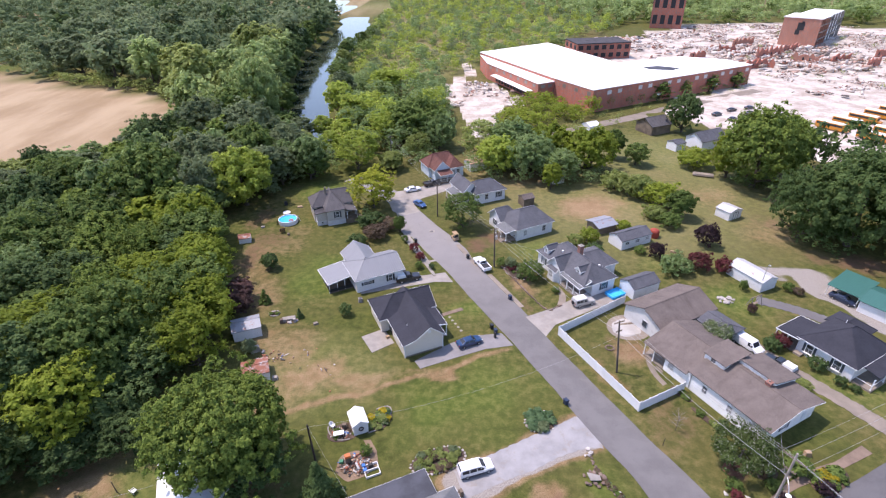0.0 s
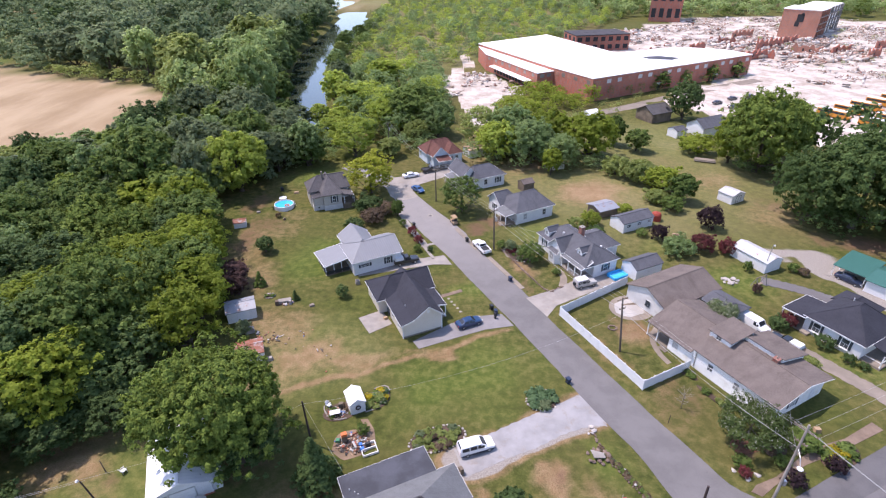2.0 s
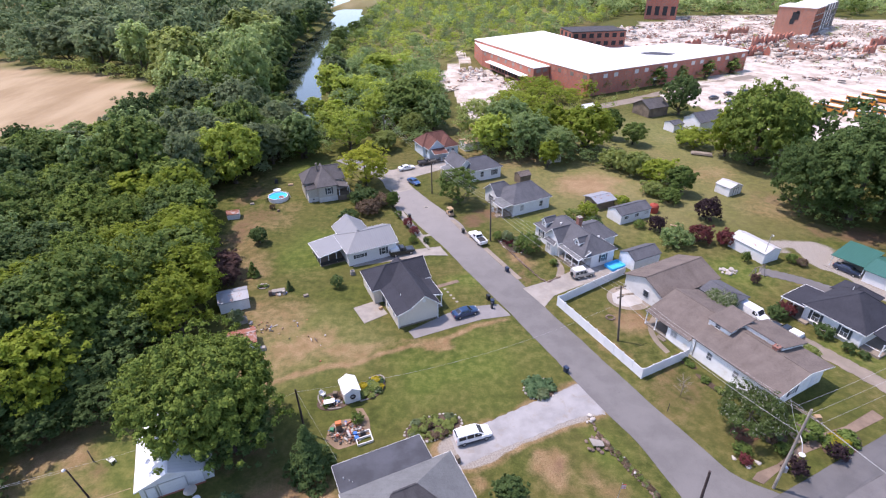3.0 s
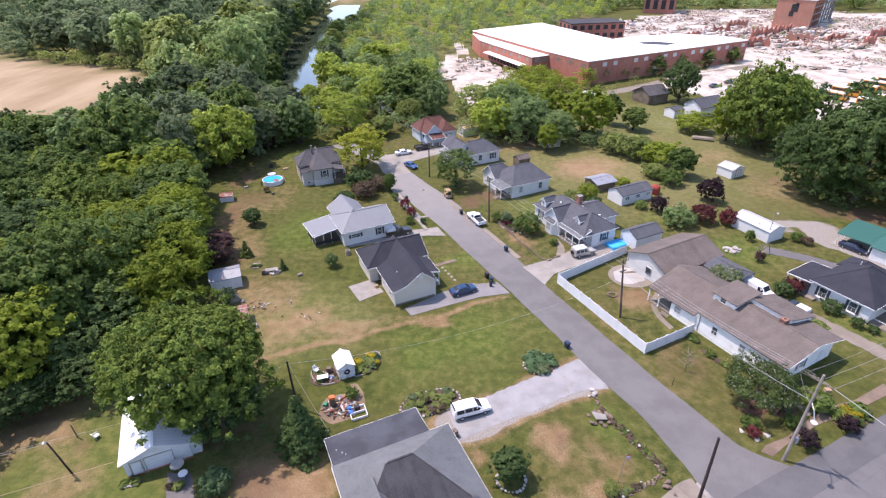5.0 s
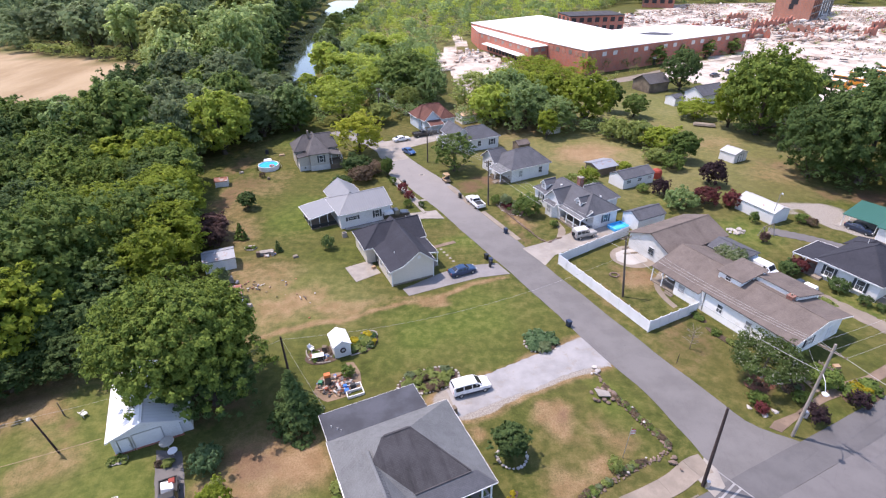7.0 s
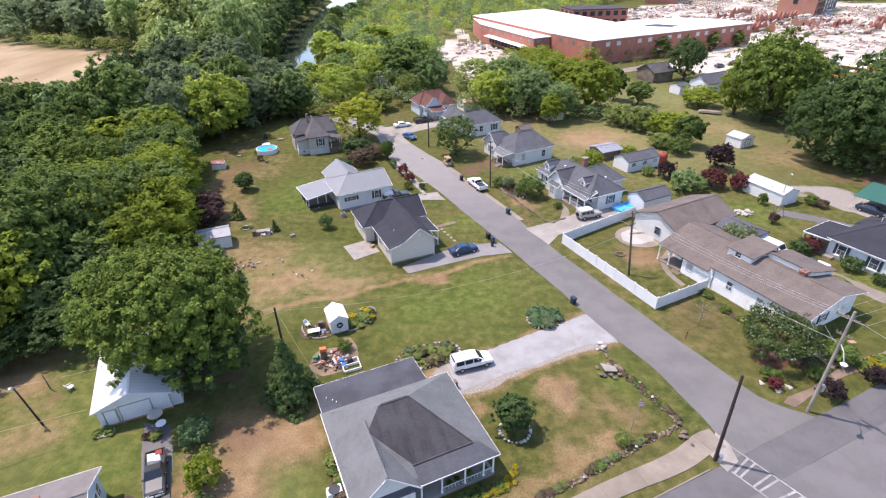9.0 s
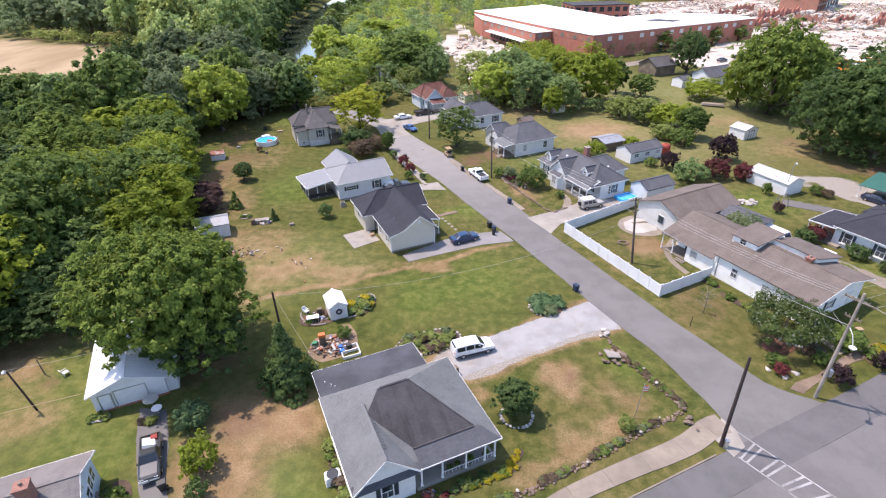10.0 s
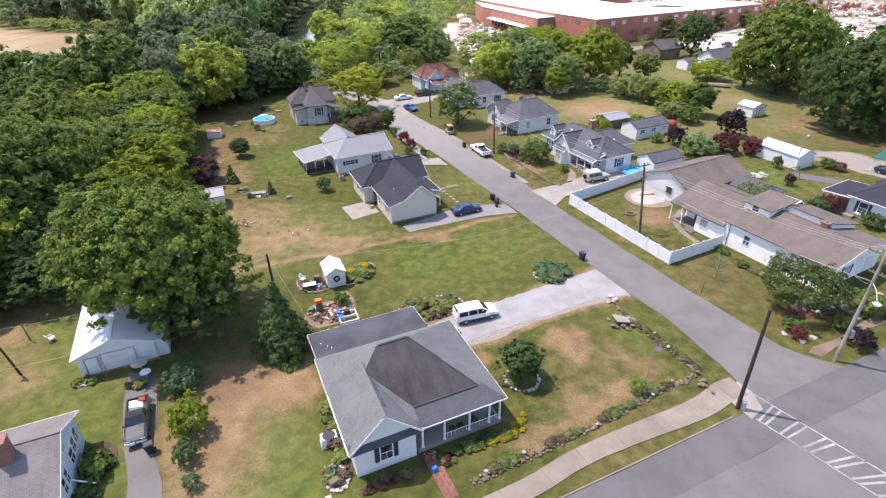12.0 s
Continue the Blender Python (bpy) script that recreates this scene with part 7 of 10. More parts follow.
for i, (x, y) in enumerate(scatter(WOOD, 6.6, 3, 290)):
    if any(math.hypot(x - a, y - b) < c * 0.27 for a, b, c, _, _ in TALL):
        continue
    w, t = rw.uniform(10, 15.5), rw.uniform(10.5, 16.0)
    leaf = rw.choice(["leaf_forest", "leaf_forest", "leaf_mid", "leaf_mid", "leaf_grey"])
    if x < -76:
        leaf = rw.choice(["leaf_forest", "leaf_forest", "leaf_mid", "leaf_hazy", "leaf_grey"])
    if x < -92:
        t *= 0.72
    # farther trees get lighter leaves, with haze put into the colour
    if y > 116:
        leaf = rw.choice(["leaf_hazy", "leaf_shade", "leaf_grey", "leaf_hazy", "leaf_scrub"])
    if y < 114 and x > -74:
        leaf = rw.choice(["leaf_mid", "leaf_shade", "leaf_light", "leaf_mid", "leaf_forest", "leaf_shade"])
        w, t = rw.uniform(10, 14.5), rw.uniform(9.5, 14)
    tree(("forest%d" if y < 112 and x > -95 else "inner%d") % (i % 4), x, y, w, t, "tall deciduous tree in dense woodland", group="woodland trees", leaf=leaf)
# darker leaves than the crown's put the tree's shaded side into the colour
tree("broad", -26.4, 45.2, 11.0, 8.5, "low spreading boughs of a shade tree", leaf="leaf_forest", rot=70)
tree("grand", -29.2, 46.4, 17.8, 16.4, "large spreading shade tree beside a white garage", leaf="leaf_shade", rot=115)
# (-59.5, 43.5) and (-64, 38) are unseen trees added to shade the lawn
for x, y, w, t, leaf in ((-50, 56.5, 12, 8, "leaf_forest"), (-57, 51.5, 12, 8, "leaf_forest"), (-48.5, 63, 11, 9.5, "leaf_forest"), (-56, 62, 14, 17.5, "leaf_mid"), (-62, 56, 14, 17, "leaf_forest"), (-53.5, 69, 13, 16.5, "leaf_mid"), (-70, 53, 14, 16, "leaf_forest"), (-64, 49, 12, 8, "leaf_forest"), (-45.5, 70, 9, 10, "leaf_mid"), (-72, 47, 12, 9, "leaf_forest"), (-59.5, 43.5, 12, 13, "leaf_forest"), (-45.8, 51.6, 9, 6, "leaf_forest"), (-52.5, 48, 9, 6, "leaf_forest"), (-64, 38, 13, 13, "leaf_forest"),
        (-43.6, 75.5, 12, 12, "leaf_light"), (-42.4, 68, 11.5, 11.5, "leaf_light"), (-47.4, 83.5, 12, 12, "leaf_mid"), (-50, 92, 13, 12.5, "leaf_light"), (-53, 101, 13, 13, "leaf_mid")):
    tree("forest%d" % (int(-x) % 4), x, y, w, t, "leafy tree at the edge of a dark wood", group="woodland trees", leaf=leaf)
tree("oval", -41.6, 86.6, 7, 4.6, "tree with dying brown leaves at the wood's edge", leaf="leaf_withered")
tree("oval2", -39.9, 82.6, 5, 4.0, "tree with dying brown leaves at the wood's edge", leaf="leaf_withered")
tree("oval2", -34.4, 70.9, 2.8, 2.8, "sapling between two sheds", leaf="leaf_grey")
# trees and shrubs of the village: kind, x, y, width, height, leaves, words
for key, x, y, w, t, leaf, words in (
        ("forest1", -19.0, 129.6, 12.5, 10.5, "leaf_gold", "bright yellow-green tree beside the street"),
        ("forest3", -27, 158, 14.5, 12.5, "leaf_bright", "tall yellow-green tree behind an old house"),
        ("broad", -39.5, 151, 11, 9, "leaf_mid", "dark green tree near the river"),
        ("forest1", -48, 146, 11, 12, "leaf_grey", "dark green tree near the river"),
        ("broad", -9.2, 184, 20, 16, "leaf_mid", "large dark green street tree"),
        ("broad2", -1, 176, 12, 12, "leaf_hazy", "large dark green street tree"),
        ("forest2", -8, 168, 9, 8, "leaf_scrub", "large dark green street tree"),
        ("forest0", -20, 181, 13, 12, "leaf_bright", "green tree by the river"),
        ("oval", -16, 157, 8, 6, "leaf_scrub", "grey-green tree by the bend of the street"),
        ("broad2", 17, 152, 13.5, 12, "leaf_bright", "dark green tree behind houses"),
        ("broad", 27, 150, 15.5, 13, "leaf_hazy", "grey-green tree behind houses"),
        ("forest3", 35, 146, 12, 10, "leaf_hazy", "dark green tree behind houses"),
        ("broad", 22, 162, 16, 14, "leaf_hazy", "tall grey-green tree behind houses"),
        ("forest1", 13, 166, 14, 13, "leaf_scrub", "pale green tree behind houses"),
        ("broad2", 34, 161, 15, 13, "leaf_light", "tall dark green tree behind houses"),
        ("oval", 31.5, 140.5, 6, 8, "leaf_light", "narrow light green tree behind houses"),
        ("broad2", 45, 153, 17, 14, "leaf_light", "rounded green tree at a lawn's edge"),
        ("oval", 56.5, 165, 7, 9.5, "leaf_mid", "upright tree on a lawn"),
        ("oval2", 62, 159, 8, 7, "leaf_mid", "small round tree on a lawn"),
        ("broad2", 90, 192, 12, 14, "leaf_forest", "dark tree beside a brick house"),
        ("shrub", 80, 157, 12, 6, "leaf_light", "broad yellow-green bush on a lawn"),
        ("grand2", 90.5, 141, 23, 23.5, "leaf_shade", "very large dark shade tree"),
        ("broad2", 102, 150, 17, 18, "leaf_shade", "very large dark shade tree"),
        ("broad2", 86, 148, 11, 14, "leaf_light", "yellow-green tree among darker ones"),
        ("grand2", 95, 106.5, 24, 24, "leaf_dark", "very large dark shade tree"),
        ("grand2", 108, 107, 22, 23, "leaf_dark", "very large dark shade tree"),
        ("broad2", 107, 95, 17, 16, "leaf_dark", "very large dark shade tree"),
        ("grand2", 86, 110.5, 17, 18, "leaf_dark", "large dark shade tree"),
        ("grand2", 118, 102, 19, 18, "leaf_dark", "very large dark shade tree"),
        ("broad2", 120, 122, 18, 18, "leaf_dark", "very large dark shade tree"),
        ("shrub", 50, 140, 9, 5.5, "leaf_scrub", "loose grey-green shrub in a hedgerow"),
        ("shrub2", 55, 135, 11, 6, "leaf_scrub", "loose grey-green shrub in a hedgerow"),
        ("shrub", 59, 129, 11, 6.5, "leaf_light", "loose green shrub in a hedgerow"),
        ("oval", 61.5, 121.5, 7, 7.4, "leaf_mid", "upright green tree in a hedgerow"),
        ("shrub2", 55, 121.5, 7, 3.2, "leaf_scrub", "low vine-covered shrub in a hedgerow"),
        ("shrub", 57, 116.5, 6, 4, "leaf_mid", "green shrub behind an outbuilding"),
        ("shrub", 62, 107.0, 6.0, 5.6, "leaf_plum", "dark purple plum tree on a lawn"),
        ("shrub", 48.5, 102, 4, 3.8, "leaf_plum", "small dark purple shrub on a lawn"),
        ("shrub2", 50.4, 96, 7.5, 3.6, "leaf_hazy", "broad green shrub beside a garage"),
        ("shrub", 56, 97, 5.6, 4.0, "leaf_red", "broad shrub covered in crimson blossom"),
        ("shrub2", 60.9, 95.6, 4.4, 3.2, "leaf_red", "broad shrub covered in crimson blossom"),
        ("myrtle", 48.6, 72.4, 5.4, 4.2, "leaf_blossom", "small tree with white blossom"),
        ("shrub", 59.6, 71.4, 3.4, 2.5, "leaf_red", "low shrub with red blossom"),
        ("shrub2", 57.6, 70.6, 3.4, 2.3, "leaf_forest", "dark shrub beside a red-flowering one"),
        ("bush", 62.6, 65.7, 3.4, 2.1, "leaf_forest", "clipped round bush by a wall"),
        ("bush", 64.0, 61.8, 2.2, 1.6, "leaf_forest", "clipped round bush by a wall"),
        ("bush", 65.4, 60.3, 1.8, 1.2, "leaf_forest", "clipped round bush by a porch"),
        ("shrub", 57.2, 60.9, 3.2, 1.9, "leaf_scrub", "green bush beside a drive"),
        ("shrub", -20.5, 108.5, 5, 3, "leaf_forest", "dark shrub behind a house"),
        ("shrub2", -16.5, 112.5, 6.5, 3.4, "leaf_brown", "sprawling grey-brown shrub by a house"),
        ("shrub", -13.8, 116.8, 5, 3.2, "leaf_brown", "sprawling brown shrub by a house"),
        ("shrub2", -18.0, 117.6, 8, 4.2, "leaf_forest", "sprawling green shrub by a house"),
        ("oval", -10.9, 115.2, 3.0, 4.4, "leaf_mid", "dense clipped evergreen by the street"),
        ("bush", -6.8, 105.6, 2.4, 2.2, "leaf_red", "shrub with pink-red blossom by the street"),
        ("bush", -5.3, 101.8, 2.4, 2.0, "leaf_red", "shrub with pink-red blossom by the street"),
        ("bush", -5.4, 98.2, 2.0, 1.7, "leaf_mid", "small round bush on a front lawn"),
        ("bush", -2.6, 98.0, 1.4, 1.4, "leaf_forest", "small round bush on a front lawn"),
        ("bush", -9.2, 110.2, 1.8, 1.8, "leaf_mid", "small round bush on a front lawn"),
        ("forest2", 4.9, 117.6, 10, 9.0, "leaf_mid", "dense round tree beside the street"),
        ("shrub", 18.6, 93.6, 5.6, 4.4, "leaf_mid", "large dark shrub in a front garden"),
        ("bush", 13.0, 99.2, 2.6, 1.8, "leaf_mid", "garden bush in a raised bed"),
        ("bush", 15.0, 98.6, 2.8, 2.2, "leaf_grey", "garden bush in a raised bed"),
        ("bush", 23.0, 88.6, 2.0, 1.2, "leaf_mid", "low bush by a front walk"),
        ("oval", -38.6, 99, 3.8, 3.6, "leaf_forest", "small round tree on a rough lawn"),
        ("bush", -19.0, 81.8, 2.7, 2.5, "leaf_forest", "round clipped bush on a lawn"),
        ("vine", 98, 237.2, 9, 8, "leaf_mid", "ivy climbing a brick warehouse wall"), ("vine", 112, 244.6, 7, 7, "leaf_scrub", "ivy climbing a brick warehouse wall"), ("vine", 127, 252.4, 8, 8, "leaf_mid", "ivy climbing a brick warehouse wall"), ("vine", 143, 260.9, 9, 7, "leaf_mid", "ivy climbing a brick warehouse wall"),
        ("cone", -36, 86, 2.6, 3.2, "leaf_mid", "vine-covered stump on a lawn"),
        ("cone", -27.9, 81.0, 1.5, 2.2, "leaf_forest", "small conical evergreen on a lawn"),
        ("bush", -40.2, 115.6, 1.6, 1.2, "leaf_brown", "small brown bush on a lawn"),
        ("cone_big", -15.9, 41.6, 6.2, 8.2, "leaf_forest", "tall cone of vines over a dead tree"),
        ("shrub", -24.2, 36.4, 3.6, 2.5, "leaf_hosta", "broad-leaved fig bush beside a driveway"),
        ("shrub2", -21.4, 31.2, 3.6, 3.4, "leaf_light", "small yellow-green maple beside a driveway"),
        ("bush", -20.6, 28.4, 2.2, 1.9, "leaf_forest", "dark bush beside a driveway"),
        ("bush", -19.2, 25.8, 1.5, 1.4, "leaf_hosta", "pale bush beside a driveway"),
        ("bush", -22.4, 33.8, 1.4, 1.2, "leaf_scrub", "small bush beside a driveway"),
        ("oval", 7.8, 36.9, 3.9, 4.2, "leaf_forest", "small round tree in a ring of stones"),
        ("bush", 43.1, 43.4, 2.2, 1.3, "leaf_mid", "green bush beside a pole"),
        ("shrub", 47.4, 46.2, 4.2, 2.6, "leaf_mid", "green shrub beside a house"),
        ("bush", 42.9, 40.6, 2.9, 2.0, "leaf_plum", "dark red bush by the main road"),
        ("bush", 49.3, 42.6, 2.7, 1.9, "leaf_plum", "dark red bush by the main road"),
        ("bush", 37.6, 42.0, 1.7, 1.3, "leaf_red", "small red bush with a stone edge"),
        ("bush", 38.0, 43.6, 2.6, 1.0, "leaf_mid", "low green bush at a corner"),
        ("bush", -11.2, 49.6, 2.0, 1.3, "leaf_mid", "garden bush beside a junk heap"), ("bush", 18.4, 34.9, 1.8, 1.4, "leaf_scrub", "yellow-green bush at the foot of a flagpole"),
        ("bush", 31.5, 108.5, 4, 2.5, "leaf_scrub", "pale green shrub behind a cottage"),
        ("shrub", 35, 109.5, 5, 3.6, "leaf_light", "bright green shrub beside a tin-roofed shed"),
        ("shrub2", 45, 115, 4, 2.6, "leaf_light", "bright green shrub beside a tin-roofed shed"),
        ("bush", 45.5, 103.8, 3, 1.8, "leaf_mid", "green bush beside an outbuilding"),
        ("shrub", 34.5, 103, 4.5, 3, "leaf_forest", "dark green shrub behind a cottage"),
        ("bush", 59.5, 81.0, 1.9, 2.0, "leaf_withered", "small brownish shrub on a lawn"),
        ("bush", 70.7, 88.3, 2.6, 1.8, "leaf_mid", "green bush beside a gravel drive"),
        ("bush", 72.0, 86.9, 2.3, 1.6, "leaf_brown", "brown bush beside a gravel drive"),
        ("bush", 61.7, 88.8, 2.0, 2.2, "leaf_mid", "shrub against a white storage building"),
        ("shrub", -53, 38, 6, 4, "leaf_forest", "dark shrub at a lawn's edge"),
        ("shrub2", -44.5, 27.5, 4, 3.0, "leaf_forest", "dark shrub at a lawn's edge")):
    nm = "tree" if key[:4] in ("broa", "oval", "fore") else "shrub"
    tree(key, x, y, w, t, words, nm, nm, leaf=leaf)


crape = tree("myrtle", 40.6, 47.4, 9.0, 5.0, "crape myrtle with pale stems and white blossom beside a house", leaf="leaf_white")
for ob in crape.children:
    if ob.name.startswith("trunk"):
        ob.data = ob.data.copy()
        ob.data.materials[0] = M["pole_grey"]


# far woods and scrub; their paler leaf tones carry the distance haze
def far(name, poly, gap, seed, w, t, leaf, label, size=1.15, leaves=220, lobes=8, keep_off=True):
    rr = random.Random(seed)
    spots = []
    for x, y in scatter(poly, gap, seed, 2200):
        if keep_off and float(line_dist(np.array([x]), np.array([y]), RIVER)[0]) < river_half(y) + 0.3 * w[1] + (3 if y > 300 else 0):
            continue
        if any(((x - cx) / rx) ** 2 + ((y - cy) / ry) ** 2 < 1 for cx, cy, rx, ry in ((-285, 408, 48, 20), (-345, 480, 36, 24), (-191, 421, 14, 18), (-84, 585, 26, 22))):
            continue
        k = rr.uniform(0.7, 1.2)
        spots.append((x, y, rr.uniform(*w) * k, rr.uniform(*t) * k))
    wood(name, spots, leaf, label, seed, size, leaves, lobes)


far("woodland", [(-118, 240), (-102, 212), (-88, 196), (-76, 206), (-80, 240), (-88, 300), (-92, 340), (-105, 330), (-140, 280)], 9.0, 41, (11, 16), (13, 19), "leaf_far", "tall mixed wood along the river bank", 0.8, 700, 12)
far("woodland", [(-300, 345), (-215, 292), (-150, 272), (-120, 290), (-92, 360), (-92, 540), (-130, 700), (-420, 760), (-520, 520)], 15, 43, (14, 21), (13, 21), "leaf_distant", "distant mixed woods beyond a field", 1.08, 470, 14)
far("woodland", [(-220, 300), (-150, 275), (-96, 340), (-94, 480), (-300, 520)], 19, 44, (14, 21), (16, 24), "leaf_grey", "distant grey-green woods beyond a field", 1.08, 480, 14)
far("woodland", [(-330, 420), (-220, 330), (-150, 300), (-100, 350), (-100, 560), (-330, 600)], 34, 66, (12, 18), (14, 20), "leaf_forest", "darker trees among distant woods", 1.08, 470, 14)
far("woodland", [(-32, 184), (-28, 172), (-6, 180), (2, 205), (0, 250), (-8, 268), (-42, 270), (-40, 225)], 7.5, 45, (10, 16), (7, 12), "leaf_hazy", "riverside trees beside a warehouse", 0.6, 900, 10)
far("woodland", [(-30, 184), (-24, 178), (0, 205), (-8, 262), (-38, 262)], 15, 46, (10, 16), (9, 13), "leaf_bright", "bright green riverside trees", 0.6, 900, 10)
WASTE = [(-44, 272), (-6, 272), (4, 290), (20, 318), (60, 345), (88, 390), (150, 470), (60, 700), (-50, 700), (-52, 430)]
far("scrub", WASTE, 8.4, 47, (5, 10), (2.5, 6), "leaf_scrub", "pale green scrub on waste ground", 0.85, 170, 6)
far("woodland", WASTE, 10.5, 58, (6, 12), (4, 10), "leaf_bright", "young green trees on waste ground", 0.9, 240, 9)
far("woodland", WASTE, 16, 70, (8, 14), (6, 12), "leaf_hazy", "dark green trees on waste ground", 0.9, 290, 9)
# trees that lean over both banks of the river
for x, y, w, t, leaf in ((-65, 214, 13, 14, "leaf_mid"), (-71, 230, 14, 15, "leaf_forest"), (-76, 248, 14, 15, "leaf_mid"), (-79, 268, 14, 14, "leaf_forest"), (-82, 290, 15, 14, "leaf_mid"), (-86, 312, 15, 16, "leaf_forest"), (-89, 334, 16, 16, "leaf_forest"), (-91, 358, 16, 17, "leaf_forest"), (-92, 384, 16, 17, "leaf_mid"), (-94, 412, 16, 16, "leaf_forest"), (-99, 446, 17, 16, "leaf_forest"),
        (-45, 236, 11, 10, "leaf_bright"), (-50, 256, 10, 9, "leaf_scrub"), (-53, 276, 11, 10, "leaf_mid"), (-55, 296, 10, 9, "leaf_hazy"), (-56, 316, 11, 10, "leaf_scrub"), (-58, 338, 12, 11, "leaf_mid"), (-59, 360, 12, 10, "leaf_hazy"), (-56, 392, 12, 9, "leaf_mid"), (-52, 424, 12, 9, "leaf_hazy")):
    tree("inner%d" % (int(x + y) % 4), x, y, w, t, "leafy tree leaning over the river", group="riverside trees", leaf=leaf)
far("scrub", WASTE, 15, 48, (5, 10), (4, 9), "leaf_grey", "taller grey-green scrub on waste ground", 0.85, 260, 6)
far("scrub", [(24, 196), (36, 196), (60, 209), (62, 215), (48, 234), (38, 236), (26, 214)], 4.8, 49, (7, 11), (4, 7), "leaf_light", "green scrub against a brick warehouse", 0.8, 330, 8)
far("scrub", [(20, 188), (44, 197), (84, 218), (112, 234), (150, 257), (150, 261), (64, 216), (20, 200)], 4.8, 50, (2.5, 4.5), (1.4, 2.6), "leaf_scrub", "rough weeds along a road", 0.6, 150, 6)
far("scrub", [(66, 217), (150, 262), (151, 264), (66, 220)], 6.5, 51, (3, 6), (2.5, 6), "leaf_mid", "bushes at the foot of a brick wall", 0.7, 200, 8)
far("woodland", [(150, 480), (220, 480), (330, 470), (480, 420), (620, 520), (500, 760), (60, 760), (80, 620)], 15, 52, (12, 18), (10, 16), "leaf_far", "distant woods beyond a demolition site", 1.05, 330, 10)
far("woodland", [(150, 480), (330, 472), (480, 430), (600, 560), (120, 760)], 26, 53, (11, 16), (9, 14), "leaf_mid", "distant darker trees", 1.05, 330, 10)
far("woodland", [(128, 100), (200, 120), (200, 150), (132, 152), (112, 160), (112, 130)], 9, 54, (11, 15), (12, 17), "leaf_forest", "dark trees beyond a lawn", 1.0, 380, 11)
far("scrub", [(24, 168), (60, 178), (76, 200), (66, 206), (34, 190)], 8, 56, (4, 7), (3, 5), "leaf_scrub", "loose scrub by a lawn", 0.7, 200, 8)
for x, y, w, t, leaf in ((-51, 186, 10, 8.5, "leaf_grey"), (-59, 190, 11, 9.5, "leaf_mid"), (-44, 190, 9, 8, "leaf_bright"), (-67, 194, 12, 13, "leaf_hazy"), (-55, 178, 11, 10, "leaf_hazy"), (-46, 168, 10, 9, "leaf_scrub"), (-38, 172, 9, 8, "leaf_bright"), (-36, 186, 9, 8, "leaf_bright"), (-62, 178, 11, 12, "leaf_grey")):
    tree("inner%d" % (int(x + y) % 4), x, y, w, t, "leafy tree on the river bank", group="riverside trees", leaf=leaf)
far("scrub", [(-215, 292), (-205, 286), (-178, 272), (-152, 262), (-134, 250), (-118, 236), (-108, 226), (-112, 236), (-136, 260), (-180, 284)], 6, 59, (7, 11), (4, 7), "leaf_scrub", "bushes along the edge of a stubble field", 0.9, 260, 8)
far("woodland", [(-47, 240), (-38, 240), (-46, 330), (-50, 400), (-50, 520), (-60, 520), (-58, 430), (-58, 350), (-53, 290)], 8.5, 57, (8, 12), (5, 9), "leaf_mid", "trees along the far river bank", 1.1, 200, 8)
far("scrub", [(165, 262), (230, 240), (330, 255), (390, 400), (300, 450), (200, 450)], 19, 60, (3, 7), (2, 5), "leaf_scrub", "weeds growing in rubble", 0.9, 90, 5, False)
far("scrub", [(-44, 143), (-36, 151), (-22, 164), (-6, 158), (0, 166), (-20, 178), (-44, 162)], 5.0, 61, (6, 9), (4, 7), "leaf_hazy", "green undergrowth at the foot of trees", 0.7, 330, 8)
far("scrub", [(9, 150), (18, 144), (40, 141), (50, 150), (42, 168), (12, 170)], 5.2, 62, (6, 9), (4, 7.5), "leaf_hazy", "undergrowth beneath trees behind houses", 0.7, 330, 8)
far("scrub", [(82, 108), (88, 102), (112, 90), (126, 108), (100, 122), (86, 118)], 5.5, 63, (7, 11), (4, 8), "leaf_dark", "low dark boughs beneath large shade trees", 0.7, 380, 8)
far("scrub", [(84, 138), (92, 133), (104, 142), (108, 152), (92, 152)], 5.5, 64, (7, 10), (4, 7), "leaf_dark", "low dark boughs beneath large shade trees", 0.7, 380, 8)
far("scrub", [(-45.5, 57), (-44, 68), (-50, 66), (-60, 56), (-76, 52), (-76, 46), (-64, 45.5), (-53, 50)], 4.4, 65, (5, 8), (2.5, 4.5), "leaf_forest", "dark undergrowth at the wood's edge", 0.5, 380, 8)

# ---- vehicles ----
def shell(bm, rows):
    """A rounded body lofted along x: rows of (x, half width, bottom, top, corner)."""
    rings = []
    for x, hw, z0, z1, c in rows:
        r = [(-hw, z0 + c * 0.5), (-hw, z1 - c), (-hw + c, z1), (hw - c, z1), (hw, z1 - c), (hw, z0 + c * 0.5), (hw - c * 0.5, z0), (-hw + c * 0.5, z0)]
        rings.append([bm.verts.new((x, y, z)) for y, z in r])
    for a, b in zip(rings, rings[1:]):
        for i in range(8):
            bm.faces.new((a[i], a[(i + 1) % 8], b[(i + 1) % 8], b[i]))
    bm.faces.new(rings[0][::-1]); bm.faces.new(rings[-1])
    bmesh.ops.recalc_face_normals(bm, faces=bm.faces)


def paint_mat(name, c):
    return plain_mat(name, c, 0.3, 0.0, 0.5, 0.6)


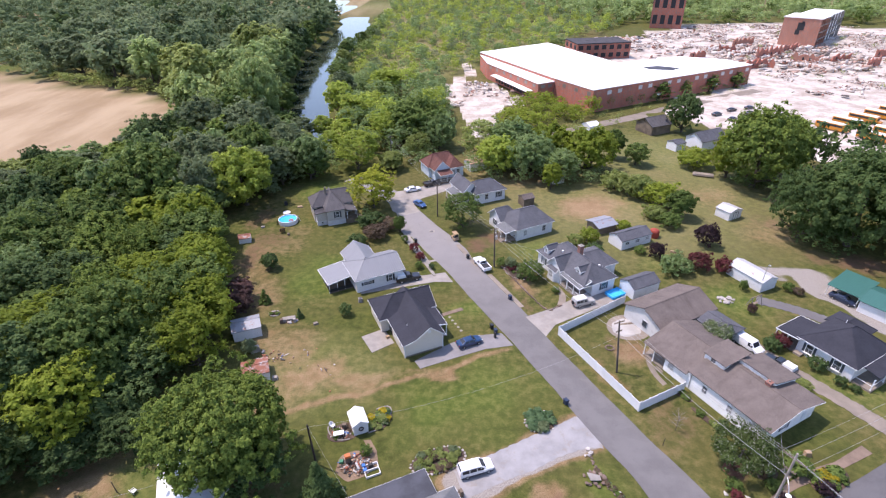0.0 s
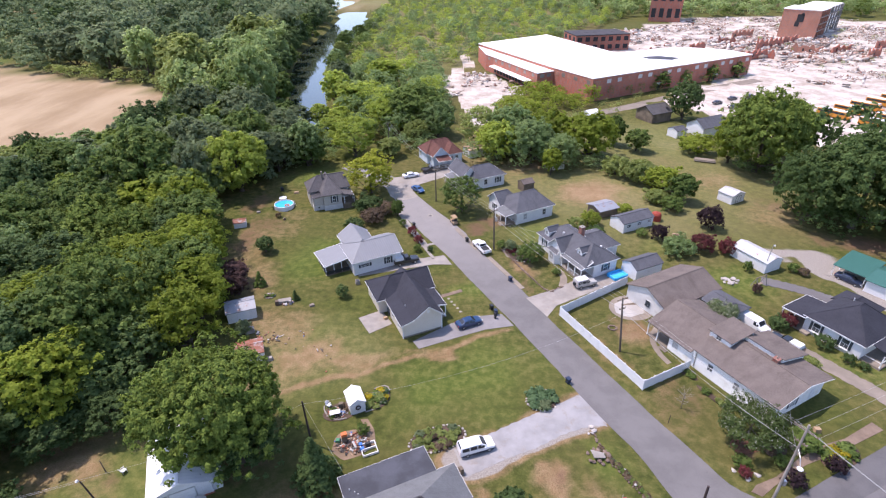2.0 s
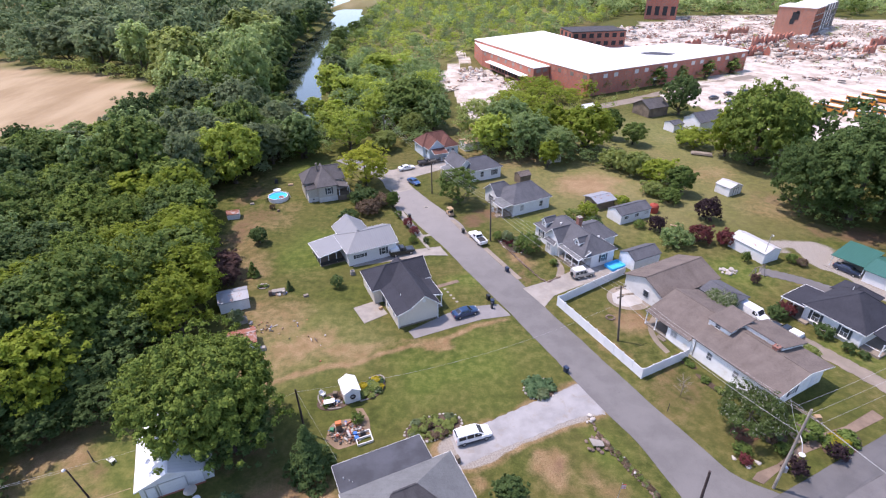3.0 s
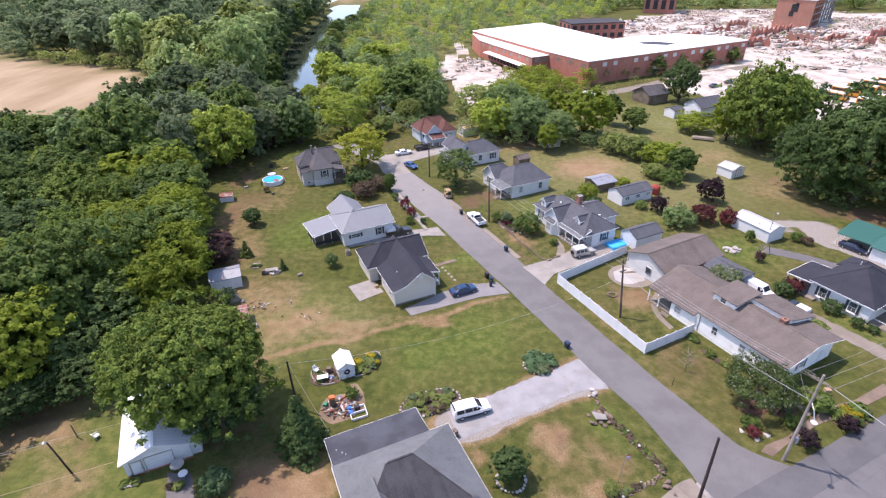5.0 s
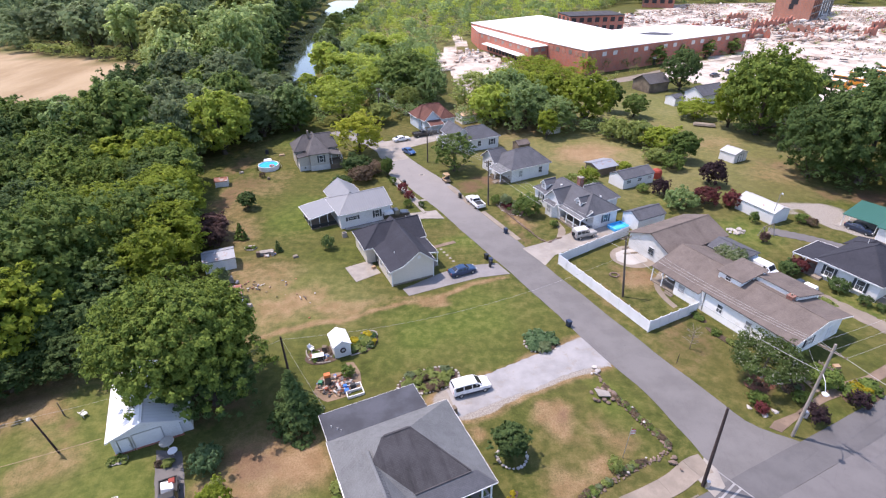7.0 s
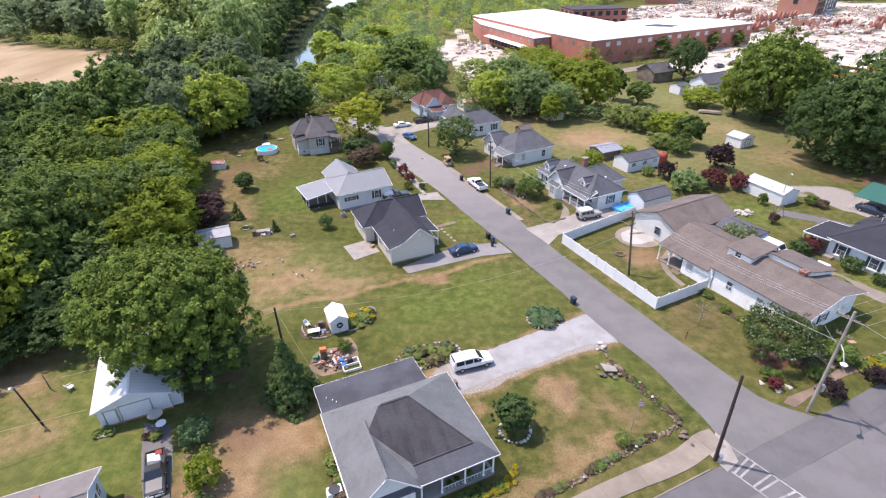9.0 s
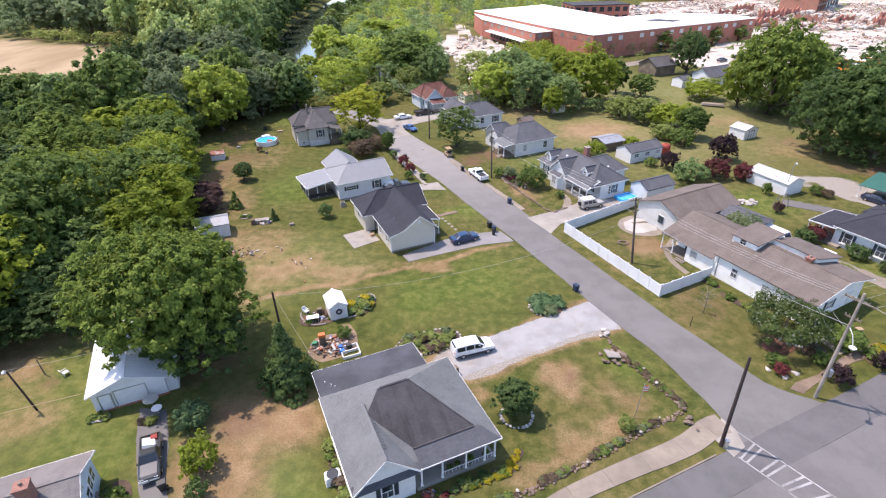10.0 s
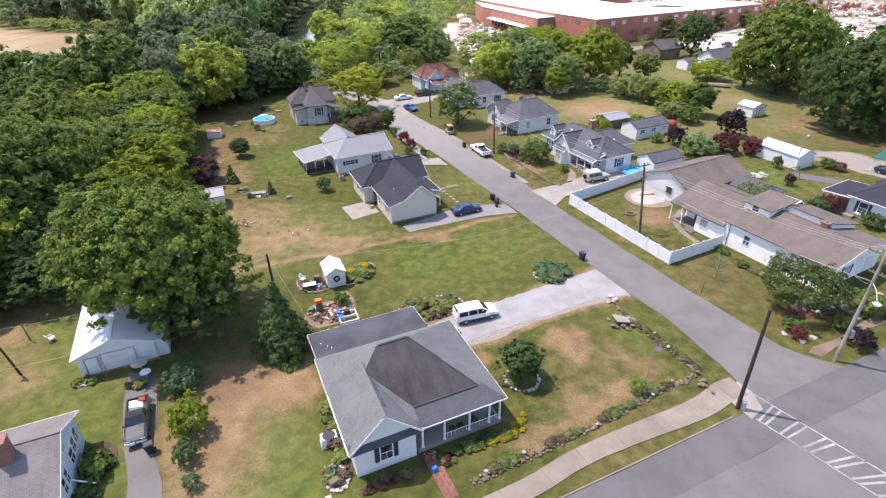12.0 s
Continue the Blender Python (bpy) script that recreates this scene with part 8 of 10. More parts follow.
# side outlines: x, underside, waist, top, half width at the waist and at the top (for a car 4.8 long, 1.8 wide)
PROFILE = {
    "van": [(-2.40, .45, .95, 1.02, .80, .72), (-2.34, .30, 1.0, 1.50, .87, .70), (-2.15, .27, 1.0, 1.68, .89, .71), (-.5, .25, 1.0, 1.75, .90, .73), (.5, .25, .99, 1.68, .90, .72), (1.3, .25, .97, 1.06, .90, .78), (2.05, .28, .87, .93, .86, .72), (2.34, .36, .70, .75, .76, .62), (2.40, .45, .58, .62, .68, .56)],
    "sedan": [(-2.40, .45, .82, .88, .78, .70), (-2.30, .30, .90, .98, .85, .74), (-1.72, .25, .94, 1.03, .89, .77), (-1.0, .24, .93, 1.36, .90, .62), (-.2, .24, .92, 1.43, .90, .64), (.4, .24, .91, 1.38, .90, .64), (1.15, .25, .89, .97, .90, .76), (1.9, .27, .80, .86, .85, .72), (2.32, .35, .64, .70, .75, .62), (2.40, .45, .54, .58, .66, .54)],
    "suv": [(-2.40, .50, 1.0, 1.70, .86, .74), (-2.30, .40, 1.05, 1.82, .89, .77), (.3, .40, 1.05, 1.85, .90, .77), (.8, .40, 1.05, 1.16, .90, .80), (2.0, .42, 1.02, 1.09, .88, .78), (2.34, .46, .92, .98, .84, .74), (2.40, .52, .8, .85, .78, .7)],
    "pickup": [(-2.40, .50, .98, 1.02, .86, .84), (-2.34, .42, 1.0, 1.04, .89, .87), (-.50, .42, 1.02, 1.06, .90, .88), (-.44, .42, 1.04, 1.66, .90, .70), (-.30, .42, 1.04, 1.76, .90, .71), (.35, .42, 1.04, 1.78, .90, .72), (.92, .42, 1.03, 1.14, .90, .80), (2.1, .44, .97, 1.03, .88, .78), (2.36, .50, .85, .90, .82, .72), (2.40, .55, .75, .79, .78, .68)],
    "cargo": [(-2.40, .45, 1.1, 1.95, .86, .78), (-2.34, .40, 1.1, 2.0, .89, .79), (1.0, .38, 1.1, 2.0, .90, .79), (1.55, .38, 1.06, 1.22, .90, .80), (2.2, .42, .92, .98, .86, .76), (2.40, .50, .72, .78, .8, .7)],
}
GLAZED = {"van": (-2.15, 0.95), "sedan": (-1.35, 0.8), "suv": (-2.2, 0.55), "pickup": (-.36, .68), "cargo": (.45, 1.3)}


def car(kind, x, y, rot, colour, label, length=4.7, width=1.8, height=1.45, name="car", lower=None, category="car", z=0.05):
    o = thing(name, x, y, z, rot, label, category)
    pm = paint_mat("car_paint", colour)
    kx, ky = length / 4.8, width / 1.8
    kz = height / max(r[3] for r in PROFILE[kind])
    rows = [(a * kx, b * kz, c * kz, d * kz, e * ky, f * ky) for a, b, c, d, e, f in PROFILE[kind]]
    bm = BM()
    rings = []
    for px, zb, zw, zt, w, wt in rows:
        pts = [(-w * 0.9, zb), (-w, zb + 0.12), (-w, (zb + zw) / 2), (-w * 0.985, zw), (-wt, zt - 0.04), (-wt * 0.86, zt), (wt * 0.86, zt), (wt, zt - 0.04), (w * 0.985, zw), (w, (zb + zw) / 2), (w, zb + 0.12), (w * 0.9, zb)]
        rings.append([bm.verts.new((px, q, r)) for q, r in pts])
    for p, q in zip(rings, rings[1:]):
        for i in range(12):
            bm.faces.new((p[i], p[(i + 1) % 12], q[(i + 1) % 12], q[i]))
    bm.faces.new(rings[0][::-1]); bm.faces.new(rings[-1])
    bmesh.ops.recalc_face_normals(bm, faces=bm.faces)
    part("body", bm, pm, o)

    def at(px):
        for p, q in zip(rows, rows[1:]):
            if p[0] <= px <= q[0]:
                t = (px - p[0]) / (q[0] - p[0])
                return [u + (v - u) * t for u, v in zip(p, q)]
        return list(rows[-1])
    g0, g1 = GLAZED[kind][0] * kx, GLAZED[kind][1] * kx
    cuts = {"van": 3, "sedan": 2, "suv": 3, "pickup": 2, "cargo": 1}[kind]
    for s in (-1, 1):
        for k in range(cuts):
            a, b = g0 + (g1 - g0) * k / cuts + 0.05, g0 + (g1 - g0) * (k + 1) / cuts - 0.05
            lo, hi = [], []
            for px in (a, (a + b) / 2, b):
                _, zb, zw, zt, w, wt = at(px)
                for lst, f in ((lo, 0.10), (hi, 0.84)):
                    lst.append((px, s * (w * 0.985 + (wt - w * 0.985) * f), zw + (zt - 0.04 - zw) * f))
            bm = BM()
            inn = [bm.verts.new((u, v - s * 0.03, r)) for u, v, r in lo + hi[::-1]]
            out = [bm.verts.new((u, v + s * 0.012, r)) for u, v, r in lo + hi[::-1]]
            bm.faces.new(out); bm.faces.new(inn[::-1])
            for i in range(6):
                bm.faces.new((inn[i], inn[(i + 1) % 6], out[(i + 1) % 6], out[i]))
            bmesh.ops.recalc_face_normals(bm, faces=bm.faces)
            part("side_window", bm, M["car_glass"], o, "dark tinted side window")
    # windscreen and rear window on the steep parts of the outline
    for p, q in zip(rows, rows[1:]):
        slope = (q[3] - p[3]) / (q[0] - p[0])
        if abs(slope) > 0.35 and max(p[3], q[3]) > max(r[3] for r in rows) * 0.9 and abs(q[3] - p[3]) > 0.15:
            lo, hi = (q, p) if slope < 0 else (p, q)
            bm = BM()
            qd = []
            for r, f in ((lo, 0.10), (hi, 0.12)):
                o2 = hi if r is lo else lo
                px, pz, pw = r[0] + (o2[0] - r[0]) * f, r[3] + (o2[3] - r[3]) * f, (r[5] + (o2[5] - r[5]) * f) * 0.84
                qd.append((px, pz, pw))
            n = 0.02 if slope < 0 else -0.02
            f1 = [(qd[0][0], -qd[0][2], qd[0][1]), (qd[0][0], qd[0][2], qd[0][1]), (qd[1][0], qd[1][2], qd[1][1]), (qd[1][0], -qd[1][2], qd[1][1])]
            hexa(bm, [(u - n, v, r - 0.02) for u, v, r in f1], [(u + n * 0.6, v, r + 0.012) for u, v, r in f1])
            bmesh.ops.recalc_face_normals(bm, faces=bm.faces)
            part("windscreen" if slope < 0 else "rear_window", bm, M["car_glass"], o, "dark glass")
    L, W = length / 2, width / 2
    if lower:
        for s in (-1, 1):
            bm = BM(); box(bm, -L + 0.25, L - 0.3, s * W - 0.025, s * W + 0.025, 0.27, 0.5); part("lower_trim", bm, lower, o, "grey lower trim")
    if kind == "pickup":
        zw = 1.04 * kz
        bm = BM(); box(bm, -2.28 * kx, -0.56 * kx, -W * 0.82, W * 0.82, zw - 0.02, zw + 0.026); part("bed_floor", bm, M["dark"], o, "dark open truck bed")
        for s in (-1, 1):
            bm = BM(); box(bm, -2.38 * kx, -0.52 * kx, s * W * 0.92 - 0.06, s * W * 0.92 + 0.06, zw - 0.04, zw + 0.17); part("bed_side", bm, pm, o)
        bm = BM(); box(bm, -2.40 * kx, -2.30 * kx, -W * 0.86, W * 0.86, zw - 0.04, zw + 0.16); part("tailgate", bm, pm, o)
    for sx in (-0.60, 0.63):
        for s in (-1, 1):
            r = 0.37 if kind in ("suv", "pickup", "cargo") else 0.32
            bm = BM(); tube(bm, [((sx * L, s * (W - 0.2), r - z), r), ((sx * L, s * (W + 0.02), r - z), r)], 16); w = part("wheel", bm, M["rubber"], o)
            bm = BM(); tube(bm, [((sx * L, s * (W - 0.05), r - z), r * 0.62), ((sx * L, s * (W + 0.035), r - z), r * 0.55)], 12); part("rim", bm, M["steel"], w)
    nz, tz = rows[-2][3], rows[1][2]
    for s in (-1, 1):
        bm = BM(); box(bm, L - 0.2, L - 0.02, s * W * 0.62 - 0.17, s * W * 0.62 + 0.17, nz - 0.14, nz - 0.0); part("headlight", bm, M["lamp_glass"], o)
        bm = BM(); box(bm, -L - 0.015, -L + 0.1, s * W * 0.76 - 0.1, s * W * 0.76 + 0.1, tz - 0.2, tz + 0.02); part("tail_light", bm, M["tail_red"], o)
        bm = BM(); box(bm, g1 - 0.15, g1, s * (W + 0.08) - 0.09, s * (W + 0.08) + 0.07, tz - 0.02, tz + 0.13); part("mirror", bm, pm, o)
    return o


M["car_glass"] = plain_mat("car_glass", (0.02, 0.024, 0.03), 0.05, 0.0, 0.6)
M["lamp_glass"] = plain_mat("lamp_glass", (0.6, 0.6, 0.6), 0.15)
M["tail_red"] = plain_mat("tail_light", (0.3, 0.015, 0.01), 0.3)
M["bus_yellow"] = plain_mat("bus_paint", (0.5, 0.2, 0.018), 0.35)
M["orange"] = plain_mat("orange_plastic", (0.55, 0.14, 0.03), 0.5)
M["tarp_blue"] = plain_mat("blue_plastic", (0.03, 0.14, 0.45), 0.4)
M["green_plastic"] = plain_mat("green_plastic", (0.03, 0.18, 0.08), 0.5)
M["red_paint"] = stuff_mat("red_paint", (0.3, 0.06, 0.045), vary=0.3)
M["tan"] = plain_mat("tan_plastic", (0.35, 0.24, 0.14), 0.5)
M["flag_red"] = plain_mat("flag_red", (0.45, 0.04, 0.05), 0.8)

car("van", 4.1, 46.5, 17.5, (0.8, 0.8, 0.8), "white minivan with grey lower trim on a gravel drive", 4.95, 1.9, 1.75, "minivan", M["membrane"])
car("sedan", 4.5, 72.7, 24, (0.006, 0.03, 0.085), "blue sedan on a concrete driveway", 4.75, 1.8, 1.42)
jeep = car("suv", 27.7, 84.3, 19, (0.36, 0.35, 0.33), "silver off-road vehicle with white roof and spare wheel", 4.5, 1.9, 1.85, "off_roader")
bm = BM()
tube(bm, [((-2.5, 0, 1.0), 0.38), ((-2.27, 0, 1.0), 0.38)], 16)
part("spare_wheel", bm, M["rubber"], jeep, "black spare wheel")
bm = BM()
box(bm, -2.0, 0.3, -0.72, 0.72, 1.85, 1.9)
part("hardtop", bm, M["white"], jeep, "white hard top")
car("pickup", 8.6, 98.8, 113, (0.78, 0.78, 0.77), "white pickup truck parked at the kerb", 5.7, 1.95, 1.8, "pickup_truck", category="truck")
dk = car("pickup", -7.6, 93.6, 20, (0.02, 0.02, 0.022), "black pickup with a white load in its bed", 5.4, 1.9, 1.8, "pickup_truck", category="truck")
bm = BM()
box(bm, -2.5, -0.6, -0.8, 0.8, 1.04, 1.72, 0.1)
part("topper", bm, M["white"], dk, "white truck topper")
car("sedan", -8.7, 140.2, 24, (0.78, 0.78, 0.78), "white sedan parked near the bend of the street", 4.8, 1.8, 1.4)
car("pickup", -3.0, 144.2, 24, (0.02, 0.02, 0.022), "black pickup truck beside the red-roofed house", 5.5, 1.95, 1.8, "pickup_truck", category="truck")
car("sedan", -6.3, 130.2, -52, (0.02, 0.075, 0.2), "small dark blue car at the kerb", 4.3, 1.75, 1.42)
car("cargo", 53.6, 71.2, -62, (0.8, 0.8, 0.8), "white cargo van in a side drive", 5.6, 2.0, 2.0, "cargo_van", category="van")
dk2 = car("pickup", 56.4, 66.0, 120, (0.02, 0.024, 0.03), "dark pickup with a white topper beside a house", 5.4, 1.9, 1.75, "pickup_truck", category="truck")
bm = BM(); box(bm, -2.5, -0.6, -0.8, 0.8, 1.02, 1.74, 0.1); part("topper", bm, M["white"], dk2, "white truck topper")
car("sedan", 79.4, 84.4, -60, (0.02, 0.03, 0.06), "dark blue car under a green-roofed carport", 4.8, 1.8, 1.45)
tr = car("pickup", -26.3, 32.0, -67, (0.022, 0.024, 0.027), "old dark grey pickup with a loaded bed and pale patches on its hood", 5.6, 1.95, 1.75, "pickup_truck", category="truck")
bm = BM()
box(bm, 1.25, 1.9, -0.55, -0.22, 0.93, 0.955); box(bm, 1.3, 1.8, 0.2, 0.5, 0.93, 0.955)
part("worn_patch", bm, M["metal_shed"], tr, "pale patches on the hood")
bm = BM()
box(bm, 2.66, 2.86, -0.9, -0.1, 0.45, 0.75); box(bm, 2.7, 2.84, 0.0, 0.85, 0.5, 0.7)
part("bumper", bm, M["white"], tr, "bright bumper")
bm = BM()
hexa(bm, [(-2.5, -0.8, 1.0), (-1.0, -0.7, 1.0), (-0.9, 0.7, 1.0), (-2.3, 0.5, 1.0)], [(-2.4, -0.7, 1.25), (-1.2, -0.6, 1.45), (-1.0, 0.6, 1.3), (-2.2, 0.4, 1.2)])
part("load", bm, M["white"], tr, "white sheeting in the bed")
bm = BM()
hexa(bm, [(-2.6, 0.0, 1.0), (-1.9, 0.0, 1.0), (-1.8, 0.75, 1.0), (-2.6, 0.75, 1.0)], [(-2.5, 0.1, 1.3), (-2.0, 0.1, 1.35), (-1.9, 0.7, 1.25), (-2.5, 0.7, 1.3)])
part("sack", bm, M["red_paint"], tr, "red sack in the bed")
tr.scale = (0.9, 0.92, 0.92)
# golf cart by the round tree
o = thing("golf_cart", 2.9, 111.2, 0.05, 110, "tan golf cart with a roof beside the street", "golf cart")
bm = BM(); box(bm, -1.2, 1.2, -0.6, 0.6, 0.3, 0.75, 0.08); part("body", bm, M["tan"], o)
bm = BM(); box(bm, -1.0, 0.8, -0.6, 0.6, 1.8, 1.9, 0.05); part("roof_panel", bm, M["tan"], o)
for x in (-0.9, 0.7):
    for y in (-0.5, 0.5):
        bm = BM(); bar(bm, (x, y, 0.7), (x, y, 1.82), 0.05); part("post", bm, M["steel"], o)
        bm = BM(); tube(bm, [((x * 0.9, y * 1.0, 0.24), 0.24), ((x * 0.9, y * 1.25, 0.24), 0.24)], 12); part("wheel", bm, M["rubber"], o)
bm = BM(); box(bm, -0.5, 0.1, -0.55, 0.55, 0.75, 0.95); box(bm, -0.6, -0.45, -0.55, 0.55, 0.9, 1.35); part("seat", bm, M["dark"], o)


def bus(x, y, rot):
    o = thing("school_bus", x, y, 0, rot, "yellow school bus with white roof in a gravel lot", "bus", "parked school buses")
    bm = BM(); shell(bm, [(-5.6, 1.2, 0.5, 2.9, 0.2), (-5.5, 1.25, 0.45, 3.0, 0.2), (4.1, 1.25, 0.45, 3.0, 0.2), (4.4, 1.2, 0.5, 2.6, 0.2)]); part("body", bm, M["bus_yellow"], o)
    bm = BM(); shell(bm, [(4.3, 1.05, 0.5, 1.6, 0.15), (5.7, 0.95, 0.5, 1.35, 0.15)]); part("hood", bm, M["bus_yellow"], o)
    bm = BM(); shell(bm, [(-5.5, 1.15, 2.85, 3.12, 0.15), (4.0, 1.15, 2.85, 3.12, 0.15)]); part("roof_panel", bm, M["white"], o)
    for s in (-1, 1):
        bm = BM(); box(bm, -5.2, 3.8, s * 1.26 - 0.02, s * 1.26 + 0.02, 1.75, 2.5); part("window_band", bm, M["dark"], o)
        for wx in (-3.4, 4.4):
            bm = BM(); tube(bm, [((wx, s * 0.9, 0.5), 0.5), ((wx, s * 1.28, 0.5), 0.5)], 12); part("wheel", bm, M["rubber"], o)
    bm = BM(); box(bm, 4.38, 4.44, -1.0, 1.0, 1.7, 2.6); part("windscreen", bm, M["dark"], o)
    return o


b0 = bus(146.8, 192.4, -58)
for k in range(1, 5):
    copy_thing(b0, pose(146.8 + 9.4 * k, 192.4 + 4.6 * k, 0, 0, 0, -58))
for k in range(4):
    copy_thing(b0, pose(153.6 + 9.4 * k, 179.5 + 4.6 * k, 0, 0, 0, -58))
for x, y, r in ((113, 213, 25), (122, 219, 25), (131, 222, 20), (116, 206, 30), (127, 214, 25)):
    car("sedan", x, y, r, (0.03, 0.03, 0.035), "dark car parked on a dusty lot", 4.7, 1.8, 1.45)

# ---- fence, poles and wires ----
def fence(a, b, panels, name="fence"):
    """White vinyl privacy fence: posts and tongue-and-groove panels."""
    A, B = Vector((*a, 0)), Vector((*b, 0))
    d = (B - A)
    rot = math.degrees(math.atan2(d.y, d.x))
    o = thing(name, a[0], a[1], 0, rot, "tall white vinyl privacy fence round a yard", "fence")
    w = d.length / panels
    for i in range(panels + 1):
        bm = BM()
        box(bm, i * w - 0.07, i * w + 0.07, -0.07, 0.07, 0, 1.9)
        box(bm, i * w - 0.09, i * w + 0.09, -0.09, 0.09, 1.9, 1.96, 0.0)
        box(bm, i * w - 0.08, i * w + 0.08, -0.08, 0.08, 1.96, 2.06, 0.07)
        part("post", bm, M["vinyl"], o)
    for i in range(panels):
        bm = BM()
        x0, x1 = i * w + 0.07, (i + 1) * w - 0.07
        n = 12
        prof = []
        for k in range(n):
            p, q = x0 + (x1 - x0) * k / n, x0 + (x1 - x0) * (k + 1) / n
            prof += [(p, 0.010), (p + 0.008, 0.020), (q - 0.008, 0.020)]
        prof.append((x1, 0.010))
        out = prof + [(x, -y) for x, y in prof[::-1]]
        slab(bm, out, 0.12, 1.76)
        part("panel", bm, M["vinyl"], o)
        for za, zb in ((0.05, 0.17), (1.72, 1.84)):
            bm = BM()
            box(bm, x0, x1, -0.035, 0.035, za, zb)
            part("rail", bm, M["vinyl"], o)


fence((21.0, 75.0), (29.7, 56.7), 10)
fence((29.9, 56.8), (38.3, 60.9), 5)
fence((21.2, 75.2), (36.0, 84.6), 8)


def pole(x, y, hgt, lean=(0, 0), mat=None, label="wooden utility pole", arms=(), cans=0, r=0.16, name="utility_pole"):
    o = thing(name, x, y, 0, 0, label, "utility pole")
    top = Vector((lean[0], lean[1], hgt))
    bm = BM()
    tube(bm, [((0, 0, -0.1), r * 1.1), (tuple(top * 0.5), r * 0.95), (tuple(top), r * 0.75)], 10)
    part("shaft", bm, mat or M["pole_wood"], o)
    for z, rot, half in arms:
        bm = BM()
        c = top * (z / hgt)
        u = Vector((math.cos(radians(rot)), math.sin(radians(rot)), 0)) * half
        bar(bm, c - u, c + u, 0.12, 0.14)
        a = part("crossarm", bm, M["wood"], o)
        for t in (-0.95, -0.5, 0.5, 0.95):
            bm = BM()
            p = c + u * t
            tube(bm, [((p.x, p.y, p.z + 0.05), 0.04), ((p.x, p.y, p.z + 0.2), 0.06), ((p.x, p.y, p.z + 0.26), 0.03)], 8)
            part("insulator", bm, M["concrete"], a)
    for k in range(cans):
        bm = BM()
        c = top * ((hgt - 2.2) / hgt)
        tube(bm, [((c.x + 0.4, c.y - 0.1, c.z - 0.5), 0.24), ((c.x + 0.4, c.y - 0.1, c.z + 0.4), 0.24)], 12)
        part("transformer", bm, M["steel"], o, "grey cylindrical transformer")
    return o


def lamp_arm(o, a, b, head=0.26):
    bm = BM()
    tube(bm, [(a, 0.045), (tuple((Vector(a) + Vector(b)) / 2 + Vector((0, 0, 0.3))), 0.045), (b, 0.045)], 8)
    s = part("lamp_arm", bm, M["steel"], o)
    bm = BM()
    b = Vector(b)
    tube(bm, [(tuple(b + Vector((0, 0, 0.12))), head * 0.5), (tuple(b), head), (tuple(b - Vector((0, 0, 0.18))), head * 0.7)], 10)
    part("lamp_head", bm, M["white"], s, "white lamp head")


p1 = pole(26.6, 32.7, 10.6, (-0.05, 0.45), M["pole_dark"], "dark creosoted pole at the sidewalk corner", r=0.17)
bm = BM(); box(bm, 0.1, 0.45, -0.35, -0.05, 0, 1.0); part("meter_box", bm, M["steel"], p1, "grey metal box")
p2 = pole(28.9, 65.2, 10.2, (-0.9, 0.9), None, "tall wooden utility pole inside a white fence", [(9.9, 24, 1.0), (8.2, 24, 0.6)])
p3 = pole(11.3, 98.5, 9.8, (-0.3, 0), None, "wooden utility pole with a transformer beside the street", [(9.5, 24, 0.9)], 1)
p4 = pole(-1.4, 123.6, 9.0, (0, 0), None, "wooden utility pole on a lawn", [(8.8, 24, 0.8)])
p5 = pole(-16.5, 162, 9.5, (0, 0), None, "wooden utility pole among trees", [(9.2, 24, 0.8)], 1)
p6 = pole(39.2, 38.5, 13.1, (0, 0.05), M["pole_grey"], "grey wooden utility pole with crossarms and street lamp", [(12.2, -60, 1.35), (10.3, -60, 0.7)])
lamp_arm(p6, (0.0, -0.1, 9.3), (-0.5, -1.8, 8.3), 0.34)
bm = BM(); box(bm, 0.15, 0.5, -0.2, 0.2, 3.0, 3.8); part("meter_box", bm, M["steel"], p6)
p7 = pole(-41.1, 38.6, 5.2, (-1.0, 0.1), M["pole_dark"], "short dark pole with a yard lamp", r=0.10)
lamp_arm(p7, (-0.95, 0.1, 5.0), (-1.5, 0.25, 5.0), 0.2)
p11 = pole(64.7, 88.2, 6.2, (0.3, 0.1), M["steel"], "slender metal lamp pole beside a storage building", r=0.07, name="lamp_pole")
lamp_arm(p11, (0.3, 0.1, 6.1), (0.6, 0.0, 6.2), 0.18)
p8 = pole(-18.0, 47.8, 7.8, (-0.2, 0.1), M["pole_dark"], "leaning wooden pole overgrown with vines", r=0.14)
p12 = pole(31.2, 50.4, 1.5, (0.06, 0.03), M["pole_dark"], "thin dark stake beside the street", r=0.045, name="stake")
p9 = pole(-43.6, 43.8, 2.2, (-0.1, 0), M["wood"], "short wooden clothesline post", r=0.07, name="post")
p10 = pole(-48.6, 27.5, 9, (0, 0), None, "wooden utility pole on a lawn")


def wire(a, b, sag, mat, r=0.013, label="thin overhead cable between poles"):
    cu = bpy.data.curves.new("cable", "CURVE")
    cu.dimensions, cu.bevel_depth, cu.bevel_resolution = "3D", r, 1
    sp = cu.splines.new("POLY")
    n = 16
    sp.points.add(n)
    a, b = Vector(a), Vector(b)
    for i in range(n + 1):
        t = i / n
        p = a.lerp(b, t) - Vector((0, 0, sag * 4 * t * (1 - t)))
        sp.points[i].co = (*p, 1)
    cu.materials.append(mat)
    return tagged(new("cable", cu), label, "cable", "overhead cables")


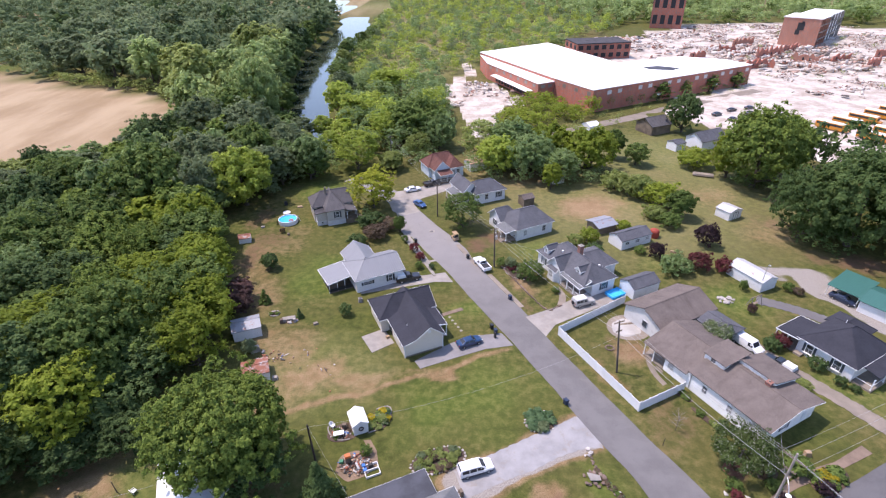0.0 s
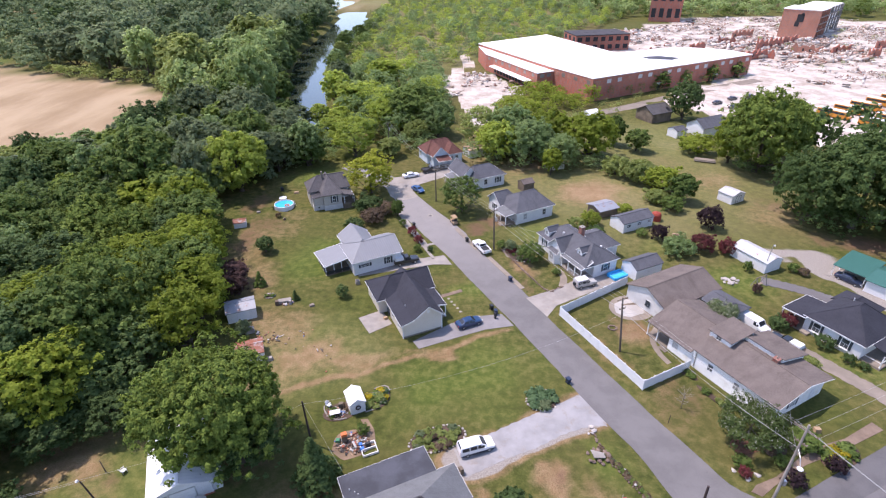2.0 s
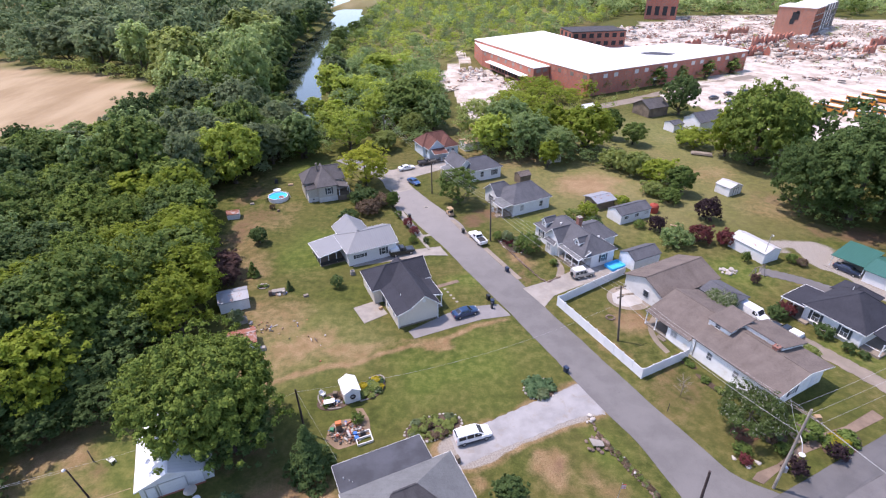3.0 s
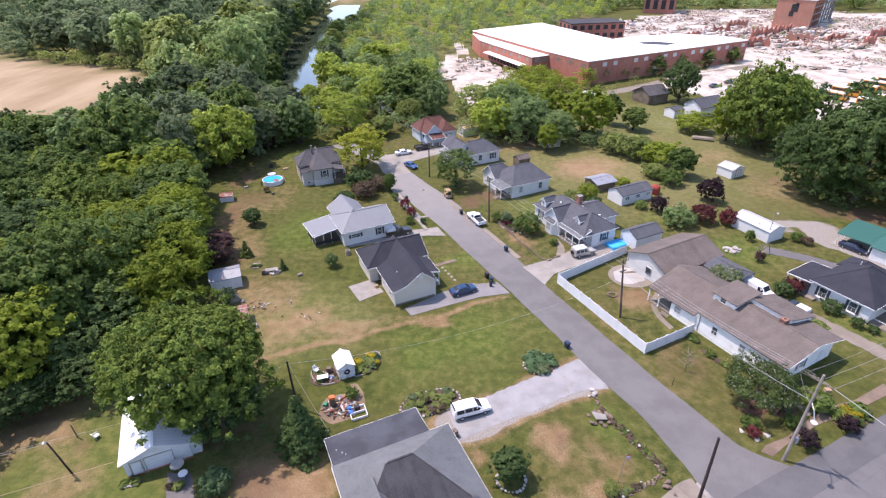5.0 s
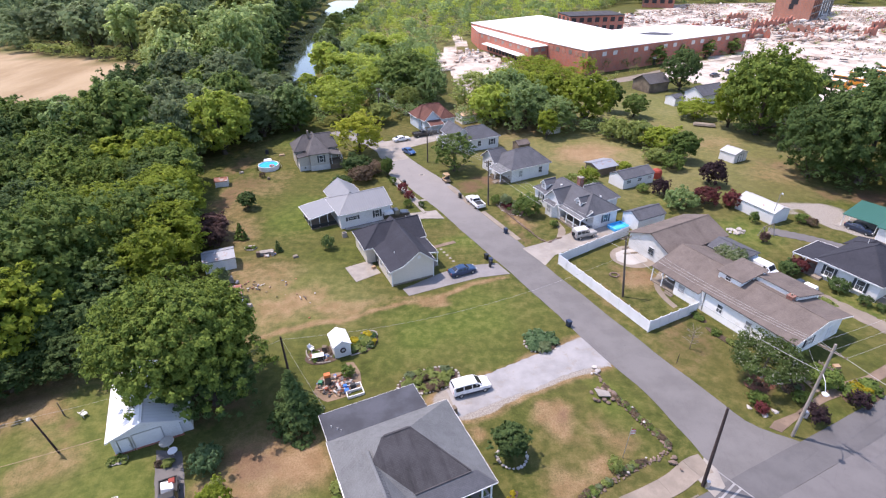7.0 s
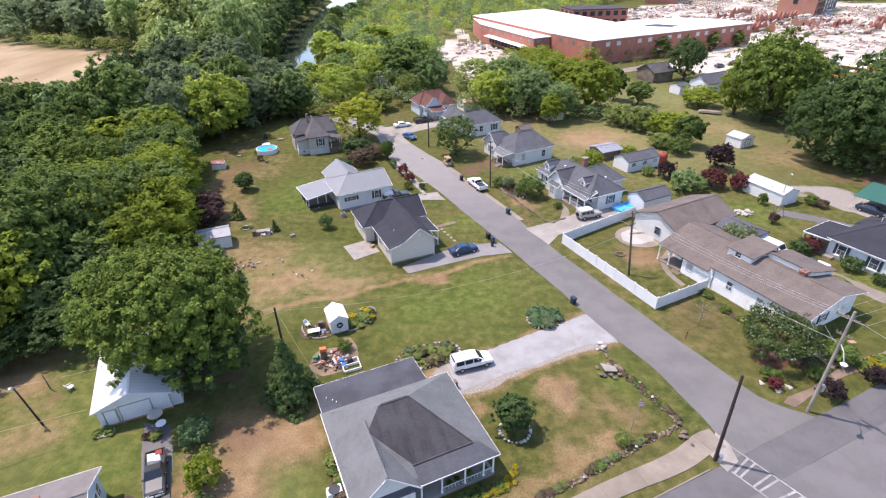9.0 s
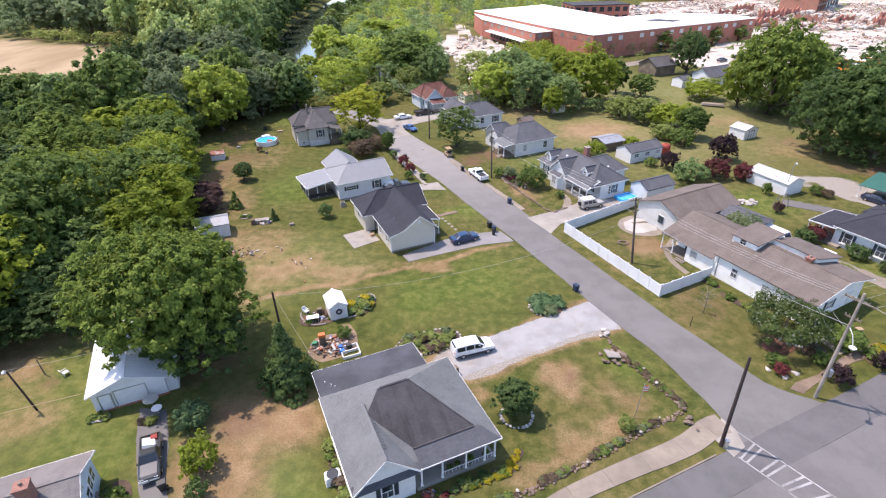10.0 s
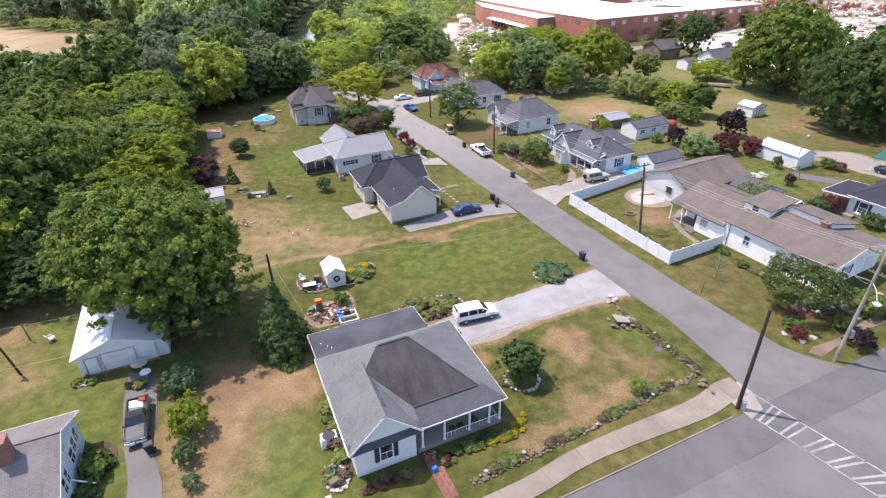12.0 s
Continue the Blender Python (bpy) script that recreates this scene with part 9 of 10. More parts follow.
W1, W2 = M["wire_pale"], M["wire"]
T2, T3, T4, T5, T6 = (28.0, 66.05, 10.1), (11.0, 98.5, 9.7), (-1.4, 123.6, 9.0), (-16.5, 162, 9.2), (39.2, 38.55, 12.4)
for dx in (-0.8, 0.0, 0.8):
    wire((T6[0] - dx * 0.4, T6[1] + dx * 1.4, T6[2]), (T2[0] + dx, T2[1] + dx * 0.4, T2[2]), 0.7, W1)
    wire((T2[0] + dx, T2[1] + dx * 0.4, T2[2]), (T3[0] + dx, T3[1] + dx * 0.4, T3[2]), 0.8, W1)
    wire((T3[0] + dx, T3[1] + dx * 0.4, T3[2]), (T4[0] + dx * 0.8, T4[1] + dx * 0.4, T4[2]), 0.6, W1)
    wire((T4[0] + dx * 0.8, T4[1] + dx * 0.4, T4[2]), (T5[0] + dx * 0.8, T5[1] + dx * 0.4, T5[2]), 0.8, W1)
    wire((T6[0] - dx * 0.5, T6[1] + dx * 1.6, T6[2]), (82 - dx * 0.5, 58 + dx * 1.6, 10.2), 1.0, W1)
    wire((T6[0] - dx * 0.5, T6[1] + dx * 1.6, T6[2]), (58 - dx * 0.5, 5 + dx * 0.6, 10.2), 0.8, W1)
wire((39.2, 38.6, 9.4), (28.2, 65.9, 8.0), 0.9, W1, 0.024)
wire((28.2, 65.9, 8.0), (11.0, 98.5, 8.0), 0.9, W1, 0.022)
wire((11.0, 98.5, 8.0), (-1.4, 123.6, 7.8), 0.8, W2, 0.013)
wire((-18.1, 47.9, 7.4), (28.2, 65.8, 7.2), 2.6, W1, 0.011)
wire((-18.1, 47.9, 7.4), (-41.8, 38.9, 5.3), 0.9, W1, 0.011)
wire((-18.1, 47.9, 7.4), (-12.4, 41.0, 3.2), 0.15, W1, 0.011)
wire((-41.8, 38.9, 5.3), (-70, 30, 6), 0.6, W1)
wire((-41.8, 39.0, 4.9), (-70, 31, 5), 0.6, W1)
wire((39.2, 38.6, 9.0), (47.0, 50.4, 3.6), 0.3, W1)
wire((11.0, 98.5, 7.9), (21.9, 97.6, 4.2), 0.3, W1)
wire((28.3, 65.8, 7.6), (35.2, 70.8, 3.4), 0.2, W1)
wire((-35.3, 38.0, 2.8), (-70, 21, 6.5), 0.25, M["tan"], 0.028, "pale thick service cable to a garage")

M["red_tank"] = stuff_mat("faded_red_plastic", (0.30, 0.055, 0.035), vary=0.25)
# ---- stones, beds and clutter ----
def stone_mesh(seed):
    rng = random.Random(seed)
    bm = BM()
    bmesh.ops.create_icosphere(bm, subdivisions=1, radius=0.5)
    for v in bm.verts:
        v.co *= rng.uniform(0.75, 1.2)
        v.co.z = max(-0.25, v.co.z * 0.75)
    me = bpy.data.meshes.new("stone")
    bm.to_mesh(me); bm.free()
    return me


STONES = [stone_mesh(s) for s in range(5)]
STONES_PALE = []
for me in STONES:
    me.materials.append(M["stone"])
    m2 = me.copy(); m2.materials[0] = M["stone_pale"]; STONES_PALE.append(m2)


def stones(parent, line, step, size, seed, pale=False, jitter=0.15, z=0.1):
    rng = random.Random(seed)
    for p in smooth_line([(*q, 0) for q in line], step):
        s = size * rng.uniform(0.7, 1.4)
        ob = new("stone", rng.choice(STONES_PALE if pale else STONES))
        ob.parent = parent
        ob.matrix_basis = pose(p.x + rng.uniform(-jitter, jitter), p.y + rng.uniform(-jitter, jitter), z * rng.uniform(0.5, 1.3), rng.uniform(-15, 15), rng.uniform(-15, 15), rng.uniform(0, 360)) @ Matrix.Diagonal((s * 1.2, s, s * 0.8, 1))


def ring(cx, cy, rx, ry, rot=0.0, n=24):
    c, s = math.cos(radians(rot)), math.sin(radians(rot))
    return [(cx + rx * math.cos(a) * c - ry * math.sin(a) * s, cy + rx * math.cos(a) * s + ry * math.sin(a) * c) for a in [2 * math.pi * k / n for k in range(n + 1)]]


yard_wall = thing("stone_border", 0, 0, 0, 0, "low border of loose fieldstones round a yard", "stone border")
stones(yard_wall, [(2.4, 25.9), (7.9, 28.5), (13.2, 31.0), (18.1, 33.8), (22.2, 35.7), (24.6, 36.8)], 0.26, 0.31, 1)
stones(yard_wall, [(2.7, 25.7), (8.0, 28.2), (13.4, 30.8), (18.3, 33.5), (24.2, 36.4)], 0.28, 0.27, 2)
stones(yard_wall, [(25.3, 37.3), (23.8, 40.5), (22.6, 42.7), (20.9, 45.7), (20.3, 49.2)], 0.26, 0.33, 3)
stones(yard_wall, [(24.9, 37.2), (23.4, 40.4), (22.1, 42.7), (20.5, 45.7)], 0.28, 0.30, 4)
stones(yard_wall, [(24.6, 36.6), (24.9, 34.9)], 0.22, 0.42, 5, jitter=0.5, z=0.25)
stones(yard_wall, [(24.0, 40.2), (24.8, 38.4)], 0.4, 0.36, 25, True, 0.4)
stones(yard_wall, [(3.5, 26.6), (13.3, 31.2), (22.2, 35.9)], 3.1, 0.28, 26, True, 0.3, 0.3)
stones(yard_wall, [(24.6, 38.9), (21.6, 44.6)], 2.0, 0.3, 27, True, 0.3, 0.3)
garden_wall = thing("stone_border", 0, 0, 0, 0, "low brown stone edging of a raised front garden", "stone border")
stones(garden_wall, [(13.0, 98.4), (14.6, 94.6), (16.1, 91.2), (17.6, 87.6), (20.2, 82.6), (22.0, 83.2), (23.4, 84.0)], 0.34, 0.40, 41, False, 0.08, 0.15)
tree_ring = thing("stone_ring", 0, 0, 0, 0, "ring of whitewashed stones round a small tree", "stone ring")
stones(tree_ring, ring(7.9, 36.7, 1.6, 1.5), 0.34, 0.36, 6, True, 0.05)
rock = thing("rock_pile", 19.9, 45.0, 0, 0, "heap of rocks with a tilted concrete slab and planting", "rockery")
stones(rock, [(-1.0, -0.4), (0.4, -0.9), (1.2, 0.2), (0.2, 0.8), (-0.9, 0.4)], 0.35, 0.65, 7, False, 0.35, 0.25)
bm = BM(); hexa(bm, [(-0.6, -0.6, 0.55), (0.9, -0.5, 0.35), (0.8, 0.2, 0.5), (-0.9, 0.5, 0.75)], [(-0.6, -0.6, 0.65), (0.9, -0.5, 0.45), (0.8, 0.2, 0.6), (-0.9, 0.5, 0.85)]); part("slab", bm, M["concrete_pale"], rock)
stones(thing("rock_pile", 20.3, 49.0, 0, 0, "small heap of pale rocks at a driveway's end", "rockery"), [(-0.4, -0.4), (0.2, 0.2), (0.0, 0.7)], 0.25, 0.5, 8, True, 0.3, 0.2)


def bed(name, cx, cy, rx, ry, rot, label, leaves, n, seed, size=0.5, edge=True, tall=0.6, soil="soil"):
    """A planted bed with a stone edge: soil, edging, plants."""
    rng = random.Random(seed)
    o = thing(name, cx, cy, 0, rot, label, "flower bed")
    bm = BM(); slab(bm, ring(0, 0, rx, ry)[:-1], -0.02, 0.06); part("soil", bm, M[soil], o)
    if edge:
        stones(o, ring(0, 0, rx, ry), 0.4, 0.32, seed, True, 0.06)
    for k in range(n):
        a, d = rng.uniform(0, 6.28), math.sqrt(rng.random()) * 0.85
        me = TEMPLATE["plant"][0]
        lf = rng.choice(leaves)
        if ("plant", lf) not in TEMPLATE:
            m2 = me.copy(); m2.materials[0] = M[lf]; TEMPLATE[("plant", lf)] = (m2, None, 1, 1)
        p = new("plant", TEMPLATE[("plant", lf)][0])
        p.parent = o
        s = size * rng.uniform(0.6, 1.3)
        p.matrix_basis = pose(math.cos(a) * d * rx, math.sin(a) * d * ry, 0, 0, 0, rng.uniform(0, 360)) @ Matrix.Diagonal((s, s, s * tall * 1.3, 1))
    return o


M["soil"] = stuff_mat("garden_soil", (0.085, 0.056, 0.037), vary=0.4, fine=7.0, relief=0.04)
M["soil_dry"] = stuff_mat("dry_earth", (0.20, 0.14, 0.088), vary=0.3, fine=7.0, relief=0.03)
M["soil_red"] = stuff_mat("red_mulch", (0.16, 0.07, 0.04), vary=0.35, fine=7.0, relief=0.04)
bed("flower_bed", -14.9, 53.3, 2.6, 1.7, 20, "cluttered garden bed with a pale stone edge beside a shed", ["leaf_mid", "leaf_brown"], 9, 31, 0.45, False)
bed("flower_bed", -10.0, 55.4, 2.4, 1.6, 50, "flower bed with pale stone edge and yellow blossom", ["leaf_mid", "leaf_hosta", "leaf_scrub", "leaf_white", "leaf_yellow"], 26, 32, 0.6, False)
bed("flower_bed", 14.3, 54.9, 2.3, 2.1, 20, "round bed of grey-green plants with a pale stone edge", ["leaf_hosta", "leaf_grey", "leaf_hosta"], 34, 33, 0.75)
bed("flower_bed", -1.0, 48.2, 4.0, 2.0, 18, "scrubby bed of dry perennials behind a house", ["leaf_brown", "leaf_scrub", "leaf_scrub", "leaf_grey"], 46, 34, 0.6)
for k, (cx, cy, rot) in enumerate(((5.2, 27.4, 24), (10.6, 29.9, 25), (15.7, 32.5, 28), (20.2, 35.0, 25), (24.4, 39.2, -65), (22.9, 42.0, -62), (21.4, 44.8, -60))):
    bed("border_planting", cx, cy, 2.2, 0.28, rot, "low weedy planting along a stone border", ["leaf_scrub", "leaf_brown", "leaf_grey", "leaf_mid", "leaf_brown"], 34, 140 + k, 0.33, False)
bed("flower_bed", -33.2, 82.2, 0.9, 0.8, 0, "small planted spot on a lawn", ["leaf_mid"], 5, 35, 0.4)
bed("flower_bed", 16.2, 96.6, 3.6, 2.4, -62, "front garden bed with stone edging", ["leaf_mid", "leaf_grey", "leaf_red"], 14, 36, 0.6)
bed("mulch_bed", 40.0, 46.5, 2.1, 1.3, 10, "red mulch bed under a flowering tree", ["leaf_brown"], 3, 37, 0.3, False, 0.6, "soil_red")
bed("flower_bed", 0.5, 27.9, 0.9, 0.6, 23, "potted plants and flowers beside a porch step", ["leaf_mid", "leaf_red"], 7, 38, 0.4, False)
bed("flower_bed", 3.6, 29.6, 3.6, 0.45, 23.5, "low green planting along a porch", ["leaf_forest", "leaf_mid", "leaf_scrub"], 26, 39, 0.38, False, 0.6)
bed("flower_bed", 4.9, 29.75, 2.9, 0.3, 23.5, "bright yellow-green edging along a porch", ["leaf_yellow", "leaf_light", "leaf_yellow"], 46, 140, 0.26, False)
bed("flower_bed", 6.9, 31.4, 1.6, 0.4, 50, "bright yellow edging plants by a porch corner", ["leaf_yellow"], 22, 40, 0.28, False)
bed("flower_bed", 43.6, 45.6, 1.6, 1.0, 20, "stony planting by a path", ["leaf_brown", "leaf_grey"], 6, 41, 0.4, False)
bed("flower_bed", 51.4, 44.5, 3.2, 1.6, 24, "shrubs and yellow flowers near the main road", ["leaf_yellow", "leaf_mid", "leaf_mid"], 18, 42, 0.8, False)
bed("flower_bed", -29.0, 36.8, 0.9, 0.6, 0, "pots of trailing plants beside a driveway", ["leaf_scrub", "leaf_brown"], 7, 43, 0.4, False)
bed("flower_bed", -27.7, 28.3, 1.2, 2.0, 17, "dark shrubs beside the steps of a house", ["leaf_forest", "leaf_mid"], 14, 44, 0.75, False, 0.9)
bed("flower_bed", -27.0, 24.6, 0.9, 2.0, 17, "dark shrubs along a house wall", ["leaf_forest", "leaf_scrub"], 12, 45, 0.6, False)
bed("flower_bed", -8.8, 30.6, 0.8, 4.2, 23.5, "narrow bed along a house wall with shrubs", ["leaf_scrub", "leaf_mid", "leaf_brown"], 16, 46, 0.7, False)
bed("flower_bed", -8.2, 26.4, 0.9, 1.2, 23.5, "bed with rocks and shrubs at a house corner", ["leaf_scrub", "leaf_brown"], 8, 47, 0.5, True)
bed("flower_bed", -4.0, 26.0, 2.6, 0.45, 23.5, "flowers along the foot of a white wall", ["leaf_mid", "leaf_red", "leaf_brown"], 18, 48, 0.4, False)
bed("flower_bed", 37.8, 60.2, 2.0, 0.8, -60, "green plants at a fence's end", ["leaf_mid"], 10, 49, 0.5, False)
bed("flower_bed", 39.4, 55.2, 2.6, 0.5, -63, "low plants along a white wall", ["leaf_mid", "leaf_scrub"], 10, 50, 0.5, False)


def kerb_line(pts, label, r=0.11):
    """A continuous low edging laid along a curve."""
    bm = BM()
    tube(bm, [((p.x, p.y, 0.07), r) for p in smooth_line([(*q, 0) for q in pts], 0.5)], 6)
    tagged(part("garden_edging", bm, M["concrete_pale"]), label, "edging")


kerb_line([(-17.0, 55.3), (-17.5, 54.2), (-17.0, 52.9), (-15.6, 51.8), (-13.9, 52.0)], "pale concrete edging of a cluttered bed")
kerb_line([(-11.4, 53.1), (-9.9, 53.8), (-8.8, 55.6), (-8.25, 57.3), (-9.0, 58.2), (-10.6, 57.6)], "pale concrete edging of a flower bed")


def bin_at(x, y, mat, rot=0):
    o = thing("wheeled_bin", x, y, 0, rot, "dark wheeled bin standing at the kerb", "bin", "wheeled bins")
    bm = BM(); hexa(bm, [(-0.24, -0.25, 0.08), (0.24, -0.25, 0.08), (0.24, 0.25, 0.08), (-0.24, 0.25, 0.08)], [(-0.3, -0.36, 0.98), (0.3, -0.36, 0.98), (0.3, 0.36, 0.98), (-0.3, 0.36, 0.98)]); part("body", bm, mat, o)
    bm = BM(); box(bm, -0.33, 0.33, -0.4, 0.4, 0.98, 1.07, 0.05); part("lid", bm, mat, o)
    for s in (-1, 1):
        bm = BM(); tube(bm, [((s * 0.2, 0.3, 0.1), 0.1), ((s * 0.28, 0.3, 0.1), 0.1)], 10); part("wheel", bm, M["rubber"], o)
    bm = BM(); bar(bm, (-0.25, 0.44, 0.92), (0.25, 0.44, 0.92), 0.04); part("handle", bm, mat, o)


for x, y, m, r in ((18.9, 58.3, "bin", 25), (8.9, 77.0, "bin_black", 25), (9.5, 75.6, "bin", 10), (13.4, 86.2, "bin", 25), (5.6, 102.2, "bin_black", 20), (-6.6, 109.8, "bin_black", 20), (-24.0, 29.2, "bin_black", -60)):
    bin_at(x, y, M[m], r)


def pool(x, y, r, label, hgt=1.1):
    o = thing("swimming_pool", x, y, 0, 0, label, "pool")
    bm = BM()
    n = 28
    a = [[bm.verts.new((rr * math.cos(2 * math.pi * k / n), rr * math.sin(2 * math.pi * k / n), z)) for k in range(n)] for rr, z in ((r, 0), (r, hgt), (r - 0.15, hgt), (r - 0.15, 0.2))]
    for p, q in zip(a, a[1:]):
        for k in range(n):
            bm.faces.new((p[k], p[(k + 1) % n], q[(k + 1) % n], q[k]))
    part("pool_wall", bm, M["white"], o, "pale pool wall")
    bm = BM(); slab(bm, ring(0, 0, r - 0.15, r - 0.15, 0, n)[:-1], 0.1, hgt - 0.2); part("pool_water", bm, M["pool_water"], o, "bright blue pool water")
    return o


pp = pool(-40.2, 121.2, 2.45, "round above-ground pool with bright blue water")
bm = BM(); bar(bm, (2.4, 0.9, 0), (2.4, 0.9, 1.5), 0.08); bar(bm, (2.9, 0.9, 0), (2.4, 0.9, 1.4), 0.08); part("ladder", bm, M["white"], pp)
o = thing("paddling_pool", 35.0, 87.4, 0.05, 27, "rectangular inflatable paddling pool in bright blue", "pool")
for a, b in (((-1.6, -1.1), (1.6, -1.1)), ((1.6, -1.1), (1.6, 1.1)), ((1.6, 1.1), (-1.6, 1.1)), ((-1.6, 1.1), (-1.6, -1.1))):
    for z in (0.18, 0.46):
        bm = BM(); tube(bm, [((*a, z), 0.2), ((*b, z), 0.2)], 8); part("inflated_tube", bm, M["pool_blue"], o)
bm = BM(); box(bm, -1.5, 1.5, -1.0, 1.0, 0.02, 0.4); part("pool_water", bm, M["pool_water"], o)

# fire pit of pale sand inside the fence
o = thing("sand_circle", 34.6, 77.0, 0, 0, "round patch of pale sand and gravel in a fenced yard", "sand circle")
bm = BM(); slab(bm, ring(0, 0, 4.2, 3.7, 20, 30)[:-1], -0.02, 0.02); part("gravel", bm, M["concrete"], o)
bm = BM(); slab(bm, [(x + 0.25 * math.sin(7 * i), y + 0.25 * math.cos(5 * i)) for i, (x, y) in enumerate(ring(-0.5, -0.1, 3.0, 2.4, 20, 26)[:-1])], 0.0, 0.045); part("sand", bm, M["sand"], o)
bm = BM(); slab(bm, [(-1.5, 0.6), (1.2, 0.9), (1.0, 1.4), (-1.6, 1.0)], 0.04, 0.09); part("board", bm, M["wood"], o)
stones(thing("fire_ring", 29.4, 71.2, 0, 0, "small ring of stones on a dry lawn", "fire ring"), ring(0, 0, 0.7, 0.6), 0.35, 0.3, 51, False, 0.05)

# clutter behind the corner house
rng = random.Random(77)
def junk(name, x, y, z, sx, sy, sz, rot, mat, label):
    o = thing(name, x, y, z, rot, label, name.replace("_", " "))
    bm = BM(); box(bm, -sx / 2, sx / 2, -sy / 2, sy / 2, 0, sz, min(sx, sy) * 0.08)
    part("body", bm, M[mat], o)
    bm = BM(); box(bm, -sx * 0.42, sx * 0.42, -sy * 0.42, sy * 0.42, sz, sz + 0.03 + sz * 0.06); part("top", bm, M[mat], o)
    if name == "air_conditioner":
        bm = BM(); tube(bm, [((0, 0, sz * 1.06 + 0.03), sx * 0.36), ((0, 0, sz * 1.06 + 0.06), sx * 0.34)], 16); part("fan_grille", bm, M["membrane"], o, "round grey fan grille")
    return o


bm = BM(); slab(bm, [(x + rng.uniform(-0.3, 0.3), y + rng.uniform(-0.3, 0.3)) for x, y in ring(-12.3, 47.6, 2.8, 2.3, 20, 18)[:-1]], -0.02, 0.03)
tagged(part("bare_yard", bm, M["soil_dry"]), "bare trodden earth under stored junk", "ground", "", "structure")
bm = BM(); slab(bm, [(-11.9, 51.8), (-10.9, 51.9), (-9.8, 50.0), (-9.2, 47.2), (-9.9, 46.8), (-10.6, 49.4)], -0.02, 0.025)
tagged(part("footpath", bm, M["soil_dry"]), "worn earth path to a garden shed", "path", "", "structure")
for nm, x, y, z, sx, sy, sz, r, m, lb in (
        ("cabinet", -13.5, 47.9, 0, 0.8, 0.6, 1.3, 20, "wood", "tall brown cabinet among junk"), ("crate", -13.5, 47.9, 1.42, 0.85, 0.65, 0.3, 20, "orange", "orange plastic lid lying on a cabinet"),
        ("crate", -11.0, 46.6, 0, 0.6, 0.5, 0.4, 30, "tarp_blue", "blue plastic crate among junk"), ("crate", -11.3, 47.2, 0, 0.5, 0.5, 0.5, 10, "tarp_blue", "blue plastic tub among junk"),
        ("tub", -14.5, 48.0, 0, 0.6, 0.6, 0.4, 0, "green_plastic", "green plastic tub among junk"), ("grill", -10.3, 47.2, 0.2, 0.7, 0.5, 0.5, 20, "dark", "black barbecue lying on a white frame"),
        ("crate", -15.0, 54.1, 0, 0.7, 0.6, 0.8, 0, "wood", "brown wooden box beside a shed"),
        ("air_conditioner", -9.3, 29.8, 0, 1.5, 1.0, 0.85, 23, "white", "white air conditioner with round fan grille"), ("crate", -8.7, 26.6, 0, 0.9, 0.7, 0.4, 10, "green_plastic", "green folded cover beside a wall"),
        ("firewood_box", -8.3, 25.9, 0, 0.9, 0.6, 0.45, 40, "wood", "brown wooden box beside a wall"), ("planter", -8.4, 24.3, 0, 0.5, 0.4, 0.6, 20, "stone_pale", "pale statue-like garden ornament on a plinth"),
        ("grill", -43.4, 131.6, 0, 0.9, 0.6, 1.0, 20, "dark", "black barbecue on a rough lawn"), ("crate", -39.2, 130.0, 0, 1.4, 0.9, 0.35, 10, "tan", "pale tan box beside an old house"), ("crate", -38.4, 114.2, 0, 0.6, 0.5, 0.5, 40, "wood", "small brown box on a lawn"), ("grill", -9.6, 76.6, 0, 0.9, 0.6, 1.0, 20, "dark", "covered black barbecue on a patio"), ("cooler", -10.3, 74.6, 0.07, 0.7, 0.5, 0.4, 40, "tan", "tan storage box on a patio"),
        ("mailbox", 2.0, 42.9, 0, 0.5, 0.7, 0.9, 30, "wood", "brown wooden box on a post beside a wall"), ("air_conditioner", -16.8, 86.0, 0, 0.9, 0.9, 0.8, 20, "concrete_pale", "pale air conditioner behind a house"),
        ("trailer", 79.6, 149.0, 0.4, 6.0, 2.2, 0.4, -22, "concrete", "flat grey trailer at a lawn's edge"),
        ("bench", -29.8, 80.2, 0, 2.6, 1.2, 0.5, 15, "concrete_pale", "pale stone bench among garden ornaments"), ("planter", -31.0, 79.4, 0, 0.7, 0.7, 0.8, 15, "stone", "stone planter on a rough lawn"),
        ("planter", -28.6, 79.6, 0, 0.5, 0.5, 0.7, 15, "stone_pale", "pale garden urn on a rough lawn"), ("crate", -24.4, 78.9, 0, 0.9, 0.7, 0.3, 30, "concrete", "grey slab on a lawn"), ("crate", -33.6, 71.4, 0, 1.6, 1.0, 0.9, 25, "concrete_pale", "pale box beside a shed"),
        ("crate", -28.2, 64.4, 0, 0.9, 0.7, 0.5, 10, "concrete_pale", "pale box beside a rusty shed"), ("bench", -46.0, 118.4, 0, 1.0, 0.7, 0.3, 20, "concrete_pale", "pale slab on a lawn"), ("bench", 53.4, 104.0, 0, 1.6, 0.5, 0.3, -20, "tan", "low wooden bench on a lawn"),
        ("planter", 50.6, 48.4, 0, 0.9, 0.7, 0.8, 0, "tan", "tan garden ornament on a lawn"), ("mailbox", 9.3, 74.4, 0, 0.3, 0.5, 1.1, 20, "dark", "black mailbox on a post")):
    junk(nm, x, y, z, sx, sy, sz, r, m, lb)
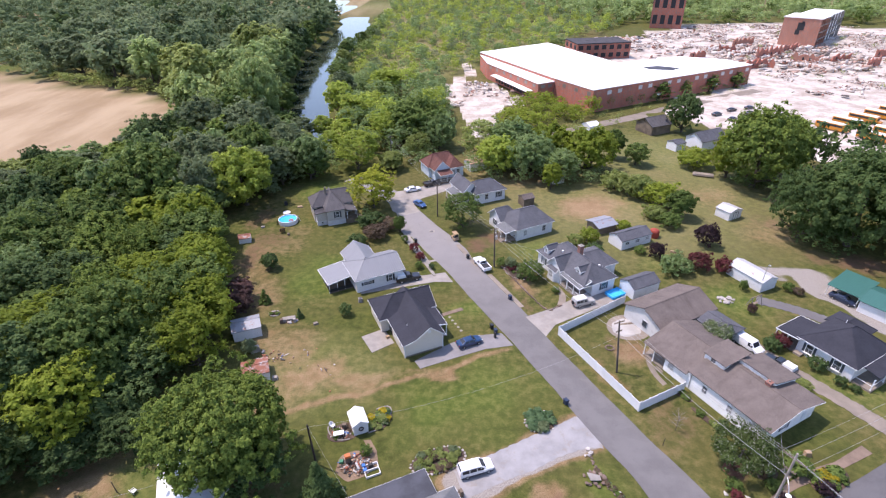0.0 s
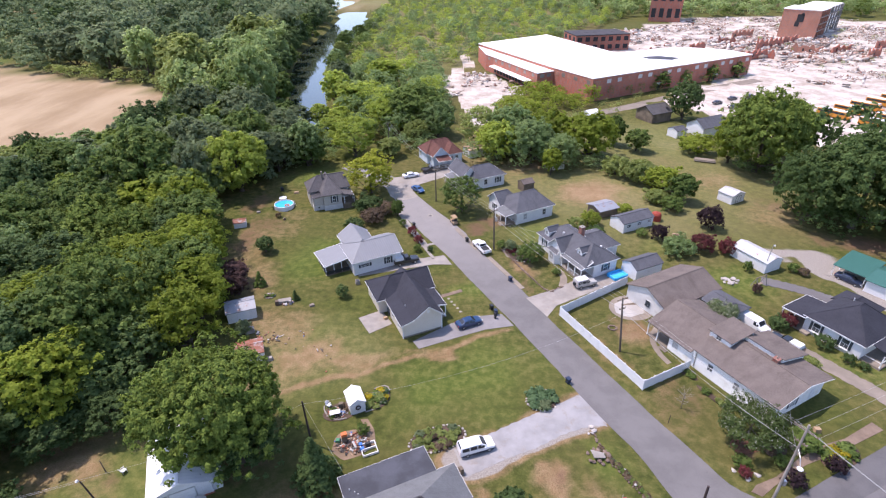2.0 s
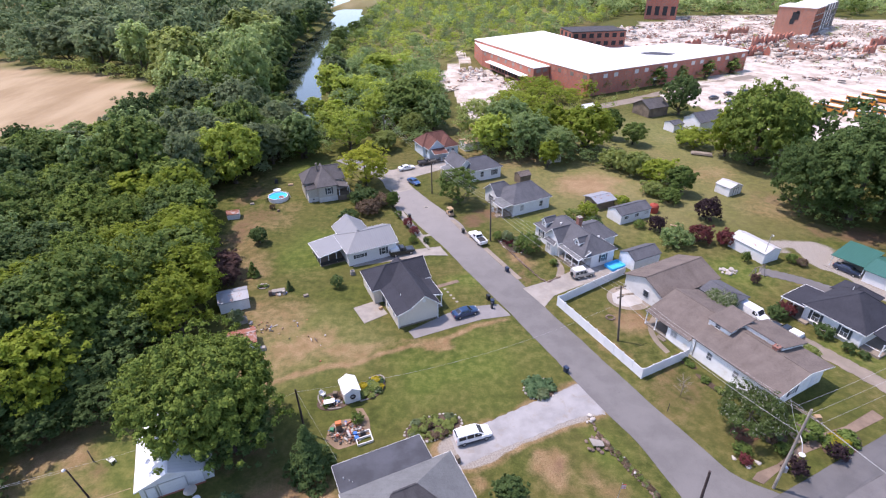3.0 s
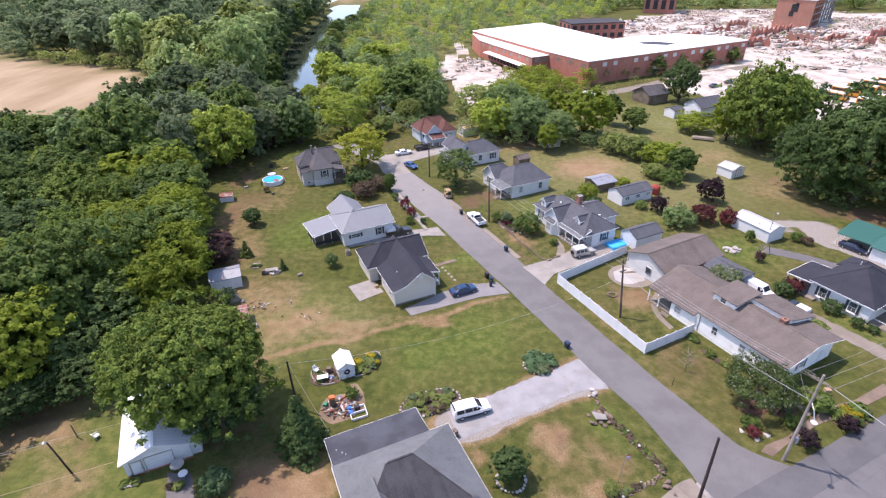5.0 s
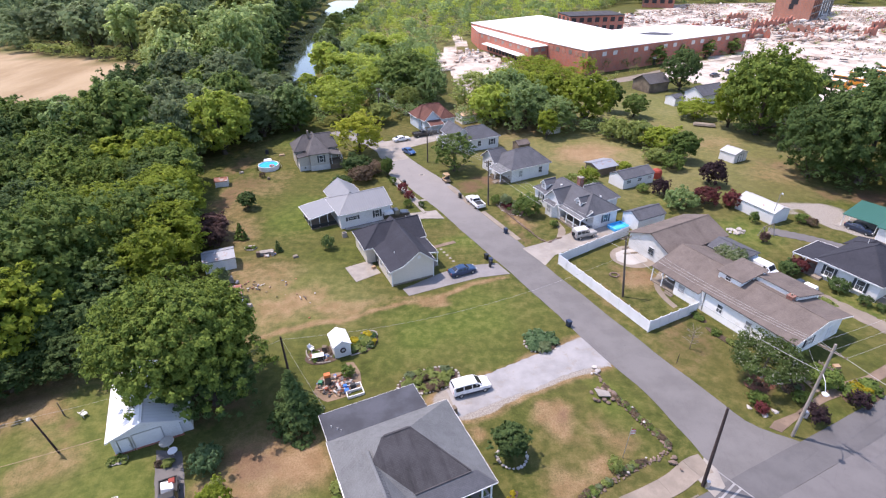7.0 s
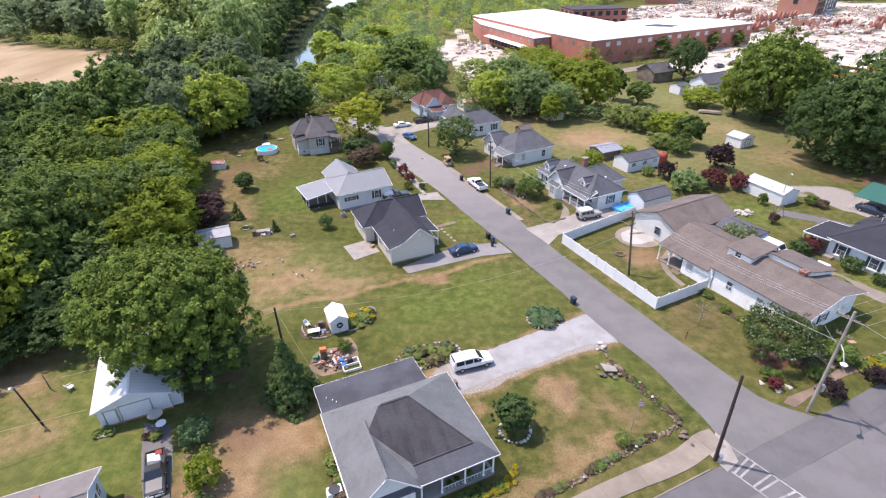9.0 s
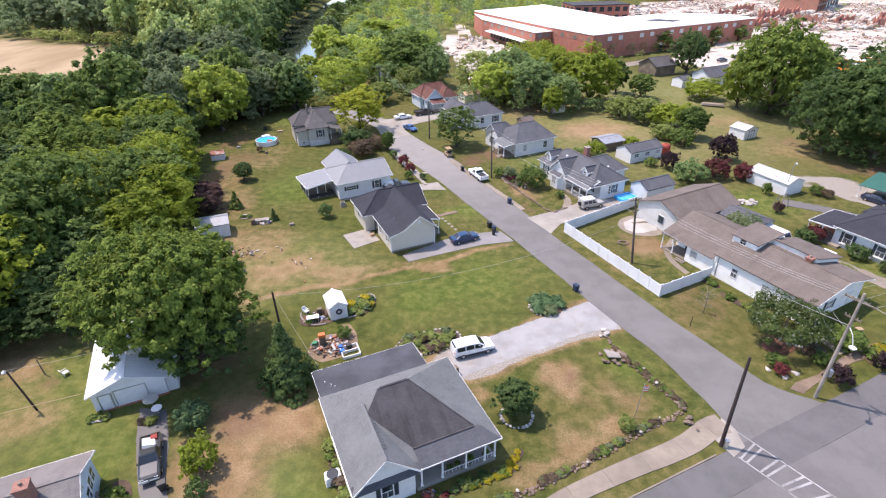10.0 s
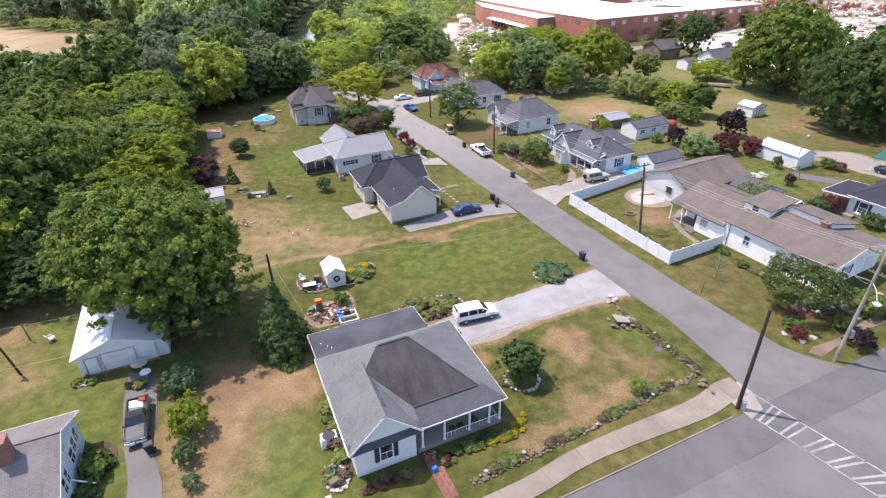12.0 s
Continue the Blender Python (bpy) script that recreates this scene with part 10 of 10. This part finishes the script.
def litter(name, cx, cy, rx, ry, n, seed, size, label):
    """A jumble of small boards, tubs and boxes as one heap."""
    g = np.random.default_rng(seed)
    a, d = g.uniform(0, 6.28, n), np.sqrt(g.random(n))
    s_ = size * np.exp(g.normal(0, 0.5, (n, 3))) * np.array((1.3, 0.7, 0.6))
    c = np.array([(-1, -1, 0), (1, -1, 0), (1, 1, 0), (-1, 1, 0), (-1, -1, 1), (1, -1, 1), (1, 1, 1), (-1, 1, 1)]) * 0.5
    f = np.array([(3, 2, 1, 0), (4, 5, 6, 7), (0, 1, 5, 4), (1, 2, 6, 5), (2, 3, 7, 6), (3, 0, 4, 7)])
    v = c[None] * s_[:, None, :] * g.uniform(0.85, 1.15, (n, 8, 3))
    r, q = g.uniform(0, 6.28, n), g.normal(0, 0.3, n)
    x1 = v[:, :, 0] * np.cos(q)[:, None] + v[:, :, 2] * np.sin(q)[:, None]
    z1 = -v[:, :, 0] * np.sin(q)[:, None] + v[:, :, 2] * np.cos(q)[:, None]
    x2 = x1 * np.cos(r)[:, None] - v[:, :, 1] * np.sin(r)[:, None]
    y2 = x1 * np.sin(r)[:, None] + v[:, :, 1] * np.cos(r)[:, None]
    V = np.stack([x2 + (cx + rx * d * np.cos(a))[:, None], y2 + (cy + ry * d * np.sin(a))[:, None], z1 + (0.06 + 0.3 * g.random(n) * (1 - d))[:, None]], -1).reshape(-1, 3)
    return tagged(new(name, mesh_from(name, V, (f[None] + np.arange(n)[:, None, None] * 8).reshape(-1, 4), M["litter"])), label, "junk", "", "stuff")


def litter_mat():
    m, nt, b = nodes_of("mixed_junk", 0.6)
    r = nt.nodes.new("ShaderNodeNewGeometry").outputs["Random Per Island"]
    cr = nt.nodes.new("ShaderNodeValToRGB")
    cr.color_ramp.interpolation = "CONSTANT"
    for p, c in ((0.0, (0.30, 0.22, 0.16)), (0.2, (0.22, 0.10, 0.06)), (0.36, (0.06, 0.055, 0.05)), (0.52, (0.40, 0.12, 0.07)), (0.62, (0.20, 0.20, 0.21)), (0.74, (0.45, 0.30, 0.2)), (0.84, (0.46, 0.45, 0.43)), (0.955, (0.05, 0.16, 0.42)), (0.975, (0.6, 0.2, 0.05))):
        e_ = cr.color_ramp.elements.new(p) if p else cr.color_ramp.elements[0]
        e_.color = (*c, 1)
    nt.links.new(r, cr.inputs["Fac"])
    nt.links.new(mix(nt, ramp(nt, noise_node(nt, 6.0, 4.0), 0.3, 0.7, 0.0, 0.35), cr.outputs["Color"], (0.12, 0.1, 0.08)), b.inputs["Base Color"])
    return m


M["litter"] = litter_mat()
litter("junk_heap", -12.4, 47.6, 2.3, 1.8, 190, 91, 0.26, "jumble of boards, tubs and tools in a yard")
litter("junk_heap", -15.5, 53.0, 1.4, 1.0, 60, 92, 0.26, "jumble of pots and garden things by a shed")
litter("garden_litter", -29.8, 80.0, 1.8, 0.9, 40, 93, 0.28, "jumble of stone garden ornaments")
litter("porch_litter", -7.9, 28.6, 0.7, 3.2, 34, 94, 0.22, "pots and odds along a house wall")
litter("porch_litter", -0.6, 28.2, 0.8, 0.5, 14, 95, 0.18, "pots and toys by a porch step")
litter("yard_litter", 38.4, 88.2, 1.6, 1.0, 50, 96, 0.3, "toys and boxes heaped before a small garage")
litter("yard_litter", -30.5, 69.6, 2.6, 2.0, 36, 97, 0.25, "scattered scrap around two sheds")
litter("yard_litter", -23, 66, 8, 6, 26, 98, 0.18, "bits of litter on a rough lawn")
o = thing("water_tank", 51.4, 111.6, 0, 0, "faded red round tank with a domed top", "tank")
bm = BM(); tube(bm, [((0, 0, 0), 1.15), ((0, 0, 1.5), 1.15), ((0, 0, 1.9), 0.95), ((0, 0, 2.1), 0.5), ((0, 0, 2.15), 0.1)], 20); part("shell", bm, M["red_tank"], o)
bm = BM(); tube(bm, [((0, 0, 2.12), 0.22), ((0, 0, 2.24), 0.2)], 12); part("lid", bm, M["red_tank"], o)
# open white board frame among the junk
o = thing("cold_frame", -10.1, 46.6, 0, 22, "open white wooden board frame among junk", "cold frame")
for a, b in (((-1.0, -0.9), (1.0, -0.9)), ((1.0, -0.9), (1.0, 1.0)), ((1.0, 1.0), (-1.0, 1.0)), ((-1.0, 1.0), (-1.0, -0.9)), ((-1.0, 0.1), (1.0, 0.1))):
    bm = BM(); bar(bm, (*a, 0.2), (*b, 0.2), 0.1, 0.35); part("board", bm, M["white"], o)
# white plastic chairs and a garden table
def garden_chair(x, y, rot, label):
    o = thing("garden_chair", x, y, 0, rot, label, "chair", "white garden chairs")
    bm = BM(); box(bm, -0.3, 0.3, -0.3, 0.3, 0.4, 0.46, 0.03); part("seat", bm, M["white"], o)
    bm = BM(); hexa(bm, [(-0.3, 0.26, 0.46), (0.3, 0.26, 0.46), (0.3, 0.32, 0.46), (-0.3, 0.32, 0.46)], [(-0.26, 0.42, 0.95), (0.26, 0.42, 0.95), (0.26, 0.47, 0.95), (-0.26, 0.47, 0.95)]); part("backrest", bm, M["white"], o)
    for x in (-0.26, 0.26):
        for y in (-0.26, 0.26):
            bm = BM(); bar(bm, (x, y, 0), (x, y, 0.4), 0.05); part("leg", bm, M["white"], o)
        bm = BM(); bar(bm, (x * 1.1, -0.28, 0.64), (x * 1.1, 0.3, 0.64), 0.06, 0.03); part("armrest", bm, M["white"], o)


garden_chair(-41.2, 43.7, 150, "white plastic garden chair on a lawn")
garden_chair(-16.8, 54.2, 60, "white plastic garden chair beside a shed")
o = thing("garden_table", -15.6, 52.6, 0, 12, "white garden table among pots beside a shed", "table")
bm = BM(); hexa(bm, [(-0.75, -0.4, 0.62), (0.75, -0.4, 0.70), (0.75, 0.4, 0.70), (-0.75, 0.4, 0.62)], [(-0.75, -0.4, 0.66), (0.75, -0.4, 0.74), (0.75, 0.4, 0.74), (-0.75, 0.4, 0.66)]); part("tabletop", bm, M["white"], o)
for x in (-0.65, 0.65):
    for y in (-0.32, 0.32):
        bm = BM(); bar(bm, (x, y, 0), (x, y, 0.64), 0.05); part("leg", bm, M["white"], o)
# bare sapling and stake by the street corner
for x, y, hh, lb in ((34.0, 53.0, 3.4, "bare pale sapling on a worn lawn"),):
    o = thing("sapling", x, y, 0, 0, lb, "sapling")
    g = random.Random(int(x * 10))
    bm = BM(); tube(bm, [((0, 0, 0), 0.05), ((0.05, 0.03, hh * 0.5), 0.04), ((0.0, 0.1, hh), 0.012)], 6); part("trunk", bm, M["wood"], o)
    for k in range(22):
        z = hh * (0.25 + 0.032 * k); a_ = 2.4 * k; r_ = hh * g.uniform(0.18, 0.34)
        bm = BM()
        tip = Vector((r_ * math.cos(a_), r_ * math.sin(a_), z + g.uniform(0.3, 0.7)))
        tube(bm, [((0.03, 0.03, z), 0.022), (tuple(tip), 0.008)], 5)
        for q in range(3):
            tube(bm, [(tuple(tip * 0.7 + Vector((0, 0, z * 0.3))), 0.01), (tuple(tip + Vector((g.uniform(-0.3, 0.3), g.uniform(-0.3, 0.3), g.uniform(0.0, 0.3)))), 0.006)], 4)
        part("branch", bm, M["pole_grey"], o)
# pool float, small round pool
o = thing("pool_float", -39.2, 120.5, 0.9, 0, "round orange and white pool float on blue water", "pool float")
seg = [(0.5 * math.cos(k * 0.5236), 0.5 * math.sin(k * 0.5236), 0.08) for k in range(13)]
bm = BM()
for a, b in zip(seg, seg[1:]):
    tube(bm, [(a, 0.14), (b, 0.14)], 6)
part("ring", bm, M["orange"], o)
o = thing("paddling_pool", -41.9, 126.4, 0, 0, "small round white paddling pool on a lawn", "pool")
bm = BM(); tube(bm, [((0, 0, 0), 0.95), ((0, 0, 0.35), 1.0), ((0, 0, 0.36), 0.88), ((0, 0, 0.2), 0.85)], 20); part("rim", bm, M["white"], o)
bm = BM(); tube(bm, [((0, 0, 0.22), 0.84), ((0, 0, 0.25), 0.84)], 20); part("pool_water", bm, M["pool_pale"], o)
stones(thing("edging_stones", 38.0, 42.4, 0, 0, "pale flat stones round a small red bush", "stones"), [(-1.3, 0.3), (-0.2, -0.9), (1.1, -0.3)], 0.9, 0.6, 83, True, 0.15, 0.1)
stones(thing("edging_stones", 42.4, 46.3, 0, 0, "pale stones along a garden path", "stones"), [(-1.2, 0.4), (0.2, -0.1), (1.6, 0.5), (2.6, 1.4)], 0.6, 0.42, 84, True, 0.3, 0.1)
bed("flower_bed", -34.1, 37.3, 0.9, 0.4, 20, "small brick-edged bed at a garage corner", ["leaf_scrub", "leaf_mid", "leaf_brown"], 9, 85, 0.45, True)
# swing frame, rockery and rods behind the ranch house
o = thing("swing_frame", 61.3, 83.4, 0, 24, "pale metal swing frame on a lawn", "swing")
for x in (-1.3, 1.3):
    for y in (-0.7, 0.7):
        bm = BM(); bar(bm, (x, y, 0), (x, 0, 2.2), 0.1); part("leg", bm, M["concrete_pale"], o)
bm = BM(); bar(bm, (-1.5, 0, 2.2), (1.5, 0, 2.2), 0.12); part("crossbeam", bm, M["wood"], o)
bm = BM(); box(bm, -0.8, 0.8, -0.25, 0.25, 0.5, 0.56); part("seat", bm, M["wood"], o)
for x in (-0.75, 0.75):
    bm = BM(); bar(bm, (x, 0, 0.55), (x, 0, 2.2), 0.03); part("chain", bm, M["steel"], o)
stones(thing("rock_pile", 56.6, 85.2, 0, 0, "bed of pale rocks on a lawn", "rockery"), [(-1.2, -0.6), (0.3, -0.9), (1.2, 0.1), (0.2, 0.8), (-1.0, 0.4), (0.0, 0.0)], 0.3, 0.75, 81, True, 0.45, 0.12)
# tables by the garage
for x, y, z, r, m in ((-29.4, 38.9, 1.0, 0.75, "steel"), (-28.4, 37.9, 0.75, 0.5, "white")):
    o = thing("round_table", x, y, 0, 0, "round garden table beside a garage", "table")
    bm = BM(); tube(bm, [((0, 0, z), r), ((0, 0, z + 0.05), r)], 20); part("tabletop", bm, M[m], o)
    bm = BM(); tube(bm, [((0, 0, 0), 0.06), ((0, 0, z), 0.05)], 8); part("leg", bm, M["steel"], o)
# wreath on the garden shed
o = thing("wreath", -12.27, 52.85, 1.25, 23, "dark round wreath hung on shed doors", "wreath")
bm = BM()
seg = [(0.32 * math.cos(k * 0.5236), -0.06, 0.32 * math.sin(k * 0.5236)) for k in range(13)]
for a, b in zip(seg, seg[1:]):
    tube(bm, [(a, 0.09), (b, 0.09)], 6)
part("ring", bm, M["leaf_plum"], o)
# flagpole
o = thing("flagpole", 19.6, 36.2, 0, 0, "thin pole with a small striped flag", "flagpole")
bm = BM(); tube(bm, [((0, 0, 0), 0.04), ((0.25, 0.1, 4.6), 0.03)], 8); part("pole_shaft", bm, M["steel"], o)
for k in range(7):
    bm = BM(); box(bm, 0.22, 0.72, 0.08 - 0.02 * (k % 2), 0.1 + 0.02 * (k % 2), 3.55 + 0.11 * k, 3.66 + 0.11 * k)
    part("stripe", bm, M["flag_red"] if k % 2 == 0 else M["white"], o)
# brick path to the porch
path = thing("brick_path", 0, 0, 0, 0, "red brick front path to the porch", "path", "", "structure")
bm = BM(); box(bm, -0.055, 0.055, -0.11, 0.11, 0, 0.06)
lay_uv(bm)
bme = bpy.data.meshes.new("brick"); bm.to_mesh(bme); bm.free(); bme.materials.append(M["path_brick"] if "path_brick" in M else M["brick"])
pm = stuff_mat("path_brick", (0.25, 0.115, 0.08), vary=0.3, fine=8.0, pieces=0.8)
bme.materials[0] = pm
A, B = Vector((-1.05, 28.6)), Vector((1.0, 24.2))
dd = (B - A)
L0 = dd.length
dd.normalize()
nn = Vector((-dd.y, dd.x))
rot0 = math.degrees(math.atan2(dd.y, dd.x))
for i in range(int(L0 / 0.235)):
    for j in range(9):
        p = A + dd * (i * 0.235 + (0.117 if j % 2 else 0)) + nn * ((j - 4) * 0.125)
        b_ = new("brick", bme)
        b_.parent = path
        b_.matrix_basis = pose(p.x, p.y, 0.0 + 0.004 * ((i * 7 + j * 3) % 3), 0, 0, rot0 + 90)
# clothes rack and railing odds on the path
for x, y, m, lb in ((-0.5, 26.9, "tarp_blue", "blue toy on a brick path"), (-1.0, 27.9, "red_paint", "red pot on a brick path")):
    junk("toy" if m == "tarp_blue" else "flower_pot", x, y, 0.06, 0.5, 0.4, 0.35, 30, m, lb)

# ---- demolition site ----
def chunks(name, poly, n, seed, size, mats, label, flat=0.4):
    """Broken slabs, beams and blocks, as one heap."""
    rng = np.random.default_rng(seed)
    xs, ys = [p[0] for p in poly], [p[1] for p in poly]
    X0 = rng.uniform(min(xs), max(xs), n * 3); Y0 = rng.uniform(min(ys), max(ys), n * 3)
    heap = np_noise(X0, Y0, 0.05, seed) * np_noise(X0, Y0, 0.13, seed + 1)
    ok = in_poly(X0, Y0, poly) & (heap > 0.27)
    X0, Y0, heap = X0[ok][:n], Y0[ok][:n], heap[ok][:n]
    k = len(X0)
    s = size * np.exp(rng.normal(0, 0.55, (k, 3))) * np.array((1.3, 0.7, flat))
    c = np.array([(-1, -1, -1), (1, -1, -1), (1, 1, -1), (-1, 1, -1), (-1, -1, 1), (1, -1, 1), (1, 1, 1), (-1, 1, 1)]) * 0.5
    f = np.array([(3, 2, 1, 0), (4, 5, 6, 7), (0, 1, 5, 4), (1, 2, 6, 5), (2, 3, 7, 6), (3, 0, 4, 7)])
    v = c[None] * s[:, None, :] * rng.uniform(0.8, 1.2, (k, 8, 3))
    a, b = rng.uniform(0, 6.28, k), rng.normal(0, 0.28, k)
    ca, sa, cb, sb = np.cos(a), np.sin(a), np.cos(b), np.sin(b)
    x1 = v[:, :, 0] * cb[:, None] + v[:, :, 2] * sb[:, None]
    z1 = -v[:, :, 0] * sb[:, None] + v[:, :, 2] * cb[:, None]
    x2 = x1 * ca[:, None] - v[:, :, 1] * sa[:, None]
    y2 = x1 * sa[:, None] + v[:, :, 1] * ca[:, None]
    zz = z1 + (np.clip(heap - 0.2, 0, 1) * 5.0 * rng.uniform(0.2, 1.0, k))[:, None] + s[:, 2][:, None] * 0.3
    V = np.stack([x2 + X0[:, None], y2 + Y0[:, None], zz], -1).reshape(-1, 3)
    F = (f[None] + np.arange(k)[:, None, None] * 8).reshape(-1, 4)
    return tagged(new(name, mesh_from(name, V, F, mats)), label, "rubble", "", "stuff")


def rubble_mat():
    m, nt, b = nodes_of("broken_masonry", 0.9)
    r = nt.nodes.new("ShaderNodeNewGeometry").outputs["Random Per Island"]
    cr = nt.nodes.new("ShaderNodeValToRGB")
    cr.color_ramp.interpolation = "CONSTANT"
    for p, c in ((0.0, (0.62, 0.57, 0.52)), (0.34, (0.45, 0.36, 0.3)), (0.54, (0.3, 0.13, 0.09)), (0.66, (0.52, 0.43, 0.36)), (0.82, (0.2, 0.15, 0.12)), (0.9, (0.36, 0.23, 0.175)), (0.97, (0.06, 0.055, 0.055))):
        e_ = cr.color_ramp.elements.new(p) if p else cr.color_ramp.elements[0]
        e_.color = (*c, 1)
    nt.links.new(r, cr.inputs["Fac"])
    f = noise_node(nt, 2.0, 5.0, 0.7)
    nt.links.new(mix(nt, ramp(nt, f, 0.3, 0.7, 0.0, 0.35), cr.outputs["Color"], (0.3, 0.25, 0.2)), b.inputs["Base Color"])
    bump(nt, b, f, 0.4, 0.05)
    return m


RM = rubble_mat()
SITE = [(108, 240), (150, 262), (162, 262), (160, 236), (230, 236), (330, 250), (400, 420), (300, 470), (200, 468), (150, 420), (120, 395), (122, 340), (152, 300), (160, 275)]
chunks("rubble", SITE, 13000, 61, 0.55, RM, "heaps of broken concrete, brick and timber")
chunks("rubble", SITE, 700, 62, 1.9, RM, "large broken slabs and fallen walls", 0.3)
chunks("rubble", DOCK, 260, 63, 1.1, RM, "scattered debris before a loading dock", 0.3)
chunks("rubble", [(85, 345), (130, 330), (150, 420), (110, 400)], 500, 64, 1.6, RM, "debris behind a warehouse")


def broken_wall(x, y, rot, length, high, seed, mat="brick"):
    """A standing remnant of wall with a jagged top and a window hole."""
    g = random.Random(seed)
    o = thing("wall_remnant", x, y, 0, rot, "jagged standing remnant of a brick mill wall", "ruin", "wall remnants")
    n = max(4, int(length / 1.6))
    tops = [high * (0.35 + 0.65 * abs(math.sin(1.3 * k + seed)) * g.uniform(0.6, 1.0)) for k in range(n + 1)]
    bm = BM()
    line = [(0, 0)] + [(length, 0)] + [(k * length / n, tops[k]) for k in range(n, -1, -1)]
    f, r = [[bm.verts.new((x, y, z)) for x, z in line] for y in (0.0, 0.6)]
    bm.faces.new(f); bm.faces.new(r[::-1])
    for i in range(len(line)):
        bm.faces.new((f[i], r[i], r[(i + 1) % len(line)], f[(i + 1) % len(line)]))
    bmesh.ops.recalc_face_normals(bm, faces=bm.faces)
    part("wall", bm, M[mat], o)
    for k in range(1, n - 1, 2):
        if tops[k] > 3.2 and tops[k + 1] > 3.2:
            bm = BM(); box(bm, (k + 0.25) * length / n, (k + 0.75) * length / n, -0.06, 0.66, 1.2, 2.7); part("opening", bm, M["dark"], o)
    return o


for x, y, rot, length, high, mat in ((168, 300, 20, 16, 6, "brick"), (178, 312, -50, 12, 5, "brick"), (190, 330, 24, 22, 7, "brick"), (206, 322, -40, 14, 6, "brick_pale"), (214, 345, 30, 18, 6, "brick"), (228, 318, 10, 12, 5, "brick"), (196, 372, 25, 20, 6, "brick_pale"),
                                     (236, 300, 30, 14, 6, "brick"), (252, 288, -30, 12, 5, "brick_pale"), (150, 330, 28, 14, 5, "brick"), (176, 350, -20, 10, 6, "brick"), (262, 330, 20, 16, 6, "brick"), (243, 262, 25, 16, 7, "brick")):
    broken_wall(x, y, rot, length, high, int(x + y), mat)
chunks("rubble", [(165, 290), (235, 290), (270, 340), (215, 380), (170, 360)], 900, 68, 1.3, RM, "dark heaps of brick, timber and twisted steel", 0.5)
